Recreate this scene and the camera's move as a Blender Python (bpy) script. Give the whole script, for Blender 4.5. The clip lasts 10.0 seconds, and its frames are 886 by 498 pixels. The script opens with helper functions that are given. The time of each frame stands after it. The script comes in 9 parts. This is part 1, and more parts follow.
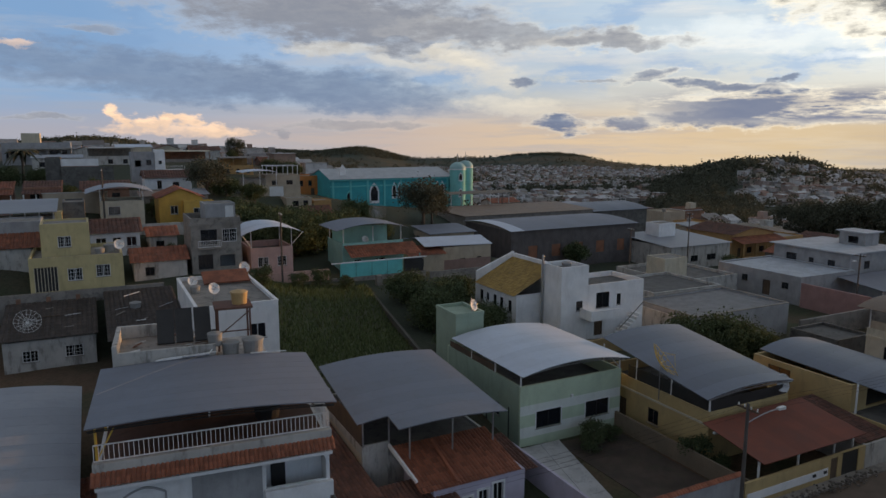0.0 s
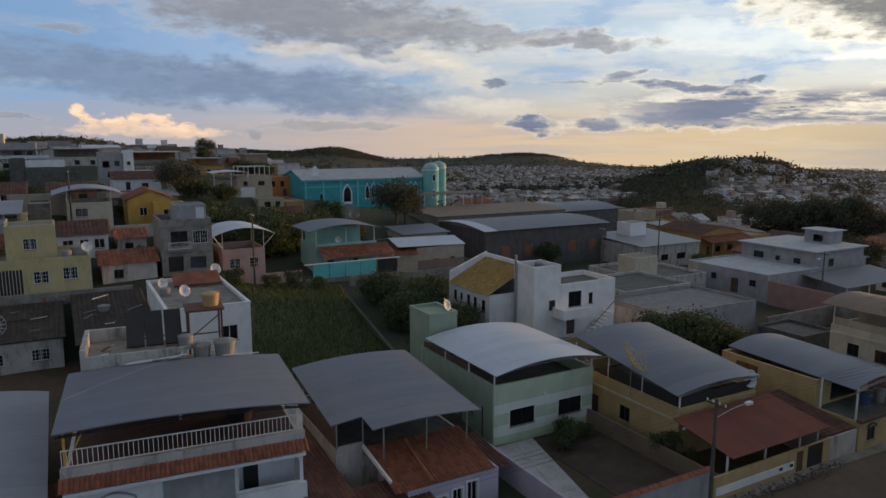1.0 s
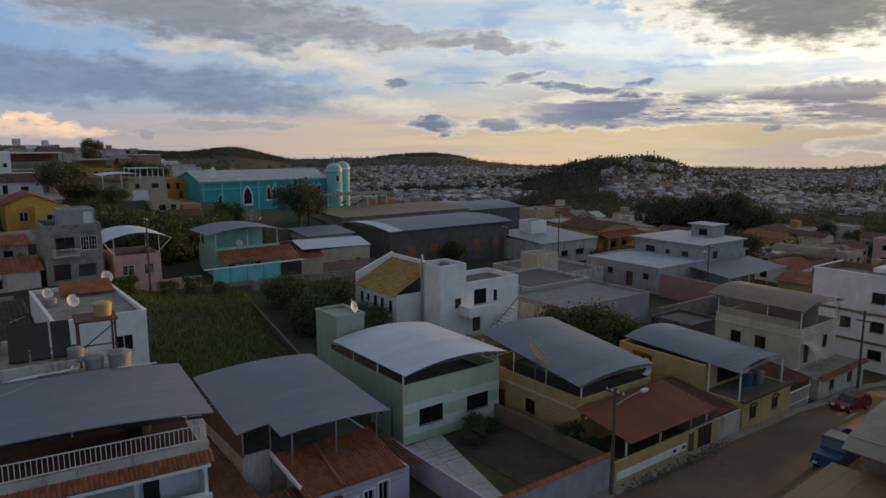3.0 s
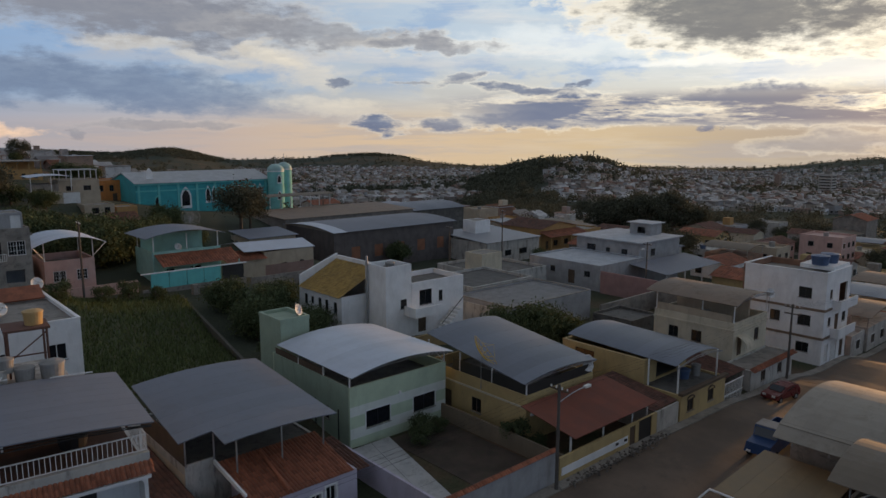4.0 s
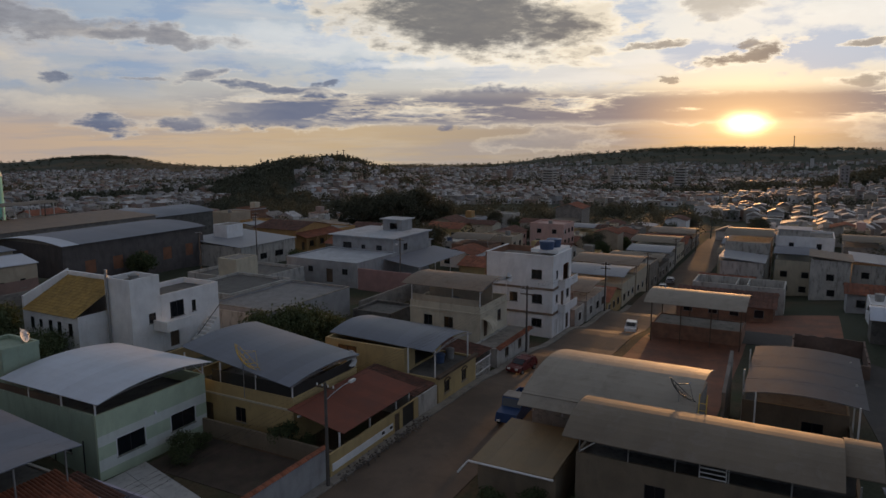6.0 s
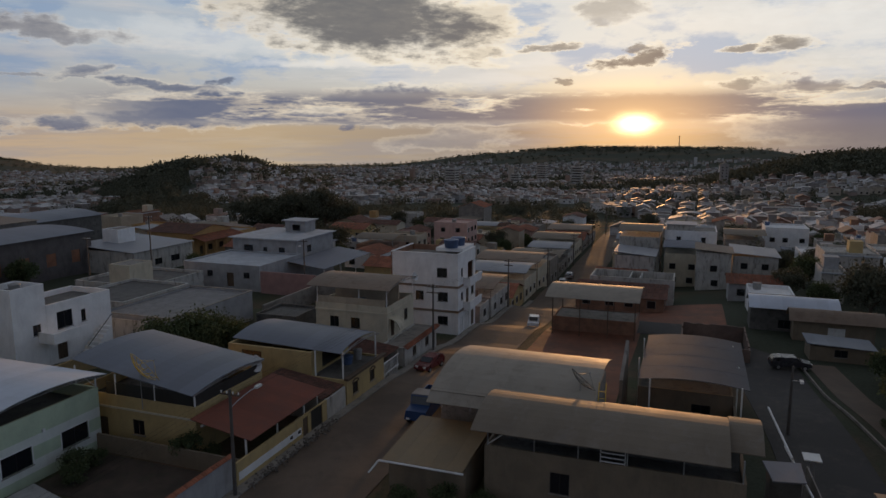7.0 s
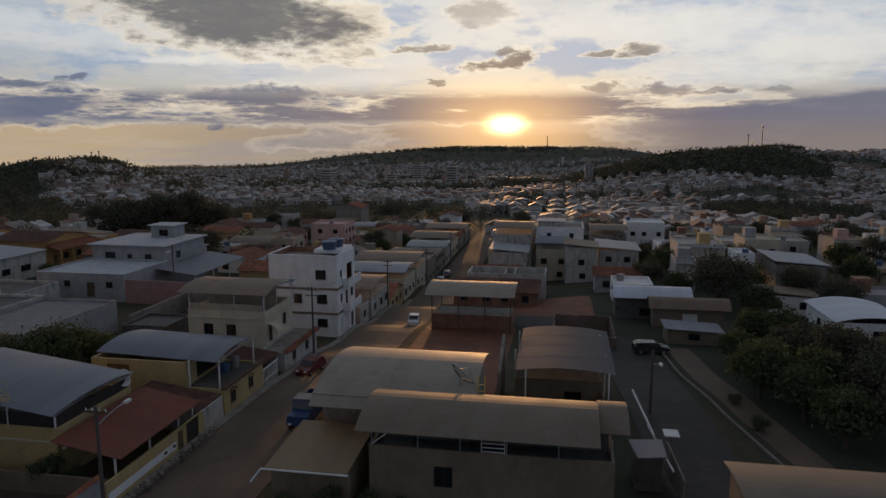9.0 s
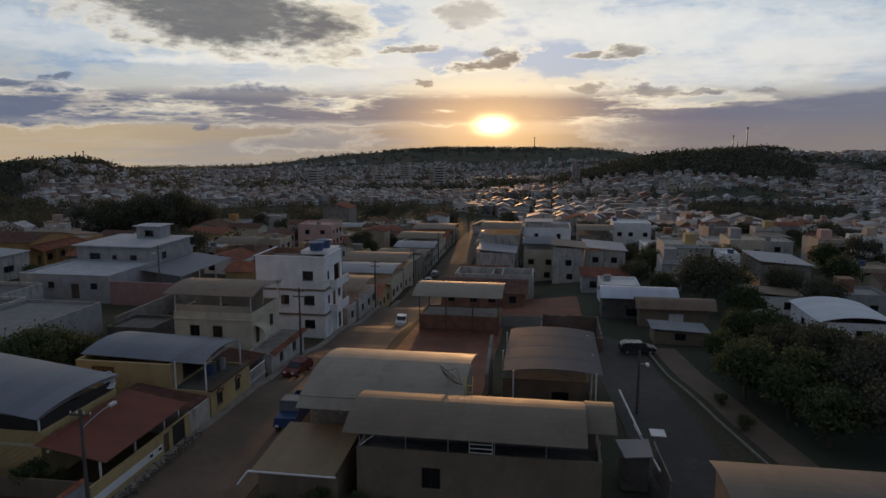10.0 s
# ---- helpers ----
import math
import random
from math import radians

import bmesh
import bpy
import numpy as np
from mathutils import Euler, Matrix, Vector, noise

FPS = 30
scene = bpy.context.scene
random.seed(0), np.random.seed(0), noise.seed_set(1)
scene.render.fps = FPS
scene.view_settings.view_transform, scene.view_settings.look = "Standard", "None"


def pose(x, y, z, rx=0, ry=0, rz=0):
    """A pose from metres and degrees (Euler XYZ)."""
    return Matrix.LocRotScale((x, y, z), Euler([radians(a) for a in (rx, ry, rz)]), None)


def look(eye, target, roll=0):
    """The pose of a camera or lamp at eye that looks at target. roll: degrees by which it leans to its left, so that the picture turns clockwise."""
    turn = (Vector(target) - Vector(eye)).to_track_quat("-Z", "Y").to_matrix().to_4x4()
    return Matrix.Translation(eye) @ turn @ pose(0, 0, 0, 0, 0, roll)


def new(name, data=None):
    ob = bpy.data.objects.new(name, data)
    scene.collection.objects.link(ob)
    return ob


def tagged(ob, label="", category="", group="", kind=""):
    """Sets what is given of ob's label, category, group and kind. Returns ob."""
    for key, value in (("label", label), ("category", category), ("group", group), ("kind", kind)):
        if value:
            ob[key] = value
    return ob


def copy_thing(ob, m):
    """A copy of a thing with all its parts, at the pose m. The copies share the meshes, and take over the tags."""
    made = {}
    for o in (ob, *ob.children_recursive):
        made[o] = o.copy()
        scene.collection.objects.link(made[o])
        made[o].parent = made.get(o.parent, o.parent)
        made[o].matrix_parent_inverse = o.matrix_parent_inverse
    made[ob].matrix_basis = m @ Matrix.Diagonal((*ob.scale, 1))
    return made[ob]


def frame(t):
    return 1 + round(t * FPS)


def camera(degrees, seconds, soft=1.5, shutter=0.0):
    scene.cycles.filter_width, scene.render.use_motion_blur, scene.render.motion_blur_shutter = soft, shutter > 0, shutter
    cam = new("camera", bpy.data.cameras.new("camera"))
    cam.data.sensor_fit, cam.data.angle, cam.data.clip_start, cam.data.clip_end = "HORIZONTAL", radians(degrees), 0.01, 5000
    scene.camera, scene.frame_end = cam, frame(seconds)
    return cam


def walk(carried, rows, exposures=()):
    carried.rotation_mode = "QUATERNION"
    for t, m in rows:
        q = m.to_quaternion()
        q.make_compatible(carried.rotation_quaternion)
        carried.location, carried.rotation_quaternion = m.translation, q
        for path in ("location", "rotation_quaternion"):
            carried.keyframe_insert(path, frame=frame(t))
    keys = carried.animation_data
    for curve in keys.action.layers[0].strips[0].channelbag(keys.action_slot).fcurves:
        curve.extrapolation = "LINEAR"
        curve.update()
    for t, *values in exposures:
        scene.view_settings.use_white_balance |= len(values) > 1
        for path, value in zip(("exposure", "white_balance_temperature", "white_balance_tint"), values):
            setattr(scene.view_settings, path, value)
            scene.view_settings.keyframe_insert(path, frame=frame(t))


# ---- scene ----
# seconds, stops, kelvin, tint
EXPOSURES = [(0.0, 0.16, 6800, 10), (2.5, 0.1, 6800, 10), (4.0, 0.03, 6800, 11), (5.0, -0.09, 6850, 14), (6.0, -0.29, 6850, 14), (7.5, -0.44, 6800, 14), (9.5, -0.44, 6700, 14), (10.0, -0.4, 6480, 12)]
cam = camera(65.27, 10.0)
# seconds, x, y, z, pitch, roll, yaw
PATH = [
    (0, -0.001, 0.004, 24.652, -9.233, 0.081, -26.978),
    (0.5, -0.014, -0.040, 24.668, -9.211, 0.099, -27.850),
    (1, -0.003, -0.144, 24.649, -9.184, 0.094, -29.166),
    (1.5, -0.007, -0.197, 24.664, -9.188, 0.068, -31.013),
    (2, -0.001, -0.231, 24.677, -9.210, 0.086, -33.137),
    (2.5, -0.070, -0.250, 24.687, -9.193, 0.078, -35.296),
    (4, -0.214, -0.317, 24.800, -9.162, 0.117, -41.732),
    (4.5, -0.339, -0.422, 24.856, -9.158, 0.036, -45.833),
    (5, -0.414, -0.516, 24.874, -9.165, -0.050, -50.849),
    (5.5, -0.633, -0.686, 24.875, -9.157, -0.118, -56.338),
    (6, -0.848, -0.731, 24.949, -9.202, -0.160, -61.967),
    (7.5, -1.278, -0.764, 24.993, -9.234, -0.097, -72.796),
    (8, -1.407, -0.819, 25.029, -9.232, -0.096, -75.310),
    (8.5, -1.463, -0.838, 25.055, -9.238, -0.086, -77.671),
    (9, -1.578, -0.831, 25.071, -9.244, -0.050, -80.146),
    (9.5, -1.589, -0.806, 25.107, -9.236, -0.003, -80.912),
    (10, -1.590, -0.827, 25.117, -9.204, 0.061, -81.188),
]
walk(cam, [(t, pose(x, y, z, 90 + pitch, 0, yaw) @ pose(0, 0, 0, 0, 0, roll)) for t, x, y, z, pitch, roll, yaw in PATH], EXPOSURES)

# ---- world, sun, exposure ----
SUN_BEARING, SUN_HEIGHT = 85.3, 0.95     # degrees clockwise from +y, degrees above the horizon
sun_dir = Vector((math.sin(radians(SUN_BEARING)) * math.cos(radians(SUN_HEIGHT)), math.cos(radians(SUN_BEARING)) * math.cos(radians(SUN_HEIGHT)), math.sin(radians(SUN_HEIGHT))))
lamp = bpy.data.lights.new("sun", "SUN")
lamp.energy, lamp.angle, lamp.color = 2.6, radians(1.2), (1.0, 0.52, 0.20)
sun_lamp = new("sun", lamp)
sun_lamp.matrix_world = look(sun_dir * 100, (0, 0, 0))


class Nodes:
    """A short way to wire shader nodes."""

    def __init__(self, tree):
        self.tree = tree
        tree.nodes.clear()

    def add(self, kind, ins=None):
        n = self.tree.nodes.new(kind)
        return self.wire(n, ins)

    def wire(self, n, ins):
        for k, v in (ins or {}).items():
            if isinstance(v, bpy.types.NodeSocket):
                self.tree.links.new(v, n.inputs[k])
            else:
                n.inputs[k].default_value = v
        return n

    def math(self, op, a, b=0.0, c=0.0, clamp=False):
        n = self.tree.nodes.new("ShaderNodeMath")
        n.operation, n.use_clamp = op, clamp
        return self.wire(n, {0: a, 1: b, 2: c}).outputs[0]

    def mix(self, f, a, b, blend="MIX"):
        n = self.tree.nodes.new("ShaderNodeMix")
        n.data_type, n.blend_type = "RGBA", blend
        for k, v in ((0, f), (6, a), (7, b)):
            if isinstance(v, bpy.types.NodeSocket):
                self.tree.links.new(v, n.inputs[k])
            else:
                n.inputs[k].default_value = v if k == 0 else (*v, 1.0)
        return n.outputs[2]

    def ramp(self, f, stops):
        n = self.add("ShaderNodeValToRGB", {0: f})
        e = n.color_ramp.elements
        while len(e) < len(stops):
            e.new(0.5)
        for s, (p, c) in zip(e, stops):
            s.position, s.color = p, (*c, 1.0) if len(c) == 3 else c
        return n.outputs[0]

    def smooth(self, v, lo, hi, a=0.0, b=1.0):
        n = self.tree.nodes.new("ShaderNodeMapRange")
        n.interpolation_type = "SMOOTHSTEP"
        return self.wire(n, {0: v, 1: lo, 2: hi, 3: a, 4: b}).outputs[0]


CLOUDS_A = [(18.5, 9.3, 13.5, 2.3, -0.09, "grey", 0.92), (32.2, 7.94, 8.9, 0.85, -0.06, "grey", 0.60), (40.3, 7.27, 5.3, 0.59, -0.03, "grey", 0.75),
    (5.0, 4.6, 16.0, 1.55, -0.09, "blue", 0.80), (18.5, 3.7, 10.0, 1.5, -0.10, "blue", 0.75), (30.4, 5.23, 3.6, 1.14, -0.25, "cream", 0.60),
    (18.2, 6.85, 3.5, 0.42, 0.02, "cream", 0.50), (26.4, 6.95, 1.5, 0.3, 0.22, "cream", 0.60), (24.0, 5.9, 3.2, 0.45, -0.12, "cream", 0.45), (28.0, 6.0, 2.2, 0.5, -0.3, "cream", 0.7), (32.3, 2.35, 4.1, 0.80, -0.10, "cream", 0.60),
    (33.4, 4.25, 1.2, 0.35, -0.01, "slate", 0.80), (36.5, 0.91, 2.3, 0.63, 0.03, "slate", 0.95), (6.0, 0.35, 6.0, 0.34, -0.03, "pink", 0.55), (2.1, 1.15, 0.75, 0.85, 0.0, "pink", 0.95), (3.7, 0.95, 0.8, 0.6, 0.0, "pink", 0.9),
    (5.3, 1.1, 0.9, 0.75, 0.01, "pink", 0.95), (6.9, 1.0, 1.0, 0.7, 0.01, "pink", 0.9), (8.6, 0.55, 1.3, 0.5, 0.0, "pink", 0.75), (11.0, 0.25, 1.6, 0.35, 0.0, "pink", 0.5)]
CLOUDS_B = [(-2.7, 1.26, 1.9, 0.20, -0.02, "grey", 0.60), (-3.8, 6.30, 1.5, 0.34, -0.05, "pink", 0.50), (1.2, 7.61, 1.8, 0.23, -0.04, "grey", 0.50),
    (20.4, 0.89, 5.0, 0.36, 0.00, "grey", 0.50), (14.5, 0.25, 0.6, 0.44, 0.00, "grey", 0.50), (43.2, 4.84, 2.0, 0.34, 0.10, "slate", 0.70),
    (38.7, 4.46, 1.7, 0.13, -0.01, "grey", 0.60), (48.5, 3.79, 3.7, 0.37, -0.08, "slate", 0.90), (52.3, 4.17, 1.1, 0.20, 0.18, "slate", 0.80),
    (52.9, 2.41, 5.0, 0.98, -0.00, "slate", 1.00), (41.5, 0.98, 1.8, 0.54, 0.00, "slate", 0.85), (43.8, 1.75, 1.3, 0.54, 0.00, "cream", 0.90),
    (49.8, 1.43, 5.5, 0.72, -0.00, "slate", 1.00), (66.8, 2.90, 5.7, 0.94, -0.01, "slate", 1.00)]
CLOUDS_C = [(67.3, 1.46, 14.7, 0.49, -0.00, "slate", 0.85), (78.3, 2.29, 5.1, 0.47, 0.01, "mauve", 0.90), (88.2, 2.47, 8.5, 0.76, -0.02, "mauve", 0.90),
    (82.5, 1.54, 7.2, 0.42, -0.01, "mauve", 0.70), (73.5, 6.59, 1.8, 0.34, -0.03, "umber", 0.90), (78.5, 6.89, 2.2, 0.25, 0.04, "umber", 0.80), (57.4, 9.75, 5.3, 0.75, -0.08, "umber", 0.70),
    (84.6, 5.90, 2.5, 0.52, 0.27, "umber", 0.95), (84.8, 6.69, 1.0, 0.28, 0.16, "umber", 0.80), (79.7, 4.34, 0.7, 0.25, -0.23, "umber", 0.80),
    (62.7, 0.66, 0.7, 0.27, 0.29, "slate", 0.80), (70.1, -0.35, 4.5, 0.72, 0.05, "mauve", 0.50), (71.0, 8.9, 4.2, 1.4, 0.05, "umber", 0.95), (64.0, 9.1, 9.6, 2.5, -0.10, "umber", 1.0)]
CLOUDS_D = [(43.0, 4.58, 2.0, 0.29, 0.15, "slate", 0.70), (99.7, 0.78, 6.6, 1.08, -0.00, "mauve", 0.55),
    (95.7, 6.47, 1.7, 0.50, 0.07, "umber", 0.85), (92.4, 6.34, 1.4, 0.21, 0.08, "umber", 0.80), (92.7, 3.96, 1.8, 0.35, -0.01, "umber", 0.80),
    (97.5, 3.59, 2.7, 0.56, -0.02, "mauve", 0.90), (101.0, 3.31, 1.6, 0.21, -0.02, "mauve", 0.80), (105.2, 3.43, 1.2, 0.16, -0.03, "mauve", 0.80),
    (104.4, 7.46, 9.9, 1.89, -0.10, "white", 0.55), (101.5, 4.55, 6.4, 0.83, -0.03, "white", 0.40), (83.2, 9.56, 2.2, 1.09, -0.00, "umber", 0.50),
    (52.2, 7.43, 7.6, 1.13, -0.04, "white", 0.35), (65.5, 5.90, 10.0, 0.34, 0.03, "white", 0.60), (92.6, 8.48, 8.2, 1.22, -0.05, "white", 0.40)]
TONES = {"grey": (0.22, 0.235, 0.29), "blue": (0.165, 0.225, 0.35), "slate": (0.13, 0.17, 0.275), "mauve": (0.185, 0.195, 0.25), "umber": (0.21, 0.215, 0.225), "bluegrey": (0.19, 0.22, 0.30), "cream": (0.66, 0.62, 0.56), "white": (1.05, 1.03, 0.97), "pink": (0.78, 0.56, 0.42)}


def build_sky():
    """A sunset sky: clear gradient, thin high streaks, and the separate clouds, by bearing and height in degrees."""
    world = bpy.data.worlds.new("sky")
    scene.world = world
    world.use_nodes = True
    w = Nodes(world.node_tree)
    sky = w.add("ShaderNodeTexSky")
    sky.sky_type, sky.sun_disc, sky.sun_elevation, sky.sun_rotation = "NISHITA", False, radians(SUN_HEIGHT + 1.0), radians(SUN_BEARING)
    sky.air_density, sky.dust_density, sky.ozone_density = 1.0, 1.5, 1.5
    way = w.add("ShaderNodeTexCoord").outputs["Generated"]
    xyz = w.add("ShaderNodeSeparateXYZ", {0: way})
    az = w.math("MULTIPLY", w.math("ARCTAN2", xyz.outputs[0], xyz.outputs[1]), 57.2958)
    el = w.math("MULTIPLY", w.math("ARCSINE", xyz.outputs[2]), 57.2958)
    dot = w.tree.nodes.new("ShaderNodeVectorMath")
    dot.operation = "DOT_PRODUCT"
    w.wire(dot, {0: way, 1: tuple(sun_dir)})
    off = w.math("MULTIPLY", w.math("ARCCOSINE", w.math("MINIMUM", dot.outputs["Value"], 0.99999)), 57.2958)

    def ripple(sa, se, scale, detail, seed, rough=0.6):
        v = w.add("ShaderNodeCombineXYZ", {0: w.math("MULTIPLY", az, sa), 1: w.math("MULTIPLY", el, se), 2: seed}).outputs[0]
        return w.add("ShaderNodeTexNoise", {"Vector": v, "Scale": scale, "Detail": detail, "Roughness": rough}).outputs[0]

    near = w.smooth(off, 75.0, 8.0)
    turn = w.math("MULTIPLY", off, 0.01)
    low = w.ramp(turn, [(0.05, (0.44, 0.35, 0.27)), (0.15, (0.42, 0.36, 0.30)), (0.30, (0.63, 0.49, 0.32)), (0.48, (0.66, 0.50, 0.35)), (0.62, (0.52, 0.42, 0.38)), (0.85, (0.36, 0.36, 0.43))])
    mid = w.ramp(turn, [(0.06, (1.00, 0.90, 0.70)), (0.18, (0.74, 0.74, 0.69)), (0.34, (0.64, 0.64, 0.61)), (0.50, (0.51, 0.52, 0.52)), (0.66, (0.36, 0.46, 0.60)), (0.85, (0.22, 0.36, 0.58))])
    high = w.ramp(turn, [(0.08, (0.98, 0.99, 0.94)), (0.18, (0.74, 0.82, 0.88)), (0.36, (0.56, 0.66, 0.76)), (0.55, (0.37, 0.48, 0.63)), (0.70, (0.30, 0.43, 0.64)), (0.85, (0.19, 0.33, 0.56))])
    base = w.mix(w.smooth(el, 0.2, 3.6), low, mid)
    base = w.mix(w.smooth(el, 3.4, 7.0), base, high)
    top = w.mix(w.smooth(off, 120.0, 40.0), (0.15, 0.14, 0.14), (0.20, 0.19, 0.185))
    base = w.mix(w.smooth(el, 13.0, 38.0), base, top)
    base = w.mix(w.math("MULTIPLY", w.smooth(off, 95.0, 150.0), 0.75), base, (0.225, 0.195, 0.175))
    # broad billows, blue gaps and thin high streaks
    puff = ripple(0.16, 0.42, 1.0, 9.0, 21.7, 0.60)
    streak = ripple(0.05, 0.42, 1.0, 9.0, 3.1, 0.64)
    fine = ripple(0.55, 1.7, 1.0, 9.0, 4.4, 0.66)
    gap = w.math("MULTIPLY", w.smooth(puff, 0.47, 0.60), w.smooth(el, 2.5, 5.0))
    base = w.mix(w.math("MULTIPLY", gap, 0.72), base, w.mix(near, (0.20, 0.33, 0.55), (0.40, 0.55, 0.77)))
    veil = w.math("MULTIPLY", w.smooth(streak, 0.46, 0.66), w.math("MULTIPLY", w.smooth(el, 1.2, 5.0, 0.15, 0.75), w.smooth(off, 80.0, 50.0, 0.45, 1.0)))
    base = w.mix(veil, base, w.mix(near, (0.44, 0.46, 0.52), (1.0, 0.99, 0.95)))
    dusk = w.smooth(ripple(0.06, 0.5, 1.0, 7.0, 9.7), 0.52, 0.68)
    base = w.mix(w.math("MULTIPLY", dusk, w.smooth(off, 75.0, 45.0, 0.12, 0.22)), base, w.mix(near, (0.30, 0.33, 0.42), (0.56, 0.60, 0.66)))
    hazy = w.math("MULTIPLY", w.smooth(ripple(0.07, 0.9, 1.0, 8.0, 15.2, 0.62), 0.46, 0.66), w.smooth(el, 4.5, 2.0))
    base = w.mix(w.math("MULTIPLY", hazy, 0.5), base, w.mix(near, (0.34, 0.36, 0.43), (0.42, 0.40, 0.42)))
    # separate clouds with torn edges
    n1, n2 = ripple(0.30, 0.62, 1.0, 9.0, 1.3, 0.62), ripple(0.30, 0.62, 1.0, 9.0, 6.2, 0.62)
    wa = w.math("MULTIPLY", w.math("SUBTRACT", n1, 0.5), 13.0)
    we = w.math("MULTIPLY", w.math("SUBTRACT", n2, 0.5), 4.4)
    rim = w.mix(near, (0.50, 0.49, 0.50), (1.25, 1.14, 0.92))
    torn = w.math("MULTIPLY_ADD", fine, 3.4, -1.7)
    soft, ragged_edge = w.math("MULTIPLY", torn, 0.38), w.math("MULTIPLY", torn, 0.68)
    shade = w.math("MULTIPLY", w.smooth(fine, 0.34, 0.64), 0.9)
    across = {k: w.math("MULTIPLY_ADD", wa, k, az) for k in (0.4, 0.7, 1.0)}
    upward = {k: w.math("MULTIPLY_ADD", we, k, el) for k in (0.4, 0.7, 1.0)}
    step = lambda q: 0.4 if q < 0.55 else 0.7 if q < 0.85 else 1.0
    for a, e, ha, he, slant, tone, amount in CLOUDS_A + CLOUDS_D + CLOUDS_B + CLOUDS_C:
        c = TONES[tone]
        broad = tone in ("blue", "white", "bluegrey", "cream")
        lit = [min(1.4, q * f) for q, f in zip(c, (1.7, 1.58, 1.36))]
        u = w.math("MULTIPLY_ADD", across[step(0.35 + ha / 12)], 1 / ha, -a / ha)
        v = w.math("MULTIPLY_ADD", upward[step(0.3 + he / 2.2)], 1 / he, -e / he)
        v = w.math("MULTIPLY_ADD", u, -slant * ha / he, v)
        d = w.math("ADD", w.math("MULTIPLY_ADD", u, u, w.math("MULTIPLY", v, v)), soft if broad else ragged_edge if ha > 3.5 else torn)
        col = w.mix(w.math("MULTIPLY", shade, w.smooth(v, -0.8, 0.9, 0.12, 0.45) if broad or ha > 6 else w.smooth(v, -0.8, 0.9, 0.25, 1.0)), c, lit)
        if tone in ("slate", "umber", "mauve", "grey") and ha > 1.3:
            base = w.mix(w.smooth(d, 2.2, 1.2, 0.0, (0.75 if tone == "umber" else 0.4) * amount), base, rim)
        base = w.mix(w.smooth(d, 1.9 if broad else 1.55, 0.1 if broad else 0.25, 0.0, amount), base, col)
    # a low broken bank of cloud towards the sun
    bank = w.math("MULTIPLY", w.smooth(el, 0.7, 1.5), w.smooth(el, 4.0, 2.8))
    bank = w.math("MULTIPLY", bank, w.math("MULTIPLY", w.smooth(az, 38.0, 50.0), w.smooth(az, 118.0, 100.0)))
    ragged = ripple(0.10, 0.62, 1.0, 9.0, 12.4, 0.66)
    base = w.mix(w.math("MULTIPLY", bank, w.smooth(ragged, 0.36, 0.42, 0.0, 0.5)), base, w.mix(near, (0.55, 0.52, 0.50), (1.35, 1.15, 0.82)))
    base = w.mix(w.math("MULTIPLY", bank, w.smooth(ragged, 0.39, 0.50, 0.0, 0.92)), base, w.mix(w.smooth(off, 34.0, 10.0), (0.13, 0.175, 0.29), (0.20, 0.21, 0.265)))
    # a smooth wedge of distant rain cloud beyond the sun, its top rising away from it
    crest = w.math("ADD", w.math("MULTIPLY_ADD", az, 0.105, -8.5), w.math("MULTIPLY", w.math("SUBTRACT", fine, 0.5), 0.9))
    wedge = w.math("MULTIPLY", w.smooth(w.math("SUBTRACT", crest, el), -0.25, 0.35), w.math("MULTIPLY", w.smooth(az, 93.0, 101.0), w.smooth(az, 160.0, 140.0)))
    base = w.mix(w.math("MULTIPLY", wedge, 0.9), base, w.mix(w.smooth(el, -0.6, 2.2), (0.27, 0.245, 0.25), (0.175, 0.20, 0.285)))
    # the sun's own glare on the air round it
    de = w.math("MULTIPLY", w.math("SUBTRACT", el, SUN_HEIGHT), 1.5)
    da = w.math("MULTIPLY", w.math("SUBTRACT", az, SUN_BEARING), 0.72)
    flat = w.math("SQRT", w.math("MULTIPLY_ADD", da, da, w.math("MULTIPLY", de, de)))
    ball = w.math("MULTIPLY", w.math("SUBTRACT", el, SUN_HEIGHT), 1.75)
    dw = w.math("MULTIPLY", w.math("SUBTRACT", az, SUN_BEARING), 0.92)
    ball = w.math("SQRT", w.math("MULTIPLY_ADD", dw, dw, w.math("MULTIPLY", ball, ball)))
    glow = w.math("ADD", w.math("MULTIPLY", w.smooth(flat, 7.5, 0.0), 0.8), w.math("MULTIPLY", w.smooth(off, 18.0, 0.0), 0.10))
    disc = w.math("POWER", w.smooth(w.math("ADD", ball, w.math("MULTIPLY", w.math("SUBTRACT", fine, 0.5), 0.6)), 3.3, 0.0), 3.2)
    base = w.mix(1.0, base, w.mix(glow, (0.0, 0.0, 0.0), (0.95, 0.52, 0.11)), "ADD")
    base = w.mix(1.0, base, w.mix(disc, (0.0, 0.0, 0.0), (5.0, 4.0, 1.9)), "ADD")
    base = w.mix(1.0, base, (0.985, 1.012, 1.02), "MULTIPLY")
    base = w.mix(0.005, base, sky.outputs[0])
    back = w.add("ShaderNodeBackground", {0: base, 1: 1.0})
    w.tree.links.new(back.outputs[0], w.add("ShaderNodeOutputWorld").inputs[0])


build_sky()

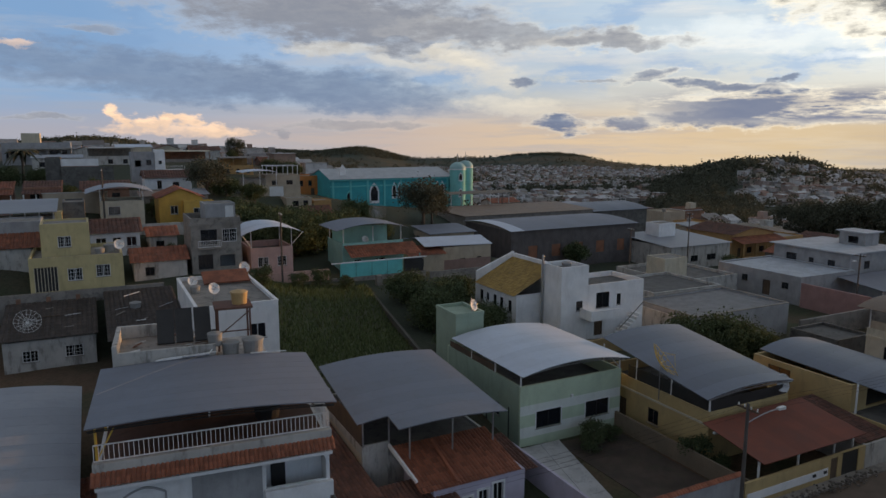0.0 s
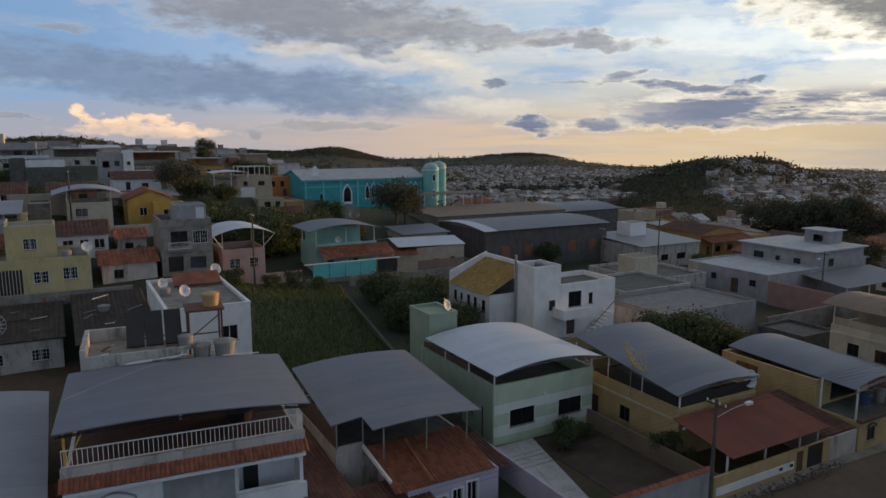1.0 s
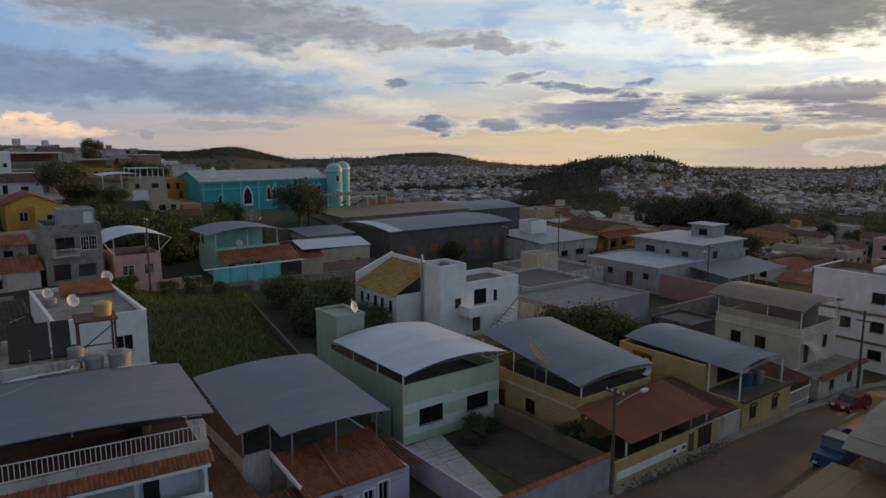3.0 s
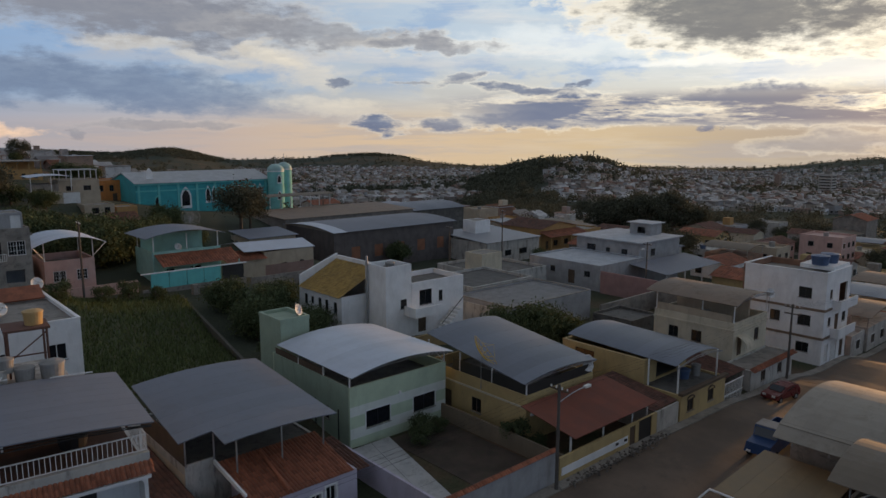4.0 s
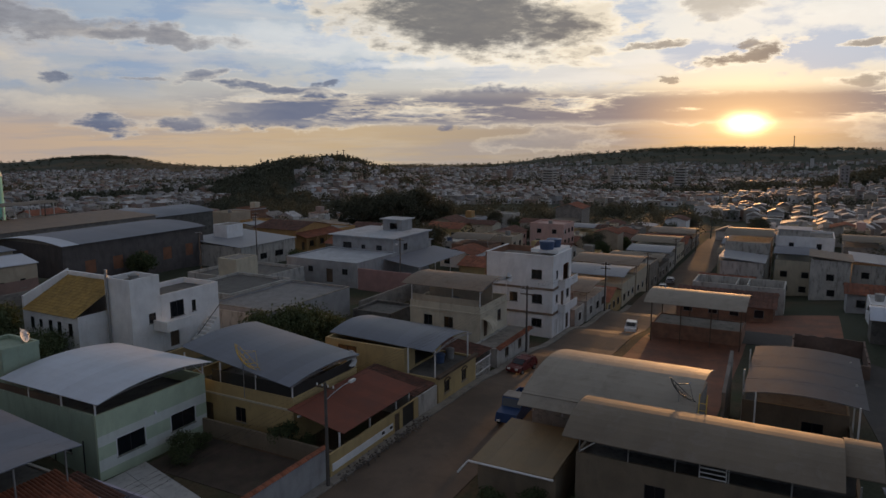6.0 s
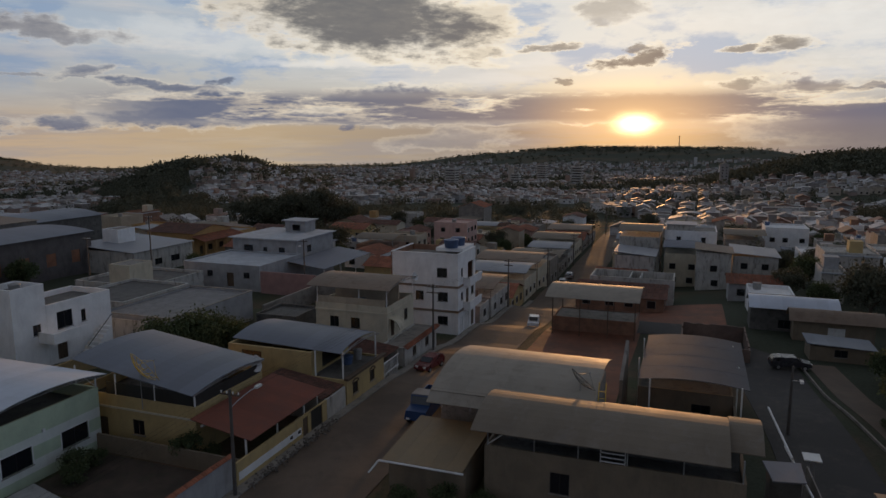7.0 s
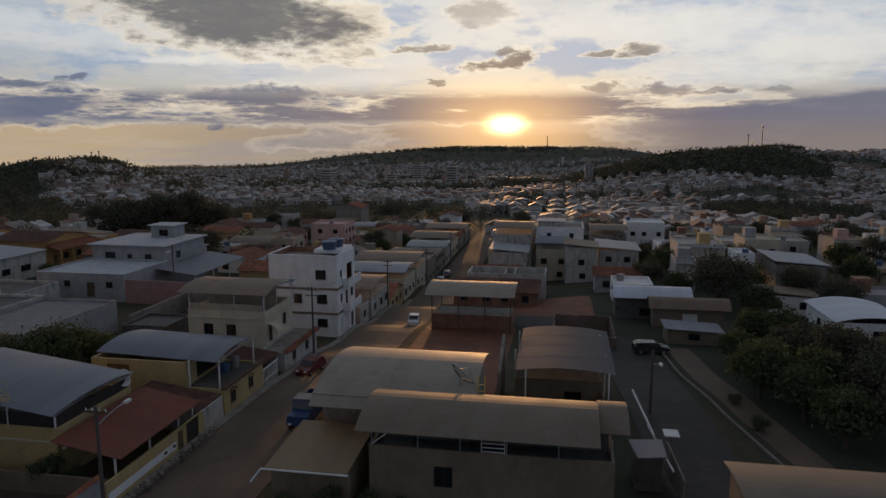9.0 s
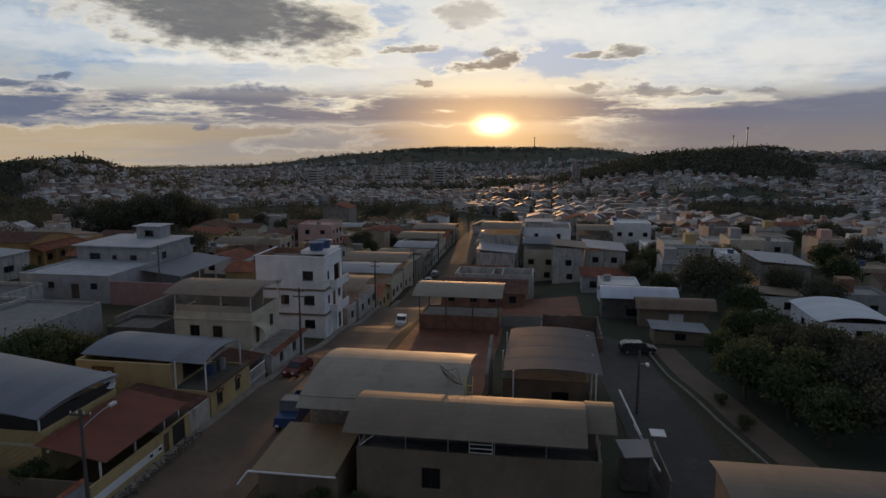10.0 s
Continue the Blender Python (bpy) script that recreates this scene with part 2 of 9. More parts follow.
# ---- materials ----
def surface(name, color, rough=0.85, metal=0.0, vary=0.25, scale=0.6, fine=9.0, stain=None, stain_amount=0.35, streak=False, bump=0.15, per_piece=0.0, islands=0.0, gloss=0.4):
    """A painted, rendered, sheet or earth surface: broad blotches, fine grain, stains of their own colour, a little relief."""
    m = bpy.data.materials.new(name)
    m.use_nodes = True
    w = Nodes(m.node_tree)
    at = w.add("ShaderNodeTexCoord").outputs["Object"]
    big = w.add("ShaderNodeTexNoise", {"Vector": at, "Scale": scale, "Detail": 6.0, "Roughness": 0.6}).outputs[0]
    small = w.add("ShaderNodeTexNoise", {"Vector": at, "Scale": fine, "Detail": 4.0, "Roughness": 0.65}).outputs[0]
    lo, hi = [c * (1 - vary) for c in color], [min(1.0, c * (1 + vary)) for c in color]
    col = w.mix(w.smooth(big, 0.3, 0.7), lo, hi)
    col = w.mix(w.math("MULTIPLY", w.smooth(small, 0.35, 0.75), 0.35 * vary + 0.08), col, [c * 0.55 for c in color])
    if stain:
        if streak:
            stain_amount *= 0.6
            at2 = w.add("ShaderNodeMapping", {0: at, 3: (1.3, 1.3, 0.35)}).outputs[0]
            patch = w.add("ShaderNodeTexNoise", {"Vector": at2, "Scale": 1.1, "Detail": 5.0, "Roughness": 0.7}).outputs[0]
        else:
            patch = w.add("ShaderNodeTexNoise", {"Vector": at, "Scale": scale * 2.3, "Detail": 7.0, "Roughness": 0.72, "Distortion": 0.6}).outputs[0]
        col = w.mix(w.math("MULTIPLY", w.smooth(patch, 0.48, 0.68), stain_amount), col, stain)
    if per_piece:
        rnd = w.add("ShaderNodeObjectInfo").outputs["Random"]
        col = w.mix(1.0, col, w.ramp(rnd, [(0.0, [1 - per_piece] * 3), (1.0, [1 + per_piece * 0.5] * 3)]), "MULTIPLY")
    if islands:
        rnd = w.add("ShaderNodeNewGeometry").outputs["Random Per Island"]
        col = w.mix(1.0, col, w.ramp(rnd, [(0.0, [1 - islands] * 3), (1.0, [1 + islands * 0.5] * 3)]), "MULTIPLY")
    b = w.add("ShaderNodeBump", {"Height": small, "Strength": bump, "Distance": 0.03}).outputs[0]
    r = w.smooth(big, 0.2, 0.8, max(0.05, rough - 0.1), min(1.0, rough + 0.08))
    p = w.add("ShaderNodeBsdfPrincipled", {"Base Color": col, "Roughness": r, "Metallic": metal, "Normal": b, "Specular IOR Level": gloss})
    w.tree.links.new(p.outputs[0], w.add("ShaderNodeOutputMaterial").inputs[0])
    return m


def palette(name, colors, rough=0.85, scale=0.5, metal=0.0):
    """Many pieces in one mesh, each in one of several colours."""
    m = bpy.data.materials.new(name)
    m.use_nodes = True
    w = Nodes(m.node_tree)
    rnd = w.add("ShaderNodeNewGeometry").outputs["Random Per Island"]
    n = w.add("ShaderNodeValToRGB", {0: rnd})
    n.color_ramp.interpolation = "CONSTANT"
    e = n.color_ramp.elements
    while len(e) < len(colors):
        e.new(0.5)
    for k, (s, c) in enumerate(zip(e, colors)):
        s.position, s.color = k / len(colors), (*c, 1)
    at = w.add("ShaderNodeTexCoord").outputs["Object"]
    big = w.add("ShaderNodeTexNoise", {"Vector": at, "Scale": scale, "Detail": 6.0, "Roughness": 0.7}).outputs[0]
    col = w.mix(w.math("MULTIPLY", w.smooth(big, 0.45, 0.7), 0.5), n.outputs[0], (0.13, 0.115, 0.10))
    p = w.add("ShaderNodeBsdfPrincipled", {"Base Color": col, "Roughness": rough, "Metallic": metal, "Specular IOR Level": 0.12})
    w.tree.links.new(p.outputs[0], w.add("ShaderNodeOutputMaterial").inputs[0])
    return m


def glassy(name, color, rough):
    m = bpy.data.materials.new(name)
    m.use_nodes = True
    w = Nodes(m.node_tree)
    at = w.add("ShaderNodeTexCoord").outputs["Object"]
    n = w.add("ShaderNodeTexNoise", {"Vector": at, "Scale": 1.3, "Detail": 2.0}).outputs[0]
    p = w.add("ShaderNodeBsdfPrincipled", {"Base Color": (*color, 1), "Roughness": w.smooth(n, 0.3, 0.7, rough, rough + 0.1), "Specular IOR Level": 0.6})
    w.tree.links.new(p.outputs[0], w.add("ShaderNodeOutputMaterial").inputs[0])
    return m


GRIME = (0.05, 0.046, 0.04)
white_paint = surface("white_paint", (0.76, 0.76, 0.75), stain=(0.30, 0.29, 0.27), stain_amount=0.25, streak=True, vary=0.08)
old_white = surface("old_white", (0.47, 0.45, 0.41), stain=(0.11, 0.10, 0.085), stain_amount=1.1, streak=True, vary=0.15)
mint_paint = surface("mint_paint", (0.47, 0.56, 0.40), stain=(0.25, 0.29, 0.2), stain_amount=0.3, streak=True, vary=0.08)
# mint_paint again with shade put into its colour, for west side and tower
mint_shaded = surface("mint_shaded", (0.30, 0.38, 0.29), stain=(0.16, 0.19, 0.14), stain_amount=0.4, streak=True, vary=0.08)
pale_band = surface("pale_band", (0.66, 0.69, 0.63), stain=(0.35, 0.36, 0.32), stain_amount=0.3, streak=True, vary=0.06)
yellow_paint = surface("yellow_paint", (0.46, 0.34, 0.16), stain=(0.20, 0.16, 0.09), stain_amount=0.4, streak=True, vary=0.1)
ochre_paint = surface("ochre_paint", (0.58, 0.36, 0.08), stain=(0.2, 0.13, 0.05), stain_amount=0.35, streak=True, vary=0.1)
cream_paint = surface("cream_paint", (0.55, 0.49, 0.37), stain=(0.2, 0.17, 0.12), stain_amount=0.45, streak=True, vary=0.1)
shed_wall = surface("shed_wall", (0.21, 0.165, 0.115), stain=(0.12, 0.10, 0.075), stain_amount=0.5, streak=True, vary=0.14)
beige_paint = surface("beige_paint", (0.42, 0.35, 0.26), stain=(0.2, 0.16, 0.12), stain_amount=0.4, streak=True, vary=0.1)
pink_paint = surface("pink_paint", (0.55, 0.36, 0.31), stain=(0.22, 0.15, 0.13), stain_amount=0.4, streak=True, vary=0.1)
lavender_paint = surface("lavender_paint", (0.50, 0.46, 0.54), stain=(0.25, 0.22, 0.26), stain_amount=0.35, streak=True, vary=0.08)
teal_paint = surface("teal_paint", (0.05, 0.36, 0.38), stain=(0.03, 0.18, 0.2), stain_amount=0.35, streak=True, vary=0.1)
teal_light = surface("teal_light", (0.14, 0.52, 0.50), stain=(0.1, 0.3, 0.3), stain_amount=0.3, streak=True, vary=0.08)
aqua_paint = surface("aqua_paint", (0.30, 0.52, 0.46), stain=(0.14, 0.24, 0.21), stain_amount=0.4, streak=True, vary=0.1)
orange_paint = surface("orange_paint", (0.60, 0.22, 0.06), stain=(0.25, 0.1, 0.05), stain_amount=0.4, streak=True, vary=0.1)
concrete = surface("concrete", (0.26, 0.235, 0.205), stain=GRIME, stain_amount=0.55, vary=0.2, bump=0.3)
grey_render = surface("grey_render", (0.33, 0.33, 0.33), stain=(0.15, 0.15, 0.15), stain_amount=0.4, streak=True, vary=0.14)
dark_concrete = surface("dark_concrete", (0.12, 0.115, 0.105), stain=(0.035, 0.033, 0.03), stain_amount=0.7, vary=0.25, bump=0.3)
brick_wall = surface("brick_wall", (0.26, 0.14, 0.09), stain=(0.12, 0.09, 0.07), stain_amount=0.5, vary=0.25, bump=0.35)
grey_sheet = surface("grey_sheet", (0.30, 0.31, 0.33), rough=0.55, metal=0.03, gloss=0.16, stain=(0.17, 0.17, 0.18), stain_amount=0.18, vary=0.06, scale=0.35, bump=0.04, per_piece=0.07)
dull_sheet = surface("dull_sheet", (0.195, 0.208, 0.24), rough=0.6, metal=0.03, gloss=0.16, stain=(0.13, 0.125, 0.13), stain_amount=0.18, vary=0.06, scale=0.3, bump=0.04, per_piece=0.05)
white_sheet = surface("white_sheet", (0.54, 0.585, 0.65), rough=0.5, metal=0.03, gloss=0.16, stain=(0.35, 0.36, 0.4), stain_amount=0.18, vary=0.06, scale=0.3, bump=0.04, per_piece=0.1)
pale_sheet = surface("pale_sheet", (0.20, 0.165, 0.125), rough=0.72, metal=0.03, gloss=0.16, stain=(0.25, 0.22, 0.19), stain_amount=0.4, vary=0.1, scale=0.3, bump=0.04, per_piece=0.06)
blue_sheet = surface("blue_sheet", (0.155, 0.172, 0.205), rough=0.5, metal=0.03, gloss=0.16, stain=(0.12, 0.13, 0.15), stain_amount=0.18, vary=0.06, scale=0.3, bump=0.04, per_piece=0.1)
sheet_edge = surface("sheet_edge", (0.12, 0.12, 0.125), rough=0.6, metal=0.3, vary=0.1)
rust_sheet = surface("rust_sheet", (0.22, 0.16, 0.115), rough=0.7, stain=(0.12, 0.07, 0.04), stain_amount=0.5, vary=0.15, scale=0.4)
clay_tile = surface("clay_tile", (0.31, 0.11, 0.06), stain=(0.10, 0.055, 0.04), stain_amount=0.55, vary=0.25, scale=0.8, per_piece=0.3, islands=0.25)
old_tile = surface("old_tile", (0.16, 0.075, 0.052), stain=(0.05, 0.04, 0.035), stain_amount=0.7, vary=0.3, scale=0.8, per_piece=0.3, islands=0.25)
yellow_tile = surface("yellow_tile", (0.37, 0.24, 0.075), stain=(0.14, 0.10, 0.05), stain_amount=0.4, vary=0.15, islands=0.2)
red_sheet = surface("red_sheet", (0.18, 0.055, 0.033), stain=(0.12, 0.05, 0.04), stain_amount=0.4, vary=0.15, scale=0.5, per_piece=0.15)
asphalt = surface("asphalt", (0.042, 0.040, 0.039), stain=(0.10, 0.085, 0.07), stain_amount=0.5, vary=0.25, scale=0.25, bump=0.25)
dirt_road = surface("dirt_road", (0.13, 0.095, 0.07), stain=(0.09, 0.07, 0.055), stain_amount=0.6, vary=0.25, scale=0.22, bump=0.3)
red_earth = surface("red_earth", (0.20, 0.08, 0.045), stain=(0.09, 0.05, 0.035), stain_amount=0.6, vary=0.3, scale=0.25, bump=0.4)
bed_earth = surface("bed_earth", (0.075, 0.055, 0.042), stain=(0.06, 0.065, 0.035), stain_amount=0.6, vary=0.35, scale=0.5, bump=0.5)
rubble = surface("rubble", (0.17, 0.15, 0.13), stain=GRIME, vary=0.3, islands=0.4, bump=0.3)
paving = surface("paving", (0.44, 0.44, 0.43), stain=(0.2, 0.2, 0.19), stain_amount=0.5, vary=0.12, scale=0.5)
grass_soil = surface("grass_soil", (0.105, 0.115, 0.06), stain=(0.075, 0.06, 0.03), stain_amount=0.6, vary=0.35, scale=0.12, bump=0.4)
steel = surface("steel", (0.35, 0.35, 0.35), rough=0.45, metal=0.6, vary=0.15)
white_metal = surface("white_metal", (0.7, 0.7, 0.68), rough=0.5, metal=0.0, stain=(0.3, 0.22, 0.16), stain_amount=0.3, vary=0.08)
yellow_metal = surface("yellow_metal", (0.62, 0.42, 0.08), rough=0.5, metal=0.2, vary=0.12)
dark_metal = surface("dark_metal", (0.04, 0.038, 0.036), rough=0.5, metal=0.3, vary=0.2)
wood_dark = surface("wood_dark", (0.11, 0.075, 0.05), stain=(0.05, 0.035, 0.025), vary=0.25, fine=20.0)
pole_wood = surface("pole_wood", (0.10, 0.088, 0.078), stain=GRIME, vary=0.2)
tank_blue = surface("tank_blue", (0.06, 0.10, 0.19), rough=0.5, vary=0.12)
tank_grey = surface("tank_grey", (0.27, 0.265, 0.25), rough=0.7, stain=GRIME, stain_amount=0.4, vary=0.12)
tank_tan = surface("tank_tan", (0.5, 0.33, 0.14), rough=0.6, stain=(0.2, 0.14, 0.08), vary=0.12)
car_silver = surface("car_silver", (0.5, 0.5, 0.52), rough=0.3, metal=0.5, vary=0.04)
car_red = surface("car_red", (0.13, 0.022, 0.02), rough=0.3, metal=0.1, vary=0.06)
car_blue = surface("car_blue", (0.02, 0.055, 0.15), rough=0.4, vary=0.1)
car_dark = surface("car_dark", (0.03, 0.03, 0.035), rough=0.3, vary=0.1)
rubber = surface("rubber", (0.02, 0.02, 0.02), rough=0.8, vary=0.2)
bark = surface("bark", (0.10, 0.075, 0.055), vary=0.3, bump=0.5)
def foliage(name, color):
    m = bpy.data.materials.new(name)
    m.use_nodes = True
    w = Nodes(m.node_tree)
    rnd = w.add("ShaderNodeNewGeometry").outputs["Random Per Island"]
    col = w.mix(rnd, [c * 0.55 for c in color], [c * 1.5 for c in color])
    a = w.add("ShaderNodeBsdfPrincipled", {"Base Color": col, "Roughness": 0.8, "Specular IOR Level": 0.08}).outputs[0]
    b = w.add("ShaderNodeBsdfTranslucent", {0: col}).outputs[0]
    mix = w.add("ShaderNodeMixShader", {0: 0.2, 1: a, 2: b})
    w.tree.links.new(mix.outputs[0], w.add("ShaderNodeOutputMaterial").inputs[0])
    return m


leaf_green = foliage("leaf_green", (0.085, 0.105, 0.052))
leaf_dark = foliage("leaf_dark", (0.092, 0.095, 0.066))
grass_blade = foliage("grass_blade", (0.115, 0.14, 0.06))
pane_dark = glassy("pane_dark", (0.012, 0.014, 0.018), 0.08)
pane_blue = glassy("pane_blue", (0.05, 0.06, 0.07), 0.1)

# ---- mesh helpers ----
BASE = {}


class Mb:
    """Gathers corners and faces of one mesh, in world places."""

    def __init__(self):
        self.V, self.F, self.M = [], [], []

    def face(self, *pts, m=0):
        k = len(self.V)
        self.V.extend(pts)
        self.F.append(tuple(range(k, k + len(pts))))
        self.M.append(m)
        return self

    def solid(self, low, high, m=0):
        """A closed body between two rings of the same number of corners."""
        k, n = len(self.V), len(low)
        self.V.extend(low)
        self.V.extend(high)
        self.F.append(tuple(range(k + n - 1, k - 1, -1)))
        self.F.append(tuple(range(k + n, k + 2 * n)))
        self.F.extend((k + a, k + (a + 1) % n, k + n + (a + 1) % n, k + n + a) for a in range(n))
        self.M.extend([m] * (n + 2))
        return self

    def box(self, x0, x1, y0, y1, z0, z1, m=0):
        c = [(x0, y0), (x1, y0), (x1, y1), (x0, y1)]
        return self.solid([(*p, z0) for p in c], [(*p, z1) for p in c], m)

    def tube(self, a, b, r0, r1=None, n=8, m=0):
        a, b = Vector(a), Vector(b)
        r1 = r0 if r1 is None else r1
        q = (b - a).to_track_quat("Z", "Y")
        ring = [q @ Vector((math.cos(2 * math.pi * k / n), math.sin(2 * math.pi * k / n), 0)) for k in range(n)]
        return self.solid([tuple(a + r0 * v) for v in ring], [tuple(b + r1 * v) for v in ring], m)

    def bar(self, a, b, w, h):
        """A straight bar of square section from a to b."""
        a, b = Vector(a), Vector(b)
        d = (b - a).normalized()
        s = d.cross(Vector((0, 0, 1)))
        s = s.normalized() if s.length > 0.01 else Vector((1, 0, 0))
        u = s.cross(d)
        ring = [s * w / 2 + u * h / 2, -s * w / 2 + u * h / 2, -s * w / 2 - u * h / 2, s * w / 2 - u * h / 2]
        return self.solid([tuple(a + v) for v in ring], [tuple(b + v) for v in ring])

    def sheet(self, rows, thick):
        """A curved sheet with thickness, from rows of corners."""
        nr, nc, k = len(rows), len(rows[0]), len(self.V)
        for dz in (0, -thick):
            for r in rows:
                self.V.extend((x, y, z + dz) for x, y, z in r)
        at = lambda i, j, s: k + s * nr * nc + i * nc + j
        for i in range(nr - 1):
            for j in range(nc - 1):
                self.F.append((at(i, j, 0), at(i, j + 1, 0), at(i + 1, j + 1, 0), at(i + 1, j, 0)))
                self.F.append((at(i, j, 1), at(i + 1, j, 1), at(i + 1, j + 1, 1), at(i, j + 1, 1)))
        for i in range(nr - 1):
            self.F.append((at(i, 0, 0), at(i + 1, 0, 0), at(i + 1, 0, 1), at(i, 0, 1)))
            self.F.append((at(i, nc - 1, 0), at(i, nc - 1, 1), at(i + 1, nc - 1, 1), at(i + 1, nc - 1, 0)))
        for j in range(nc - 1):
            self.F.append((at(0, j, 0), at(0, j, 1), at(0, j + 1, 1), at(0, j + 1, 0)))
            self.F.append((at(nr - 1, j, 0), at(nr - 1, j + 1, 0), at(nr - 1, j + 1, 1), at(nr - 1, j, 1)))
        self.M.extend([0] * (len(self.F) - len(self.M)))
        return self


def thing(name, at, label, category, group="", kind=""):
    ob = new(name)
    ob.location = at
    ob.empty_display_size = 0.3
    BASE[ob] = Vector(at)
    return tagged(ob, label, category, group, kind)


def part(name, mb, mats, parent=None, label="", smooth=False):
    """Links what mb holds as one mesh, under its thing or part."""
    base = BASE.get(parent, Vector((0, 0, 0)))
    me = bpy.data.meshes.new(name)
    me.from_pydata([(x - base.x, y - base.y, z - base.z) for x, y, z in mb.V], [], mb.F)
    for m in mats if isinstance(mats, (list, tuple)) else [mats]:
        me.materials.append(m)
    if any(mb.M):
        me.polygons.foreach_set("material_index", mb.M)
    if smooth:
        me.polygons.foreach_set("use_smooth", [True] * len(me.polygons))
    me.validate()
    me.update()
    ob = new(name, me)
    if parent is not None:
        ob.parent = parent
        BASE[ob] = base
    return tagged(ob, label)


# ---- the lie of the land ----
NEAR_A = [(0, 0, 0), (30, 10, 0), (45, 25, 0), (60, 25, -0.2), (70, 25, -1), (88, 25, -2.3), (105, 25, -4.2), (130, 25, -7.2), (165, 25, -9.3), (60, -15, -0.6), (83, -11, -1.2), (95, -10, -1.8), (115, -40, -4), (20, 35, 0), (35, 42, 0), (0, 38, 0.3), (14, 60, 3.6), (0, 72, 3.0), (-8, 72, 3), (0, 84, 8), (12, 88, 8.5), (22, 92, 5.0), (35, 88, 4.6), (25, 65, 3.2), (45, 62, 2)]
NEAR_B = [(55, 98, 3.2), (48, 75, 3), (62, 60, 0.5), (75, 60, 0), (90, 65, -0.8), (70, 45, -0.5), (85, 110, -1), (110, 105, -1.5), (120, 75, -2.5), (150, 110, -5), (70, 165, 8), (50, 175, 10), (20, 150, 13), (-30, 100, 11), (-30, 50, 4), (100, 150, 2), (150, 170, -6), (200, 60, -10.5), (200, 120, -9), (60, -60, -2), (-60, -40, 0), (0, -60, 0), (200, 0, -10), (30, -40, 0), (95, 10, -2.6)]
NEAR_C = [(3, 97, 9.6), (4, 108, 11), (12, 112, 11), (-9, 97, 12.3), (-2, 116, 13.6), (-4, 149, 14.8), (10, 146, 14.2), (20, 138, 12.9), (36, 150, 12.2), (42, 137, 7.4), (28, 112, 5.6), (-10, 220, 17), (10, 215, 17.4), (35, 190, 14.8), (-12, 120, 15)]
SPOTS = np.array(NEAR_A + NEAR_B + NEAR_C, float)
# hills: bearing, distance, height above the plain, half width in degrees, half depth
HILLS = [(-7, 1500, 24, 5, 380), (1.4, 1500, 41, 4.6, 380), (7.5, 2500, 14, 2, 400), (10.5, 2600, 44, 2.6, 420), (15.5, 2600, 35.5, 2.6, 420), (20.6, 2700, 57, 2.3, 420), (27, 3200, 27, 3, 420), (31, 3200, 10, 2.4, 420), (36, 3200, 50, 3.2, 420), (53, 950, 31, 4.0, 230), (47.5, 800, 12, 3.2, 170),
    (72, 3000, 29, 3, 500), (76.5, 2900, 25, 3, 500), (81.5, 2900, 55.6, 3.6, 500), (88.5, 2900, 55.6, 3.6, 500), (95, 2600, 54, 3.2, 450), (100, 950, 39, 5, 200), (105, 1350, 39, 2.6, 260), (110, 1450, 22, 3, 300), (116, 1500, 46, 5, 350)]


def land(x, y):
    x, y = np.asarray(x, float), np.asarray(y, float)
    shape = x.shape
    x, y = x.ravel(), y.ravel()
    d2 = (x[:, None] - SPOTS[:, 0]) ** 2 + (y[:, None] - SPOTS[:, 1]) ** 2
    wgt = 1 / (d2 + 30.0) ** 2
    near = (wgt * SPOTS[:, 2]).sum(1) / wgt.sum(1)
    r, bear = np.hypot(x, y), np.degrees(np.arctan2(x, y))
    low = np.interp(r, [0, 150, 250, 400, 800, 1500, 2200, 3000, 4500], [0, -6, -10, -20, -36, -58, -79, -94, -190])
    high = np.interp(r, [0, 150, 250, 400, 800, 1500, 2200, 3000, 4500], [10, 14, 17, 12, -6, -34, -62, -92, -190])
    s = np.clip((30 - bear) / 22, 0, 1)
    s = np.where(bear < -60, np.clip((bear + 150) / 90, 0, 1), s)
    s = s * s * (3 - 2 * s)
    far = low + (high - low) * s
    for b, d, h, wb, wd in HILLS:
        far = far + h * np.exp(-0.5 * (((bear - b) / wb) ** 2 + ((r - d) / wd) ** 2))
    k = np.clip((r - 150) / 130, 0, 1)
    k = k * k * (3 - 2 * k)
    return (near * (1 - k) + far * k).reshape(shape)


def ground_z(x, y):
    return float(land(np.array([x]), np.array([y]))[0])


def foot(x0, x1, y0, y1):
    xs, ys = np.meshgrid(np.linspace(x0, x1, 4), np.linspace(y0, y1, 4))
    return float(land(xs, ys).min()) - 0.3


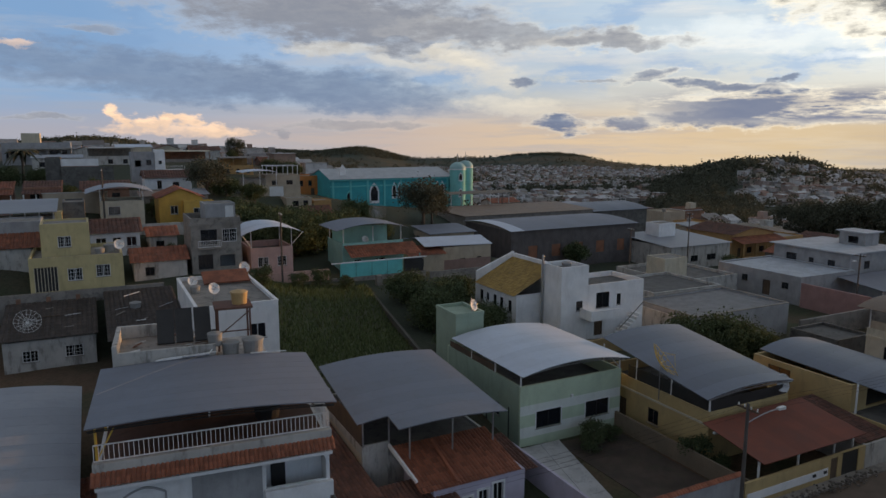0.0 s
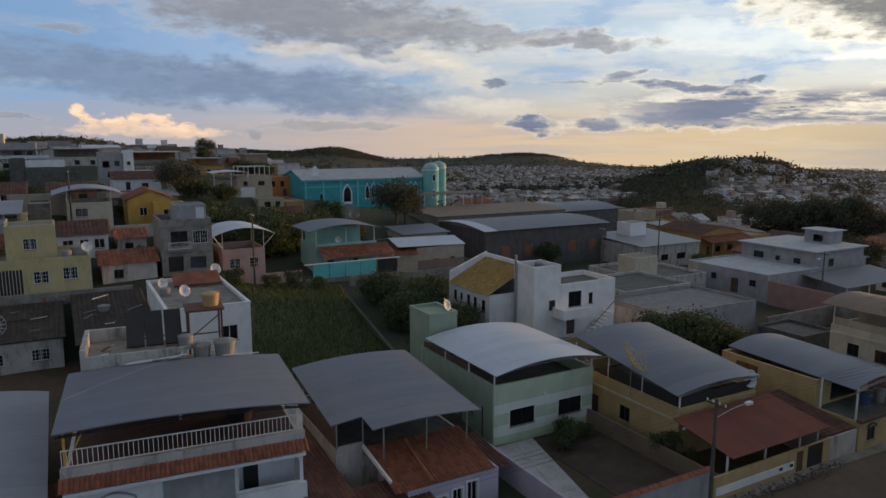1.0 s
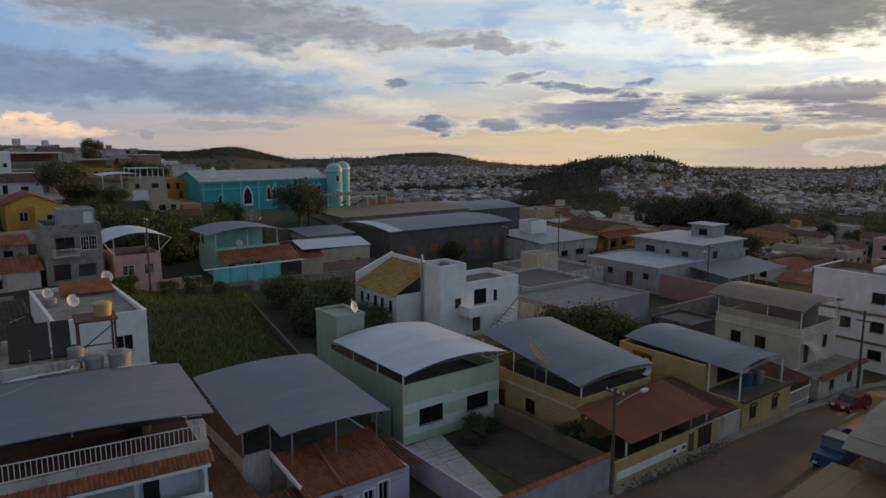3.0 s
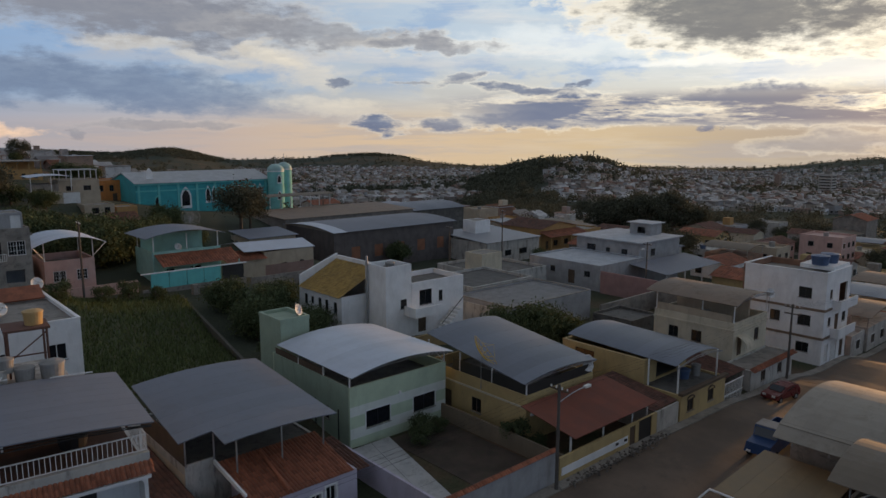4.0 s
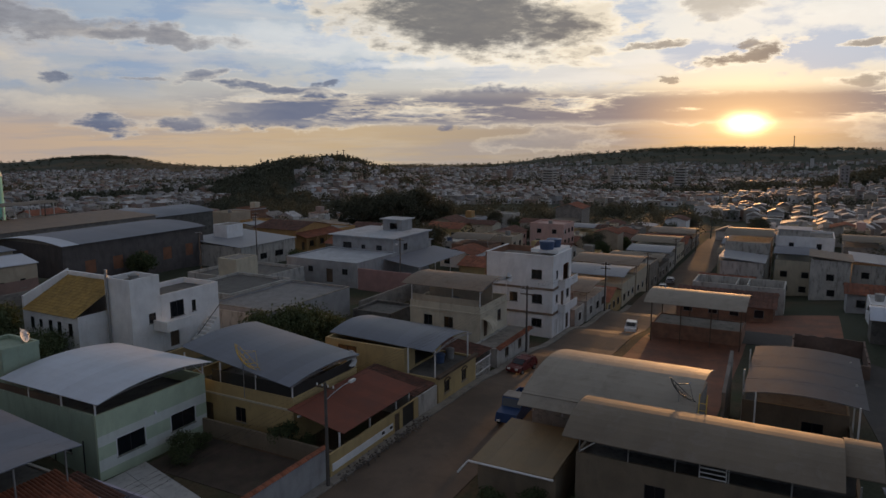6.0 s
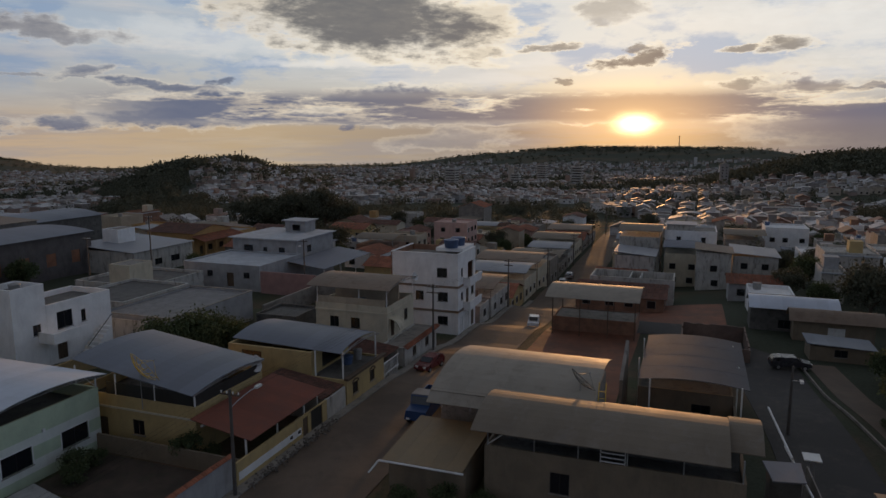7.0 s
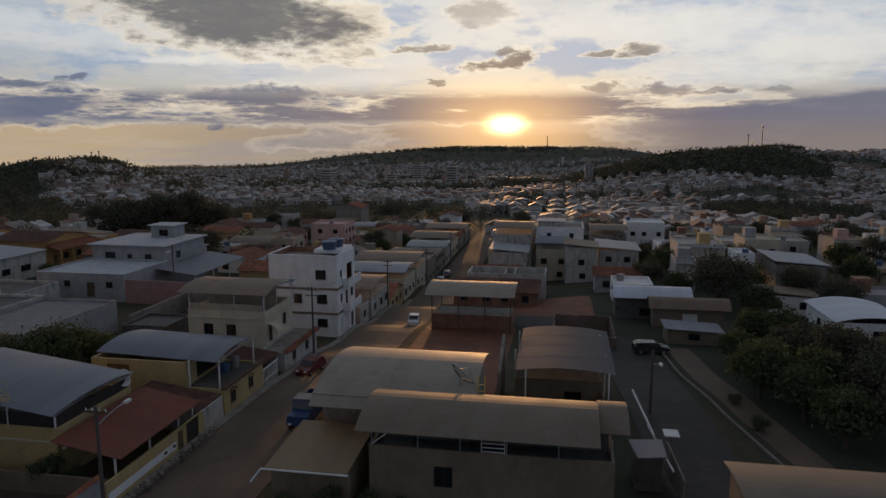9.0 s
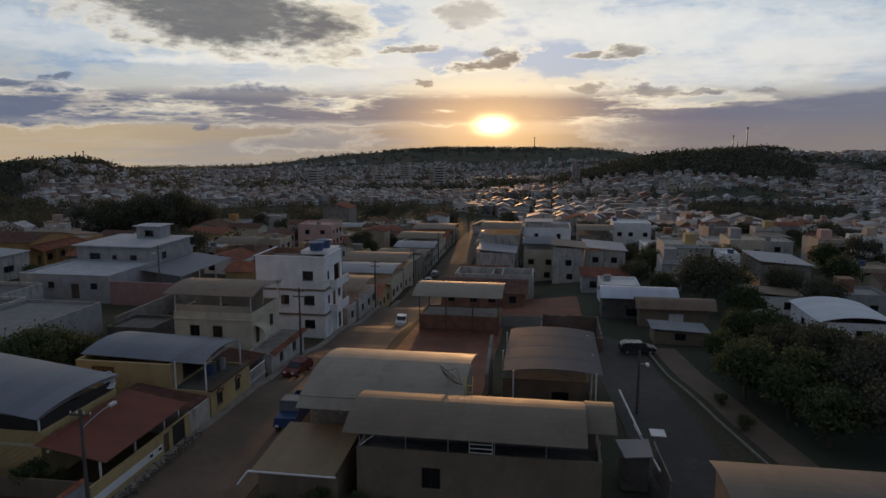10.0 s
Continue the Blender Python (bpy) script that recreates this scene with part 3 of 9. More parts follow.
def ground_mesh():
    rings = np.concatenate([np.arange(2, 60, 2.0), 60 * 1.028 ** np.arange(0, 160)])
    rings = rings[rings < 4900]
    spokes = np.radians(np.concatenate([np.arange(-20, 130, 0.75), np.arange(130, 340, 5.0)]))
    R, B = np.meshgrid(rings, spokes, indexing="ij")
    X, Y = R * np.sin(B), R * np.cos(B)
    Z = land(X, Y)
    V = np.stack([X, Y, Z], -1).reshape(-1, 3)
    nr, ns = R.shape
    F = []
    for i in range(nr - 1):
        for j in range(ns):
            k = (j + 1) % ns
            F.append((i * ns + j, i * ns + k, (i + 1) * ns + k, (i + 1) * ns + j))
    V = np.vstack([V, [[0, 0, ground_z(0, 0)]]])
    c = len(V) - 1
    F.extend((c, (j + 1) % ns, j) for j in range(ns))
    me = bpy.data.meshes.new("ground")
    me.from_pydata(V.tolist(), [], F)
    me.materials.append(ground_material())
    me.polygons.foreach_set("use_smooth", [True] * len(me.polygons))
    me.update()
    return tagged(new("ground", me), "rolling ground of reddish earth, weeds and dark green slopes", "ground", kind="structure")


def ground_material():
    m = bpy.data.materials.new("land")
    m.use_nodes = True
    w = Nodes(m.node_tree)
    at = w.add("ShaderNodeTexCoord").outputs["Object"]
    broad = w.add("ShaderNodeTexNoise", {"Vector": at, "Scale": 0.008, "Detail": 8.0, "Roughness": 0.62}).outputs[0]
    mid = w.add("ShaderNodeTexNoise", {"Vector": at, "Scale": 0.09, "Detail": 7.0, "Roughness": 0.65}).outputs[0]
    fine = w.add("ShaderNodeTexNoise", {"Vector": at, "Scale": 3.0, "Detail": 6.0, "Roughness": 0.7}).outputs[0]
    col = w.mix(w.smooth(mid, 0.38, 0.62), (0.065, 0.075, 0.040), (0.14, 0.09, 0.062))
    col = w.mix(w.smooth(broad, 0.40, 0.52), col, (0.058, 0.068, 0.048))
    col = w.mix(w.math("MULTIPLY", w.smooth(fine, 0.4, 0.7), 0.4), col, (0.02, 0.018, 0.012))
    b = w.add("ShaderNodeBump", {"Height": fine, "Strength": 0.4, "Distance": 0.15}).outputs[0]
    p = w.add("ShaderNodeBsdfPrincipled", {"Base Color": col, "Roughness": 0.95, "Normal": b, "Specular IOR Level": 0.1})
    w.tree.links.new(p.outputs[0], w.add("ShaderNodeOutputMaterial").inputs[0])
    return m


def strip(name, centre, width, lift, mat, label, category, step=3.0, thick=0.0):
    """A road, pavement or path: a band along a line of (x, y), laid on the land."""
    pts = []
    for (ax, ay), (bx, by) in zip(centre, centre[1:]):
        n = max(1, int(math.hypot(bx - ax, by - ay) / step))
        pts += [(ax + (bx - ax) * k / n, ay + (by - ay) * k / n) for k in range(n)]
    pts.append(centre[-1])
    rows, cols = [], max(2, int(width / 1.5))
    for k, (x, y) in enumerate(pts):
        a, b = pts[max(0, k - 1)], pts[min(len(pts) - 1, k + 1)]
        dx, dy = b[0] - a[0], b[1] - a[1]
        d = math.hypot(dx, dy)
        row = []
        for j in range(cols + 1):
            o = (j / cols - 0.5) * width
            px, py = x + dy / d * o, y - dx / d * o
            row.append((px, py, ground_z(px, py) + lift))
        rows.append(row[::-1])
    return tagged(part(name, Mb().sheet(rows, 0.3 if not thick else thick), mat, smooth=False), label, category, kind="structure")


ground_mesh()

# ---- building kit ----
FOOTPRINTS = []


def wall_slab(mb, face, a0, a1, c, z0, z1, holes, th=0.2, out=1):
    """A wall with openings that go right through it, as one closed mesh. face: x or y, the way it runs; c: its outer plane; out: -1 if its
    outside looks down the axis."""
    lo, hi = (c, c + th) if out < 0 else (c - th, c)
    us = sorted({a0, a1, *[min(max(u, a0), a1) for h in holes for u in h[:2]]})
    zs = sorted({z0, z1, *[min(max(z, z0), z1) for h in holes for z in h[2:4]]})
    full = {(i, j) for i in range(len(us) - 1) for j in range(len(zs) - 1) if not any(h[0] < (us[i] + us[i + 1]) / 2 < h[1] and h[2] < (zs[j] + zs[j + 1]) / 2 < h[3] for h in holes)}
    at = {}

    def corner(i, j, s):
        if (i, j, s) not in at:
            at[i, j, s] = len(mb.V)
            d = hi if s else lo
            mb.V.append((us[i], d, zs[j]) if face == "x" else (d, us[i], zs[j]))
        return at[i, j, s]

    def quad(*cs):
        ids = [corner(*q) for q in cs]
        mb.F.append(tuple(ids if face == "x" else ids[::-1]))
        mb.M.append(0)

    for i, j in full:
        quad((i, j, 0), (i + 1, j, 0), (i + 1, j + 1, 0), (i, j + 1, 0))
        quad((i, j, 1), (i, j + 1, 1), (i + 1, j + 1, 1), (i + 1, j, 1))
        if (i - 1, j) not in full:
            quad((i, j, 0), (i, j + 1, 0), (i, j + 1, 1), (i, j, 1))
        if (i + 1, j) not in full:
            quad((i + 1, j, 0), (i + 1, j, 1), (i + 1, j + 1, 1), (i + 1, j + 1, 0))
        if (i, j - 1) not in full:
            quad((i, j, 0), (i, j, 1), (i + 1, j, 1), (i + 1, j, 0))
        if (i, j + 1) not in full:
            quad((i, j + 1, 0), (i + 1, j + 1, 0), (i + 1, j + 1, 1), (i, j + 1, 1))


def oriented(face, u0, u1, d0, d1, z0, z1, mb):
    return mb.box(u0, u1, d0, d1, z0, z1) if face == "x" else mb.box(d0, d1, u0, u1, z0, z1)


def opening_fill(parent, face, c, out, h):
    """The window, door or gate that stands in an opening."""
    u0, u1, z0, z1, kind = h
    if kind == "open":
        return
    s = 1 if out < 0 else -1            # inwards
    d = lambda a, b: (min(c + s * a, c + s * b), max(c + s * a, c + s * b))
    f = 0.06
    if kind == "bars":
        leaf = part("gate", oriented(face, u0, u1, *d(0.16, 0.18), z0, z1, Mb()), dark_metal, parent)
        n = max(3, int((u1 - u0) / 0.28))
        for k in range(n + 1):
            u = u0 + (u1 - u0 - 0.07) * k / n
            part("bar", oriented(face, u, u + 0.07, *d(0.06, 0.12), z0, z1, Mb()), cream_paint, leaf)
        return
    if kind in ("gate", "door", "shut"):
        mat = {"gate": white_metal, "door": wood_dark, "shut": wood_dark}[kind]
        leaf = part({"gate": "gate", "door": "door", "shut": "shutter"}[kind], oriented(face, u0, u1, *d(0.10, 0.15), z0, z1, Mb()), mat, parent)
        n = max(2, int((u1 - u0) / 0.35))
        for k in range(n + 1):
            u = u0 + (u1 - u0 - 0.05) * k / n
            part("slat", oriented(face, u, u + 0.05, *d(0.07, 0.099), z0, z1, Mb()), mat, leaf)
        return
    frame_mat = {"dark": dark_metal, "win": white_metal, "grille": white_metal, "arch": wood_dark, "wood": wood_dark}[kind]
    mb = Mb()
    for q in ((u0, u1, z0, z0 + f), (u0, u1, z1 - f, z1), (u0, u0 + f, z0 + f, z1 - f), (u1 - f, u1, z0 + f, z1 - f)):
        oriented(face, q[0], q[1], *d(0.05, 0.12), q[2], q[3], mb)
    um = (u0 + u1) / 2
    oriented(face, um - f / 2, um + f / 2, *d(0.06, 0.11), z0 + f, z1 - f, mb)
    win = part("window", mb, frame_mat, parent)
    if kind == "grille":
        n = max(4, int((u1 - u0) / 0.26))
        for k in range(1, n):
            u = u0 + (u1 - u0) * k / n
            part("bar", oriented(face, u - 0.014, u + 0.014, *d(0.01, 0.035), z0, z1, Mb()), frame_mat, win)
        for k in (1, 2):
            z = z0 + (z1 - z0) * k / 3
            part("bar", oriented(face, u0, u1, *d(0.036, 0.049), z - 0.012, z + 0.012, Mb()), frame_mat, win)
    for a, b in ((u0 + f, um - f / 2), (um + f / 2, u1 - f)):
        part("pane", oriented(face, a, b, *d(0.075, 0.085), z0 + f, z1 - f, Mb()), pane_dark, win)
    sill = Mb()
    oriented(face, u0 - 0.08, u1 + 0.08, *d(-0.07, 0.04), z0 - 0.06, z0 - 0.002, sill)
    part("sill", sill, concrete, win)


def walls(parent, x0, x1, y0, y1, z0, z1, mat, holes=None, zg=None, th=0.2, name="wall"):
    """Four walls, butted, with the openings of each: s faces -y, n +y, w -x, e +x. Opening heights are above zg."""
    holes, zg = holes or {}, z0 if zg is None else zg
    spec = {"s": ("x", x0, x1, y0, -1), "n": ("x", x0, x1, y1, 1), "w": ("y", y0 + th, y1 - th, x0, -1), "e": ("y", y0 + th, y1 - th, x1, 1)}
    for side, (face, a0, a1, c, out) in spec.items():
        m = mat.get(side, mat["s"]) if isinstance(mat, dict) else mat
        hs = [(h[0], h[1], zg + h[2], zg + h[3], h[4]) for h in holes.get(side, ())]
        mb = Mb()
        wall_slab(mb, face, a0, a1, c, z0, z1, hs, th, out)
        part(name, mb, m, parent)
        for h in hs:
            opening_fill(parent, face, c, out, h)


def slab(parent, x0, x1, y0, y1, z, th, mat, name="roof_slab", label=""):
    return part(name, Mb().box(x0, x1, y0, y1, z - th, z), mat, parent, label)


def arch_z(s, rise):
    return rise * (1 - (2 * s - 1) ** 2)


def arch_roof(parent, x0, x1, y0, y1, z, rise, mat, across="x", panels=8, back=0.0, side=0.0, name="roof_sheet", thick=0.06, start=0.0, skew=0.0):
    """An arched roof of metal sheets: it bows across one axis, and each sheet is a piece that laps the next. back: how much higher the far end
    lies; side: how much higher the end towards +x (or +y) lies; skew: how far the far end stands over towards +x."""
    for k in range(panels):
        a, b = k / panels, (k + 1) / panels
        rows = []
        for i in range(13):
            s = start + (1 - start) * i / 12
            row = []
            for t in (a, b):
                lap = 0.004 if t == a else 0.0
                zz = z + arch_z(s, rise) + back * t + side * s + lap
                row.append((x0 + (x1 - x0) * s + skew * t, y0 + (y1 - y0) * t, zz) if across == "x" else (x0 + (x1 - x0) * t, y0 + (y1 - y0) * s, zz))
            rows.append(row if across == "x" else row)
        part(name, Mb().sheet(rows if across == "y" else [r[::-1] for r in rows], thick), mat, parent)


def truss(parent, across, a0, a1, c, z, rise, n=10, depth=0.35, mat=None, side=0.0, name="truss"):
    """An arched steel lattice beam under a sheet roof."""
    top, low = [], []
    for k in range(n + 1):
        s = k / n
        u, zz = a0 + (a1 - a0) * s, z + arch_z(s, rise) + side * s - 0.09
        dz = depth * (0.35 + 0.65 * (1 - abs(2 * s - 1)))
        top.append((u, c, zz) if across == "x" else (c, u, zz))
        low.append((u, c, zz - dz) if across == "x" else (c, u, zz - dz))
    def chord(pts):
        side_step = (0.0, 0.025) if across == "x" else (0.025, 0.0)
        return Mb().sheet([[(px - side_step[0], py - side_step[1], pz), (px + side_step[0], py + side_step[1], pz)] for px, py, pz in pts], 0.05)
    beam = part(name, chord(top), mat or steel, parent)
    part("lower_chord", chord(low), mat or steel, beam)
    for k in range(n):
        part("strut", Mb().bar(low[k], top[k + 1] if k % 2 else top[k], 0.03, 0.03), mat or steel, beam)


def post(parent, x, y, z0, z1, w=0.10, mat=None, name="post"):
    return part(name, Mb().box(x - w / 2, x + w / 2, y - w / 2, y + w / 2, z0, z1), mat or white_metal, parent)


def tile_slope(parent, x0, x1, y0, y1, z_low, z_high, mat, fall="s", col=0.24, course=0.42, single=False):
    """A pitched roof of clay barrel tiles. fall: the side to which it falls. single: each tile an object of its own on one shared mesh."""
    along = (x0, x1) if fall in "sn" else (y0, y1)
    n = max(3, int(round((along[1] - along[0]) / col)))
    run = (y1 - y0) if fall in "sn" else (x1 - x0)
    m = max(1, int(round(math.hypot(run, z_high - z_low) / course)))
    if single:
        m = max(1, min(m, int(300 / n)))

    def tile(mb, k, c):
        a, b = along[0] + (along[1] - along[0]) * k / n, along[0] + (along[1] - along[0]) * (k + 0.96) / n
        rows = []
        for t, lift in ((c / m, 0.035), (min(1.0, (c + 1.12) / m), 0.0)):
            row = []
            for i in range(6):
                s = i / 5
                u, zz = a + (b - a) * s, z_low + (z_high - z_low) * t + lift + 0.07 * math.sin(math.pi * s)
                row.append((u, y0 + run * t, zz) if fall == "s" else (u, y1 - run * t, zz) if fall == "n" else (x0 + run * t, u, zz) if fall == "w" else (x1 - run * t, u, zz))
            rows.append(row)
        mb.sheet(rows if fall in "ne" else [r[::-1] for r in rows], 0.02)
        return mb

    if not single:
        joined = Mb()
        for k in range(n):
            for c in range(m):
                tile(joined, k, c)
        tagged(part("tiling", joined, mat, parent), kind="stuff")
        return
    first = part("tile", tile(Mb(), 0, 0), mat, parent)
    du = (along[1] - along[0]) / n
    rng = random.Random(n)
    for k in range(n):
        for c in range(m):
            if k == c == 0:
                continue
            o = new("tile", first.data)
            o.parent = parent
            d, dz = run * c / m, (z_high - z_low) * c / m + rng.uniform(0, 0.012)
            o.location = (k * du, d, dz) if fall == "s" else (k * du, -d, dz) if fall == "n" else (d, k * du, dz) if fall == "w" else (-d, k * du, dz)


def railing(parent, a, b, z, h, gap=0.22, mat=None, both=True):
    """A railing of upright bars: bottom and top rail, each bar a piece of its own on one shared mesh."""
    mat = mat or white_metal
    a, b = Vector((*a, z)), Vector((*b, z))
    part("rail", Mb().bar(a + Vector((0, 0, h)), b + Vector((0, 0, h)), 0.07, 0.06), mat, parent)
    part("rail", Mb().bar(a + Vector((0, 0, 0.1)), b + Vector((0, 0, 0.1)), 0.05, 0.05), mat, parent)
    n = int((b - a).length / gap)
    base = BASE[parent]
    first = None
    for k in range(n + 1):
        p = a + (b - a) * (k / n)
        if first is None:
            first = part("baluster", Mb().box(p.x - 0.018, p.x + 0.018, p.y - 0.018, p.y + 0.018, z + 0.1, z + h), mat, parent)
            origin = p
        else:
            o = new("baluster", first.data)
            o.parent = parent
            o.location = p - origin


def dish(name, at, r, aim, label, mat=None, mast=1.0, mesh=False):
    """A satellite dish on a mast: bowl, arm, feed and mast."""
    x, y, z = at
    t = thing(name, (x, y, z), label, "satellite dish", group="satellite dishes")
    part("mast", Mb().tube((x, y, z), (x, y, z + mast), 0.035, n=6), steel, t)
    d = Vector(aim).normalized()
    q = d.to_track_quat("Z", "Y")
    c = Vector((x, y, z + mast))
    rows = []
    for i in range(7):
        rr = r * i / 6
        rows.append([tuple(c + q @ Vector((rr * math.cos(2 * math.pi * k / 16), rr * math.sin(2 * math.pi * k / 16), 0.32 * r * (i / 6) ** 2))) for k in range(17)])
    if mesh:
        mb = Mb()
        for k in range(0, 16):
            for i in range(6):
                mb.bar(rows[i][k], rows[i + 1][k], 0.022 * r, 0.022 * r)
        for i in (2, 4, 6):
            for k in range(16):
                mb.bar(rows[i][k], rows[i][k + 1], 0.018 * r, 0.018 * r)
        part("bowl", mb, mat or steel, t)
    else:
        part("bowl", Mb().sheet(rows, 0.02), mat or white_metal, t, smooth=True)
    f = c + q @ Vector((0, 0, 0.85 * r))
    part("feed", Mb().tube(tuple(f), tuple(f + q @ Vector((0, 0, 0.12))), 0.05, n=6), steel, t)
    for k in range(3):
        a = 2 * math.pi * k / 3
        part("arm", Mb().bar(tuple(c + q @ Vector((r * 0.9 * math.cos(a), r * 0.9 * math.sin(a), 0.26 * r))), tuple(f), 0.02, 0.02), mat or steel, t)
    return t


def water_tank(at, r, h, mat, label):
    x, y, z = at
    t = thing("water_tank", at, label, "water tank", group="water tanks")
    part("body", Mb().tube((x, y, z), (x, y, z + h), r * 0.86, r, n=20), mat, t, smooth=False)
    part("lid", Mb().tube((x, y, z + h), (x, y, z + h + 0.09), r * 1.06, r * 1.02, n=20).tube((x, y, z + h + 0.09), (x, y, z + h + 0.2), r * 0.9, r * 0.35, n=20), mat, t)
    return t


def claim(x0, x1, y0, y1):
    FOOTPRINTS.append((x0, x1, y0, y1))


def house(name, label, x0, x1, y0, y1, top, mat, holes=None, zg=None, roof="flat", parapet=0.35, roof_mat=None, group="houses", rise=0.5, over=0.4, fall="s", cap=None, category="house"):
    """A plain house: four walls with openings, and a flat, arched or tiled roof. top: wall height above zg."""
    low = foot(x0, x1, y0, y1)
    zg = ground_z((x0 + x1) / 2, y0) if zg is None else zg
    low = min(low, zg - 0.3)
    t = thing(name, ((x0 + x1) / 2, (y0 + y1) / 2, zg), label, category, group)
    claim(x0, x1, y0, y1)
    z1 = zg + top
    walls(t, x0, x1, y0, y1, low, z1, mat, holes, zg)
    if roof == "flat":
        slab(t, x0 + 0.2, x1 - 0.2, y0 + 0.2, y1 - 0.2, z1 - parapet, 0.2, roof_mat or concrete)
        if cap is not None:
            mb = Mb()
            mb.box(x0 - 0.05, x1 + 0.05, y0 - 0.05, y0 + 0.25, z1 + 0.002, z1 + 0.08)
            mb.box(x0 - 0.05, x1 + 0.05, y1 - 0.25, y1 + 0.05, z1 + 0.002, z1 + 0.08)
            mb.box(x0 - 0.05, x0 + 0.25, y0 + 0.25, y1 - 0.25, z1 + 0.002, z1 + 0.08)
            mb.box(x1 - 0.25, x1 + 0.05, y0 + 0.25, y1 - 0.25, z1 + 0.002, z1 + 0.08)
            part("coping", mb, cap, t)
    elif roof in ("arch_x", "arch_y"):
        slab(t, x0 + 0.2, x1 - 0.2, y0 + 0.2, y1 - 0.2, z1 - 0.9, 0.2, concrete)
        arch_roof(t, x0 - over, x1 + over, y0 - over, y1 + over, z1 + 0.1, rise, roof_mat or grey_sheet, roof[-1], panels=6)
    elif roof == "shed":
        slab(t, x0 + 0.2, x1 - 0.2, y0 + 0.2, y1 - 0.2, z1 - 0.3, 0.15, concrete)
        arch_roof(t, x0 - over, x1 + over, y0 - over, y1 + over, z1 + 0.05, 0.0, roof_mat or grey_sheet, "x", panels=6, back=rise)
    elif roof == "tile":
        slab(t, x0 + 0.2, x1 - 0.2, y0 + 0.2, y1 - 0.2, z1 - 0.1, 0.15, concrete)
        m = roof_mat or clay_tile
        if fall in "sn":
            ym = (y0 + y1) / 2
            tile_slope(t, x0 - over, x1 + over, y0 - over, ym, z1, z1 + rise, m, "s", col=0.5, course=0.8)
            tile_slope(t, x0 - over, x1 + over, ym, y1 + over, z1, z1 + rise, m, "n", col=0.5, course=0.8)
            for gx in (x0, x1 - 0.2):
                part("gable", Mb().solid([(gx, y0, z1), (gx, ym, z1 + rise - 0.05), (gx, y1, z1)], [(gx + 0.2, y0, z1), (gx + 0.2, ym, z1 + rise - 0.05), (gx + 0.2, y1, z1)]), mat, t)
        else:
            xm = (x0 + x1) / 2
            tile_slope(t, x0 - over, xm, y0 - over, y1 + over, z1, z1 + rise, m, "w", col=0.5, course=0.8)
            tile_slope(t, xm, x1 + over, y0 - over, y1 + over, z1, z1 + rise, m, "e", col=0.5, course=0.8)
            for gy in (y0, y1 - 0.2):
                part("gable", Mb().solid([(x0, gy, z1), (x1, gy, z1), (xm, gy, z1 + rise - 0.05)], [(x0, gy + 0.2, z1), (x1, gy + 0.2, z1), (xm, gy + 0.2, z1 + rise - 0.05)]), mat, t)
    return t

# ---- streets and ground patches ----
strip("road", [(6, 24), (40, 24), (62, 24), (88, 24), (130, 24), (200, 24.5), (330, 26)], 8.4, 0.05, dirt_road, "worn earth and cobble street sloping down between the houses", "street")
strip("pavement", [(6, 28.6), (40, 28.6), (62, 28.6), (88, 28.5), (130, 28.5)], 0.9, 0.17, concrete, "narrow uneven concrete pavement along the house fronts", "pavement")
strip("side_road", [(30, -13), (60, -11.3), (86, -9), (100, 2), (103, 18)], 7.0, 0.05, asphalt, "dark asphalt side street bending round the block", "street")
strip("yard_ground", [(60, 12), (104, 12)], 13.0, 0.03, red_earth, "bare reddish earth yard", "yard")

strip("yard_ground", [(99.5, 5), (123, 5)], 22.0, 0.03, red_earth, "reddish earth yard behind the sheds", "yard")
strip("verge", [(38, -23.0), (52, -21.2), (62, -19.0), (75, -16.8), (86, -15.4)], 3.0, 0.04, dirt_road, "bare trodden earth verge beside the kerb", "verge")


def kerb_line():
    pts = [(38, -20.5), (52, -18.6), (62, -16.4), (75, -14.2), (84, -13.2)]
    mb = Mb()
    for (ax, ay), (bx, by) in zip(pts, pts[1:]):
        n = max(1, int(math.hypot(bx - ax, by - ay) / 1.0))
        for k in range(n):
            p = [(ax + (bx - ax) * q, ay + (by - ay) * q) for q in (k / n, (k + 0.97) / n)]
            za, zb = ground_z(*p[0]), ground_z(*p[1])
            mb.bar((*p[0], za + 0.1), (*p[1], zb + 0.1), 0.16, 0.3)
    tagged(part("kerb", mb, concrete), "pale concrete kerb stones along the side street", "kerb", kind="structure")


kerb_line()


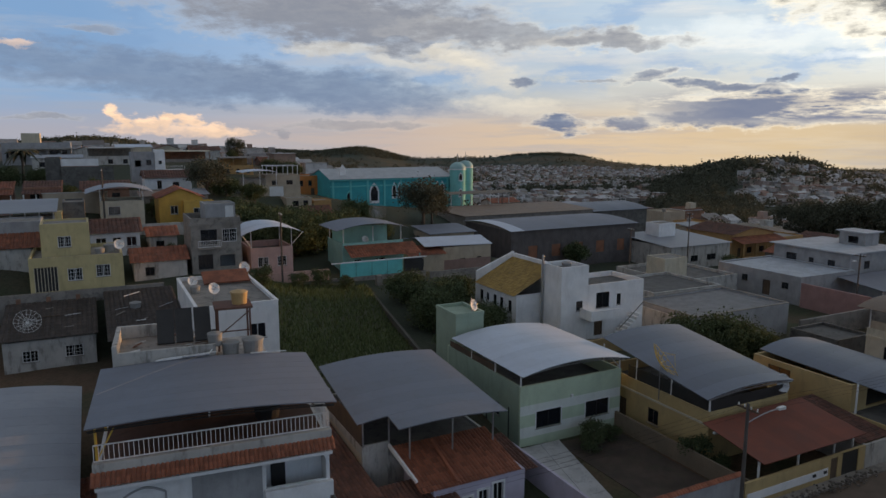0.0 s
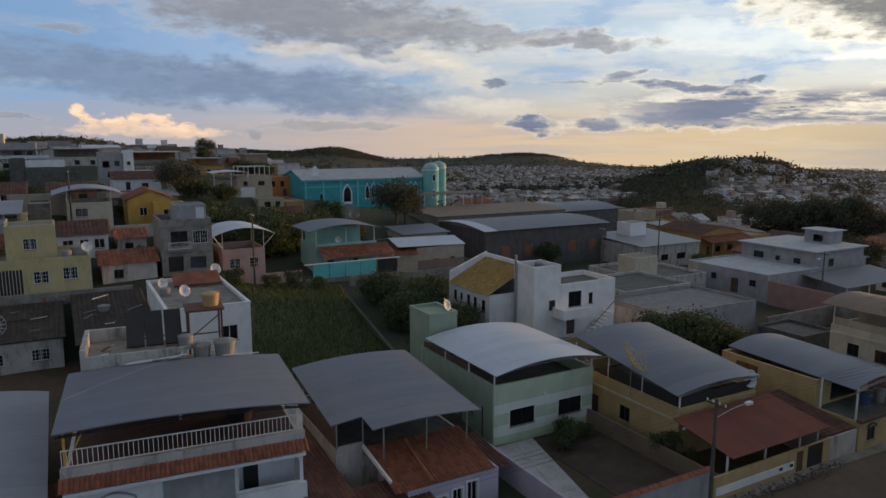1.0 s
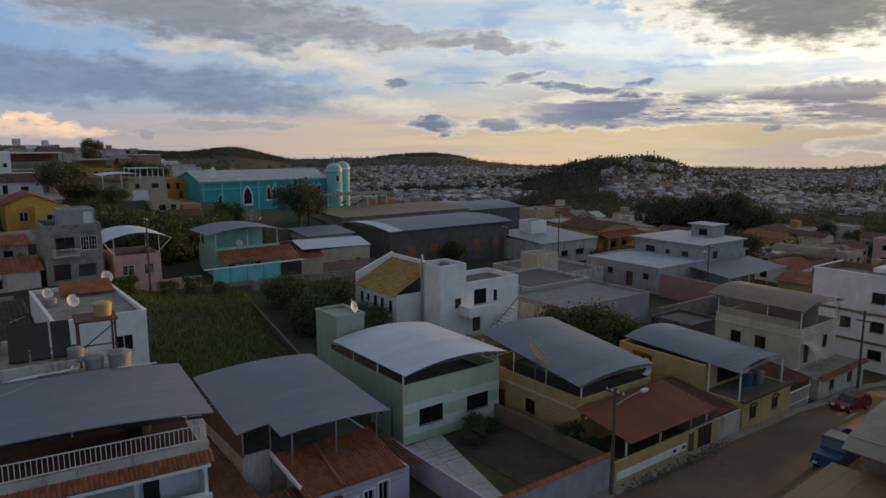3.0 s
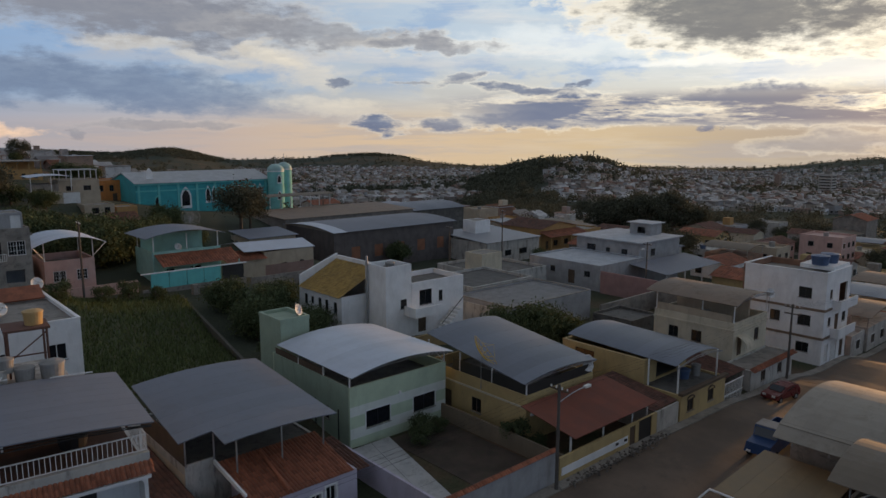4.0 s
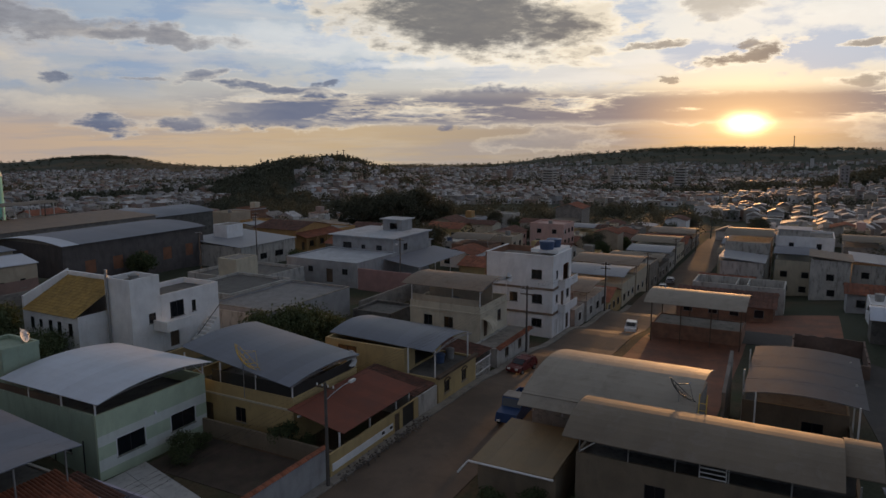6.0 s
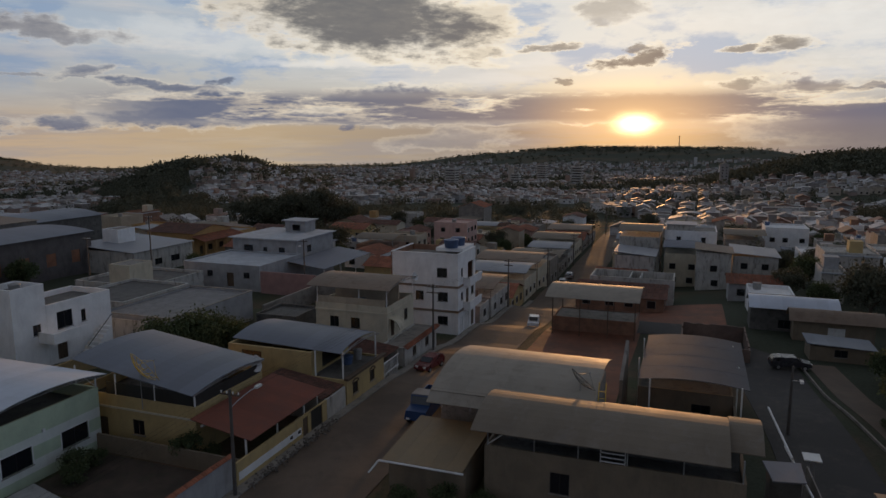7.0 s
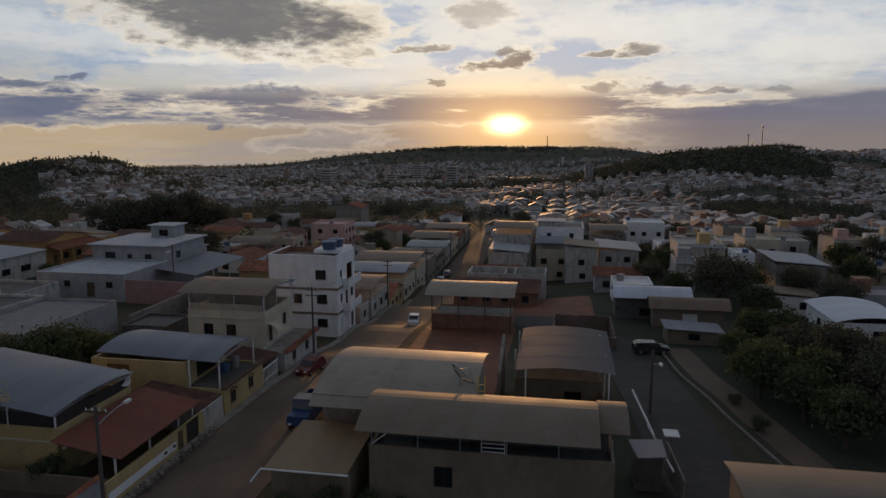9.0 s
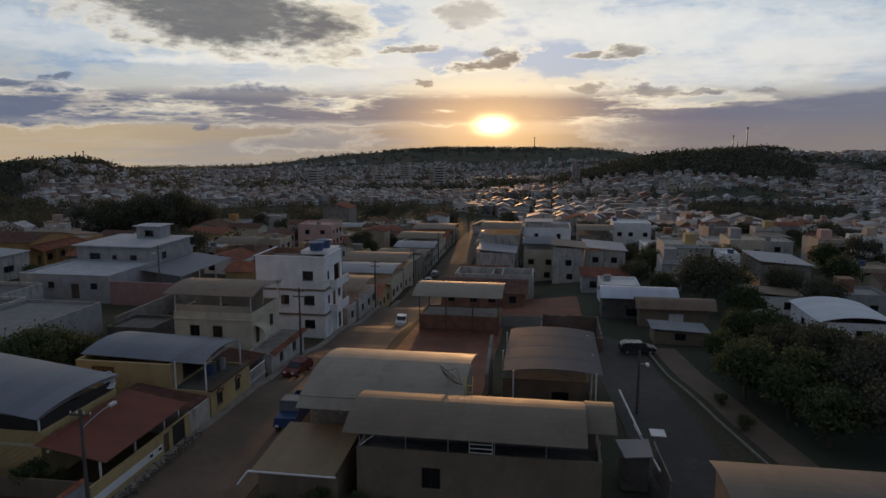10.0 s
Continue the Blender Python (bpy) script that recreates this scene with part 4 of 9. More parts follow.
# ---- front row ----
def house_a():
    """The long house with a railed roof terrace under an arched sheet roof."""
    x0, x1, y0, y1, zt = -0.4, 12.0, 38.0, 47.4, 7.75
    t = thing("terrace_house", (5.6, 43, 0), "white two-storey house with railed terrace under dull sheet roof", "house", "houses")
    claim(x0 - 2, x1, y0, y1 + 6)
    front = [(8.3, 11.8, 4.55, 6.2, "open"), (1.0, 3.2, 0.0, 2.3, "door"), (7.5, 10.5, 0.6, 2.2, "win")]
    walls(t, x0, x1, y0, y1, -0.4, 7.2, white_paint, {"s": front, "e": [(42, 44, 4.4, 5.6, "dark")], "w": [(42, 44, 4.4, 5.6, "dark")]}, 0.0)
    slab(t, x0 + 0.2, x1 - 0.2, y0 + 0.2, y1 - 0.2, 7.2, 0.25, terrace_brown, "terrace_floor")
    slab(t, x0 + 0.2, x1 - 0.2, y0 + 0.2, y1 - 0.2, 3.4, 0.25, concrete, "floor_slab")
    part("grey_panel", Mb().box(4.3, 8.1, y0 - 0.05, y0 - 0.003, 3.2, 6.5), grey_render, t, "grey rendered panel")
    # recessed balcony behind the opening
    part("balcony_back", Mb().box(8.2, 11.9, y0 + 1.5, y0 + 1.7, 3.4, 6.95), white_paint, t)
    part("balcony_parapet", Mb().box(8.2, 12.15, y0 - 0.3, y0 - 0.003, 3.6, 4.5), white_paint, t)
    part("balcony_door", Mb().box(8.75, 9.6, y0 + 1.44, y0 + 1.49, 3.4, 6.0), dark_metal, t)
    # rounded head of the opening
    for sx, d in ((8.3, 1), (11.8, -1)):
        mb = Mb()
        for k in range(6):
            a0, a1 = radians(15 * k), radians(15 * (k + 1))
            q = [(sx, 6.2), (sx + d * 0.5 * (1 - math.cos(a0)), 6.2 - 0.5 * (1 - math.sin(a0))), (sx + d * 0.5 * (1 - math.cos(a1)), 6.2 - 0.5 * (1 - math.sin(a1)))]
            mb.solid([(p[0], y0 + 0.001, p[1]) for p in q], [(p[0], y0 + 0.199, p[1]) for p in q])
        part("arch_corner", mb, white_paint, t)
    # moulded arch round the other opening
    mb = Mb()
    for k in range(10):
        a, b = k / 10, (k + 1) / 10
        mb.bar((0.85 + 2.1 * a, y0 - 0.04, 5.5 + 0.4 * math.sin(math.pi * a)), (0.85 + 2.1 * b, y0 - 0.04, 5.5 + 0.4 * math.sin(math.pi * b)), 0.1, 0.1)
    mb.box(0.8, 0.9, y0 - 0.09, y0 - 0.003, 3.5, 5.5).box(2.9, 3.0, y0 - 0.09, y0 - 0.003, 3.5, 5.5)
    part("moulding", mb, grey_render, t)
    for k in range(2):
        part("shutter_leaf", Mb().box(0.93 + k * 0.99, 1.88 + k * 0.99, y0 - 0.045, y0 - 0.003, 3.5, 5.62), white_paint, t, "white metal shutter leaf")
    part("terrace_tub", Mb().tube((9.0, 42.2, 7.2), (9.0, 42.2, 7.95), 0.7, 0.85, n=14), rubber, t, "black plastic tub")
    # curb, tile eave and railing
    part("curb", Mb().box(x0 - 0.1, x1 + 0.1, y0 - 0.35, y0 + 0.1, 7.202, 7.75), old_white, t)
    tile_slope(t, x0 - 0.2, x1 + 0.2, y0 - 1.05, y0 - 0.35, 6.75, 7.25, clay_tile, "s", single=True)
    part("eave_board", Mb().box(x0, x1, y0 - 0.95, y0 - 0.003, 6.5, 6.7), white_paint, t)
    railing(t, (x0, y0 - 0.15), (x1, y0 - 0.15), 7.75, 0.98, 0.24)
    railing(t, (x1, y0 + 0.1), (x1, y1 - 5), 7.2, 1.5, 0.24)
    for x, y in ((x0 + 0.1, y0 + 0.3), (x1 - 0.2, y0 + 0.3), (x0 + 0.1, y1 - 0.5), (x1 - 0.2, y1 - 0.5), (x0 + 0.1, 43.5), (x1 - 0.2, 43.5), (5.6, 43.5)):
        post(t, x, y, 7.2, 9.45, 0.12, yellow_metal if x < 0 else white_metal)
    part("brace", Mb().bar((x0 + 0.2, y0 + 0.3, 7.9), (x0 + 1.0, y0 + 0.3, 9.4), 0.08, 0.08), yellow_metal, t)
    part("low_wall", Mb().box(8.2, 11.7, 45.6, 45.8, 7.2, 8.6), cream_paint, t)
    arch_roof(t, x0 - 0.3, x1 + 0.4, y0 - 0.6, y1 - 0.2, 9.85, 0.3, dull_sheet, "x", panels=9, back=0.05, side=-0.35)
    truss(t, "x", x0 - 0.2, x1 + 0.3, y0 - 0.3, 9.7, 0.28, side=-0.35, mat=dark_metal, depth=0.2)
    truss(t, "x", x0 - 0.2, x1 + 0.3, 43.5, 9.7, 0.28, side=-0.35, mat=dark_metal)
    # raised concrete block behind the roof, with tanks, heater panels and loose pipes
    c = y1 + 0.4
    part("rear_block", Mb().box(0.0, 9.8, y1 + 0.003, c + 5.0, 0, 9.6), old_white, t)
    part("rear_terrace", Mb().box(0.0, 6.4, c, c + 5.0, 9.602, 10.35), concrete, t)
    part("block_parapet", Mb().box(0.0, 0.3, c - 0.3, c + 5.0, 9.602, 11.2).box(0.3, 3.0, c + 4.7, c + 5.0, 10.352, 11.2).box(0.3, 6.4, c - 0.25, c - 0.01, 9.602, 10.7), old_white, t)
    for k in range(3):
        xx = 2.7 + 1.22 * k
        part("solar_panel", Mb().solid([(xx, c + 1.6, 10.5), (xx + 1.1, c + 1.6, 10.5), (xx + 1.1, c + 3.2, 12.5), (xx, c + 3.2, 12.5)], [(xx, c + 1.55, 10.6), (xx + 1.1, c + 1.55, 10.6), (xx + 1.1, c + 3.15, 12.6), (xx, c + 3.15, 12.6)]), dark_metal, t, "dark flat solar water heater panel")
        part("panel_leg", Mb().bar((xx + 0.2, c + 3.1, 10.35), (xx + 0.2, c + 3.1, 12.4), 0.06, 0.06).bar((xx + 0.9, c + 3.1, 10.35), (xx + 0.9, c + 3.1, 12.4), 0.06, 0.06), steel, t)
    for xx in (6.7, 8.9):
        for yy in (c + 1.6, c + 3.6):
            post(t, xx, yy, 9.6, 12.6, 0.13, rust_post, "tank_post")
    part("tank_stand", Mb().box(6.5, 9.1, c + 1.4, c + 3.8, 12.6, 12.75), rust_post, t)
    part("brace", Mb().bar((6.7, c + 1.6, 10.7), (8.9, c + 1.6, 12.4), 0.07, 0.07), rust_post, t)
    part("crossbar", Mb().bar((6.7, c + 1.6, 11.0), (8.9, c + 1.6, 11.0), 0.08, 0.08), rust_post, t)
    turned = lambda x, y, z: (5.6 + (x - 5.6) * 0.9954 + (y - 43) * 0.0958, 43 - (x - 5.6) * 0.0958 + (y - 43) * 0.9954, z)
    for x, y, z, r, h, m, text in ((6.4, c + 0.7, 10.35, 0.5, 0.8, tank_grey, "old squat cement water tank on a roof"), (7.4, c + 0.6, 9.6, 0.6, 0.85, tank_grey, "old grey cement water tank on a roof"), (8.9, c + 0.4, 9.6, 0.72, 1.0, tank_grey, "old grey cement water tank with bluish lid on a roof"), (8.3, c + 2.6, 12.75, 0.6, 0.8, tank_tan, "tan water tank on a rusty steel stand")):
        water_tank(turned(x, y, z), r, h, m, text)
    for a, b in (((2.6, y1 - 0.5, 10.15), (5.9, y1 - 0.25, 10.2)), ((5.9, y1 - 0.25, 10.2), (6.2, y1 + 0.3, 10.4)), ((3.0, y1 - 0.2, 10.15), (6.4, y1 - 0.1, 10.25)), ((2.6, y1 - 0.5, 10.15), (3.0, y1 - 0.2, 10.15)), ((8.6, y1 - 0.3, 9.95), (11.0, y1 - 0.45, 9.9)), ((9.6, y1 + 0.2, 9.7), (10.6, y1 + 0.1, 9.7))):
        part("loose_pipe", Mb().tube(a, b, 0.045, n=6), white_metal, t)
    rng = random.Random(6)
    for k in range(14):
        x, y, a = rng.uniform(0.6, 6.0), c + rng.uniform(0.3, 4.3), rng.uniform(-0.6, 0.6)
        n = rng.uniform(0.5, 1.6)
        part("loose_board", Mb().bar((x, y, 10.38), (x + n * math.cos(a), y + n * math.sin(a), 10.42 + rng.uniform(0, 0.3)), rng.uniform(0.06, 0.22), 0.05), rng.choice([wood_dark, old_white, white_metal, rust_post]), t)
    part("loose_panel", Mb().box(4.2, 5.9, y1 - 0.42, y1 - 0.24, 10.14, 10.2), blue_sheet, t)
    cable = Mb()
    pts = [(-0.5 + 6.6 * q, 42.0 + 4.7 * q, 10.02 + 0.4 * math.sin(math.pi * (0.02 + 0.5 * q))) for q in (0, 0.2, 0.4, 0.6, 0.8, 1.0)]
    for a, b in zip(pts, pts[1:]):
        cable.tube(a, b, 0.012, n=4)
    part("cable", cable, steel, t)
    t.rotation_euler[2] = radians(-5.5)


terrace_brown = surface("terrace_brown", (0.13, 0.075, 0.055), stain=(0.06, 0.04, 0.03), stain_amount=0.5, vary=0.2)
rust_post = surface("rust_post", (0.13, 0.065, 0.045), vary=0.25)


def house_zero():
    t = thing("sheet_roof_house", (-6.5, 46, 0), "low house under a broad plain grey arched sheet roof", "house", "houses")
    claim(-13, -1.5, 36, 56)
    walls(t, -12.5, -2.2, 38, 55, -0.3, 5.9, old_white, {"e": [(41, 42.5, 3.2, 4.4, "dark")]}, 0.0)
    slab(t, -12.3, -2.4, 38.2, 54.8, 5.2, 0.2, concrete)
    arch_roof(t, -13.2, -1.6, 44.3, 55, 6.6, 0.7, grey_sheet, "x", panels=7)
    arch_roof(t, -13.2, -1.6, 34.5, 44.29, 6.6, 0.7, grey_sheet, "x", panels=6)
    for y in (36, 41, 46, 50, 54):
        post(t, -2.35, y, 5.2, 6.55, 0.1, dark_metal)


def passage():
    t = thing("passage_roof", (13, 45, 0), "narrow lean-to roof of old clay tiles between two houses", "roof", "lean-to roofs")
    tile_slope(t, 12.2, 14.9, 36.5, 52, 2.5, 3.5, old_tile, "s", col=0.3)
    walls(t, 12.25, 14.8, 37, 51.5, -0.3, 2.45, old_white)
    t = thing("passage_roof", (-1.4, 37, 0), "narrow lean-to roof of clay tiles beside the terrace house", "roof", "lean-to roofs")
    tile_slope(t, -2.1, -0.95, 33.5, 44, 3.9, 4.5, clay_tile, "s", col=0.29)
    walls(t, -2.05, -1.0, 34, 43.5, -0.3, 3.85, old_white)


def house_b():
    """House with a big notched sheet roof, clay tile porch and a lavender front."""
    t = thing("notched_roof_house", (20, 45, 0), "house with netted terrace under a wide notched sheet roof", "house", "houses")
    x0, x1, y0, y1 = 15.6, 25.2, 41.4, 53.4
    claim(x0, x1, 33, y1)
    walls(t, x0, x1, y0, y1, -0.3, 3.4, {"s": old_white, "w": cream_paint}, {"s": [(20, 21.5, 0.9, 2.1, "win")]}, 0.0)
    slab(t, x0 + 0.2, x1 - 0.2, y0 + 0.2, y1 - 0.2, 3.3, 0.2, dark_concrete, "terrace_floor")
    # parapet and netting round the terrace
    part("parapet", Mb().box(x0, x0 + 0.18, y0, y1, 3.402, 3.95).box(x0 + 0.18, 17.6, y0, y0 + 0.18, 3.402, 4.1), old_white, t)
    part("net_screen", Mb().box(x0 + 0.05, x0 + 0.08, y0 + 0.2, y1, 3.96, 5.5), wood_dark, t, "brown wire net screen")
    for y in np.linspace(y0 + 0.1, y1 - 0.1, 6):
        post(t, x0 + 0.1, y, 3.95, 5.75, 0.08, steel)
    for x, y in ((17.5, 41.3), (18.2, 39.4), (24.6, 39.4), (21.4, 39.4), (25.1, 46), (25.1, 53)):
        post(t, x, y, 3.1, 5.8, 0.09, steel)
    for y in (42.2, 53.0):
        truss(t, "x", x0, x1 + 0.2, y, 5.75, 0.32, mat=steel)
    # roof: full width behind, narrower tongue in front
    arch_roof(t, 15.2, 25.6, 41.2, 53.8, 5.8, 0.35, dull_sheet, "x", panels=8, skew=1.2)
    arch_roof(t, 15.0, 25.4, 38.8, 41.19, 5.8, 0.35, dull_sheet, "x", panels=2, start=0.21, skew=0.2)
    # clay tile hip roof in front
    tile_slope(t, 17.5, 24.9, 36.0, 40.9, 2.75, 3.85, clay_tile, "s", single=True, col=0.25)
    part("ridge", Mb().tube((20.4, 40.6, 3.9), (20.1, 36.1, 2.95), 0.1, 0.12, n=8), clay_tile, t)
    part("white_kerb", Mb().bar((17.45, 41.2, 3.9), (17.6, 37.0, 3.1), 0.14, 0.3), white_paint, t)
    tile_slope(t, 25.0, 26.6, 36.5, 41.3, 2.3, 2.9, old_tile, "s", col=0.28)
    t2 = thing("lavender_house", (21, 34.5, 0), "lavender painted house front with white framed windows under clay tiles", "house", "houses")
    lav = [(20.55, 21.15, 0.5, 1.7), (21.65, 22.35, 0.5, 1.95), (22.75, 23.5, 0.5, 2.2)]
    walls(t2, 18.4, 25.2, 36.2, 40.9, -0.3, 2.72, lavender_paint, {"s": [(*q, "win") for q in lav]}, 0.0)
    slab(t2, 18.6, 25.0, 36.4, 40.7, 2.4, 0.15, concrete)
    for u0, u1, w0, w1 in lav:
        mb = Mb()
        mb.box(u0 - 0.14, u1 + 0.14, 36.14, 36.198, w1, w1 + 0.14).box(u0 - 0.14, u0, 36.14, 36.198, w0, w1).box(u1, u1 + 0.14, 36.14, 36.198, w0, w1)
        part("trim", mb, white_paint, t2)
    for house_part in (t, t2):
        house_part.location.x -= 0.6
    t3 = thing("tiled_lean_to", (15.5, 37, 0), "dark weathered clay tile roof over a low lean-to", "roof", "lean-to roofs")
    tile_slope(t3, 12.9, 19.4, 32.4, 38.4, 1.7, 2.6, old_tile, "s", col=0.3)
    walls(t3, 13.2, 18.2, 33, 38.2, -0.3, 1.75, old_white)


def house_green():
    x0, x1, y0, y1 = 29.0, 39.2, 43.5, 56.0
    t = thing("green_house", (34, 49, 0), "pale green house with white bands under an arched sheet roof", "house", "houses")
    claim(x0, x1, y0, y1 + 2)
    hs = {"s": [(30.55, 33.0, 1.45, 2.9, "dark"), (35.5, 37.95, 1.45, 2.85, "dark")], "w": [(46.6, 47.4, 1.7, 2.8, "dark"), (50, 51.6, 1.7, 2.9, "dark"), (53.5, 54.2, 1.8, 2.8, "dark")]}
    # west wall takes the mint that has its shade painted in
    walls(t, x0, x1, y0, y1, -0.4, 5.2, {"s": mint_paint, "w": mint_shaded}, hs, 0.0)
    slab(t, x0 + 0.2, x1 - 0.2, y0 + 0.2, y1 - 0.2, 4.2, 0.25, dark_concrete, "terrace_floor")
    # painted bands stand a hair proud of the front, cut round the windows
    for z0, z1 in ((0.85, 1.75), (2.75, 3.55)):
        mb = Mb()
        wall_slab(mb, "x", x0 + 0.02, x1 - 0.02, y0 - 0.004, z0, z1, [h[:4] for h in hs["s"]], 0.003, -1)
        part("painted_band", mb, pale_band, t, "white painted band")
    for h in hs["s"]:
        mb = Mb()
        u0, u1, w0, w1 = h[:4]
        mb.box(u0 - 0.08, u1 + 0.08, y0 - 0.03, y0 - 0.005, w1, w1 + 0.08).box(u0 - 0.08, u0, y0 - 0.03, y0 - 0.005, w0, w1).box(u1, u1 + 0.08, y0 - 0.03, y0 - 0.005, w0, w1)
        part("window_trim", mb, white_paint, t)
    part("wall_lamp", Mb().box(33.9, 34.1, y0 - 0.15, y0 - 0.006, 3.55, 3.8), white_metal, t)
    for x, y in ((x0 + 0.1, y0 + 0.12), (x1 - 0.1, y0 + 0.12), (x0 + 0.1, 47.5), (x0 + 0.1, 51.5), (x1 - 0.1, 49.5), (x1 - 0.1, y1 - 0.2)):
        post(t, x, y, 5.202, 6.25, 0.1)
    part("side_shade", Mb().box(x0 + 0.08, x0 + 0.12, 47.6, y1 - 0.4, 5.202, 5.75), wood_dark, t)
    arch_roof(t, 28.75, 39.5, 42.8, 54.7, 6.28, 0.62, white_sheet, "x", panels=10, thick=0.05)
    truss(t, "x", 28.95, 39.3, 43.3, 6.2, 0.55, mat=steel, depth=0.2)
    truss(t, "x", 28.95, 39.3, 49.3, 6.2, 0.55, mat=steel, depth=0.2)
    part("brace", Mb().bar((x1 - 0.1, 45.5, 6.2), (x1 - 0.1, y0 + 0.2, 5.3), 0.05, 0.05), white_metal, t)
    for y in (45.1, 48.6, 52.4, 54.6):
        part("pipe", Mb().tube((x0 - 0.06, y, 0.3), (x0 - 0.06, y, 3.0), 0.05, n=6), dark_metal, t)
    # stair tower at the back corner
    part("tower", Mb().box(29.5, 32.5, 55.3, 59.4, -0.3, 8.0), mint_shaded, t)
    part("tower_rim", Mb().box(29.45, 32.55, 55.25, 55.5, 8.002, 8.3).box(29.45, 32.55, 59.2, 59.45, 8.002, 8.3).box(29.45, 29.7, 55.5, 59.2, 8.002, 8.3).box(32.3, 32.55, 55.5, 59.2, 8.002, 8.3), mint_shaded, t)
    dish("satellite_dish", (31.6, 55.9, 8.0), 0.55, (0.5, -0.9, 0.35), "white satellite dish on the green stair tower", mast=0.8)
    dish("satellite_dish", (32.0, 56.8, 8.0), 0.5, (0.9, -0.5, 0.4), "white satellite dish on the green stair tower", mast=0.8)


def green_yard():
    for k in range(3):
        for j in range(2):
            ya, yb = 30.9 + 4.1 * k, 30.9 + 4.1 * k + 4.06
            edge = lambda y, q: 28.9 - 0.24 * (43 - y) + 1.85 * q
            ring = [(edge(ya, j), ya), (edge(ya, j + 0.98), ya), (edge(yb, j + 0.98), yb), (edge(yb, j), yb)]
            part_ob = part("drive_slab", Mb().solid([(*q, -0.05) for q in ring], [(*q, 0.24) for q in ring]), paving)
            tagged(part_ob, "pale concrete driveway slab beside a bare garden bed", "driveway", "driveway slabs", "structure")
    strip("garden_bed", [(35.3, 30.2), (35.3, 43.0)], 6.0, 0.05, bed_earth, "dark bare garden bed with weeds", "garden bed", step=1.5)
    t = thing("boundary_wall", (34, 29.2, 0), "grey rendered street wall capped with clay tiles", "wall", "boundary walls")
    part("wall", Mb().box(16.0, 37.2, 29.1, 29.3, -0.3, 2.55), grey_render, t)
    tile_slope(t, 16.0, 37.2, 28.95, 29.22, 2.57, 2.75, clay_tile, "s", single=True, course=0.5)
    tile_slope(t, 16.0, 37.2, 29.22, 29.5, 2.57, 2.75, clay_tile, "n", course=0.5)
    t = thing("boundary_wall", (39.8, 38, 0), "stained plaster garden wall between two houses", "wall", "boundary walls")
    part("wall", Mb().box(38.6, 38.8, 29.6, 43.4, -0.3, 1.5), shed_wall, t)
    t = thing("boundary_wall", (26.3, 34, 0), "low lavender garden wall", "wall", "boundary walls")
    part("wall", Mb().box(26.7, 26.9, 29.6, 42, -0.3, 2.0), lavender_paint, t)


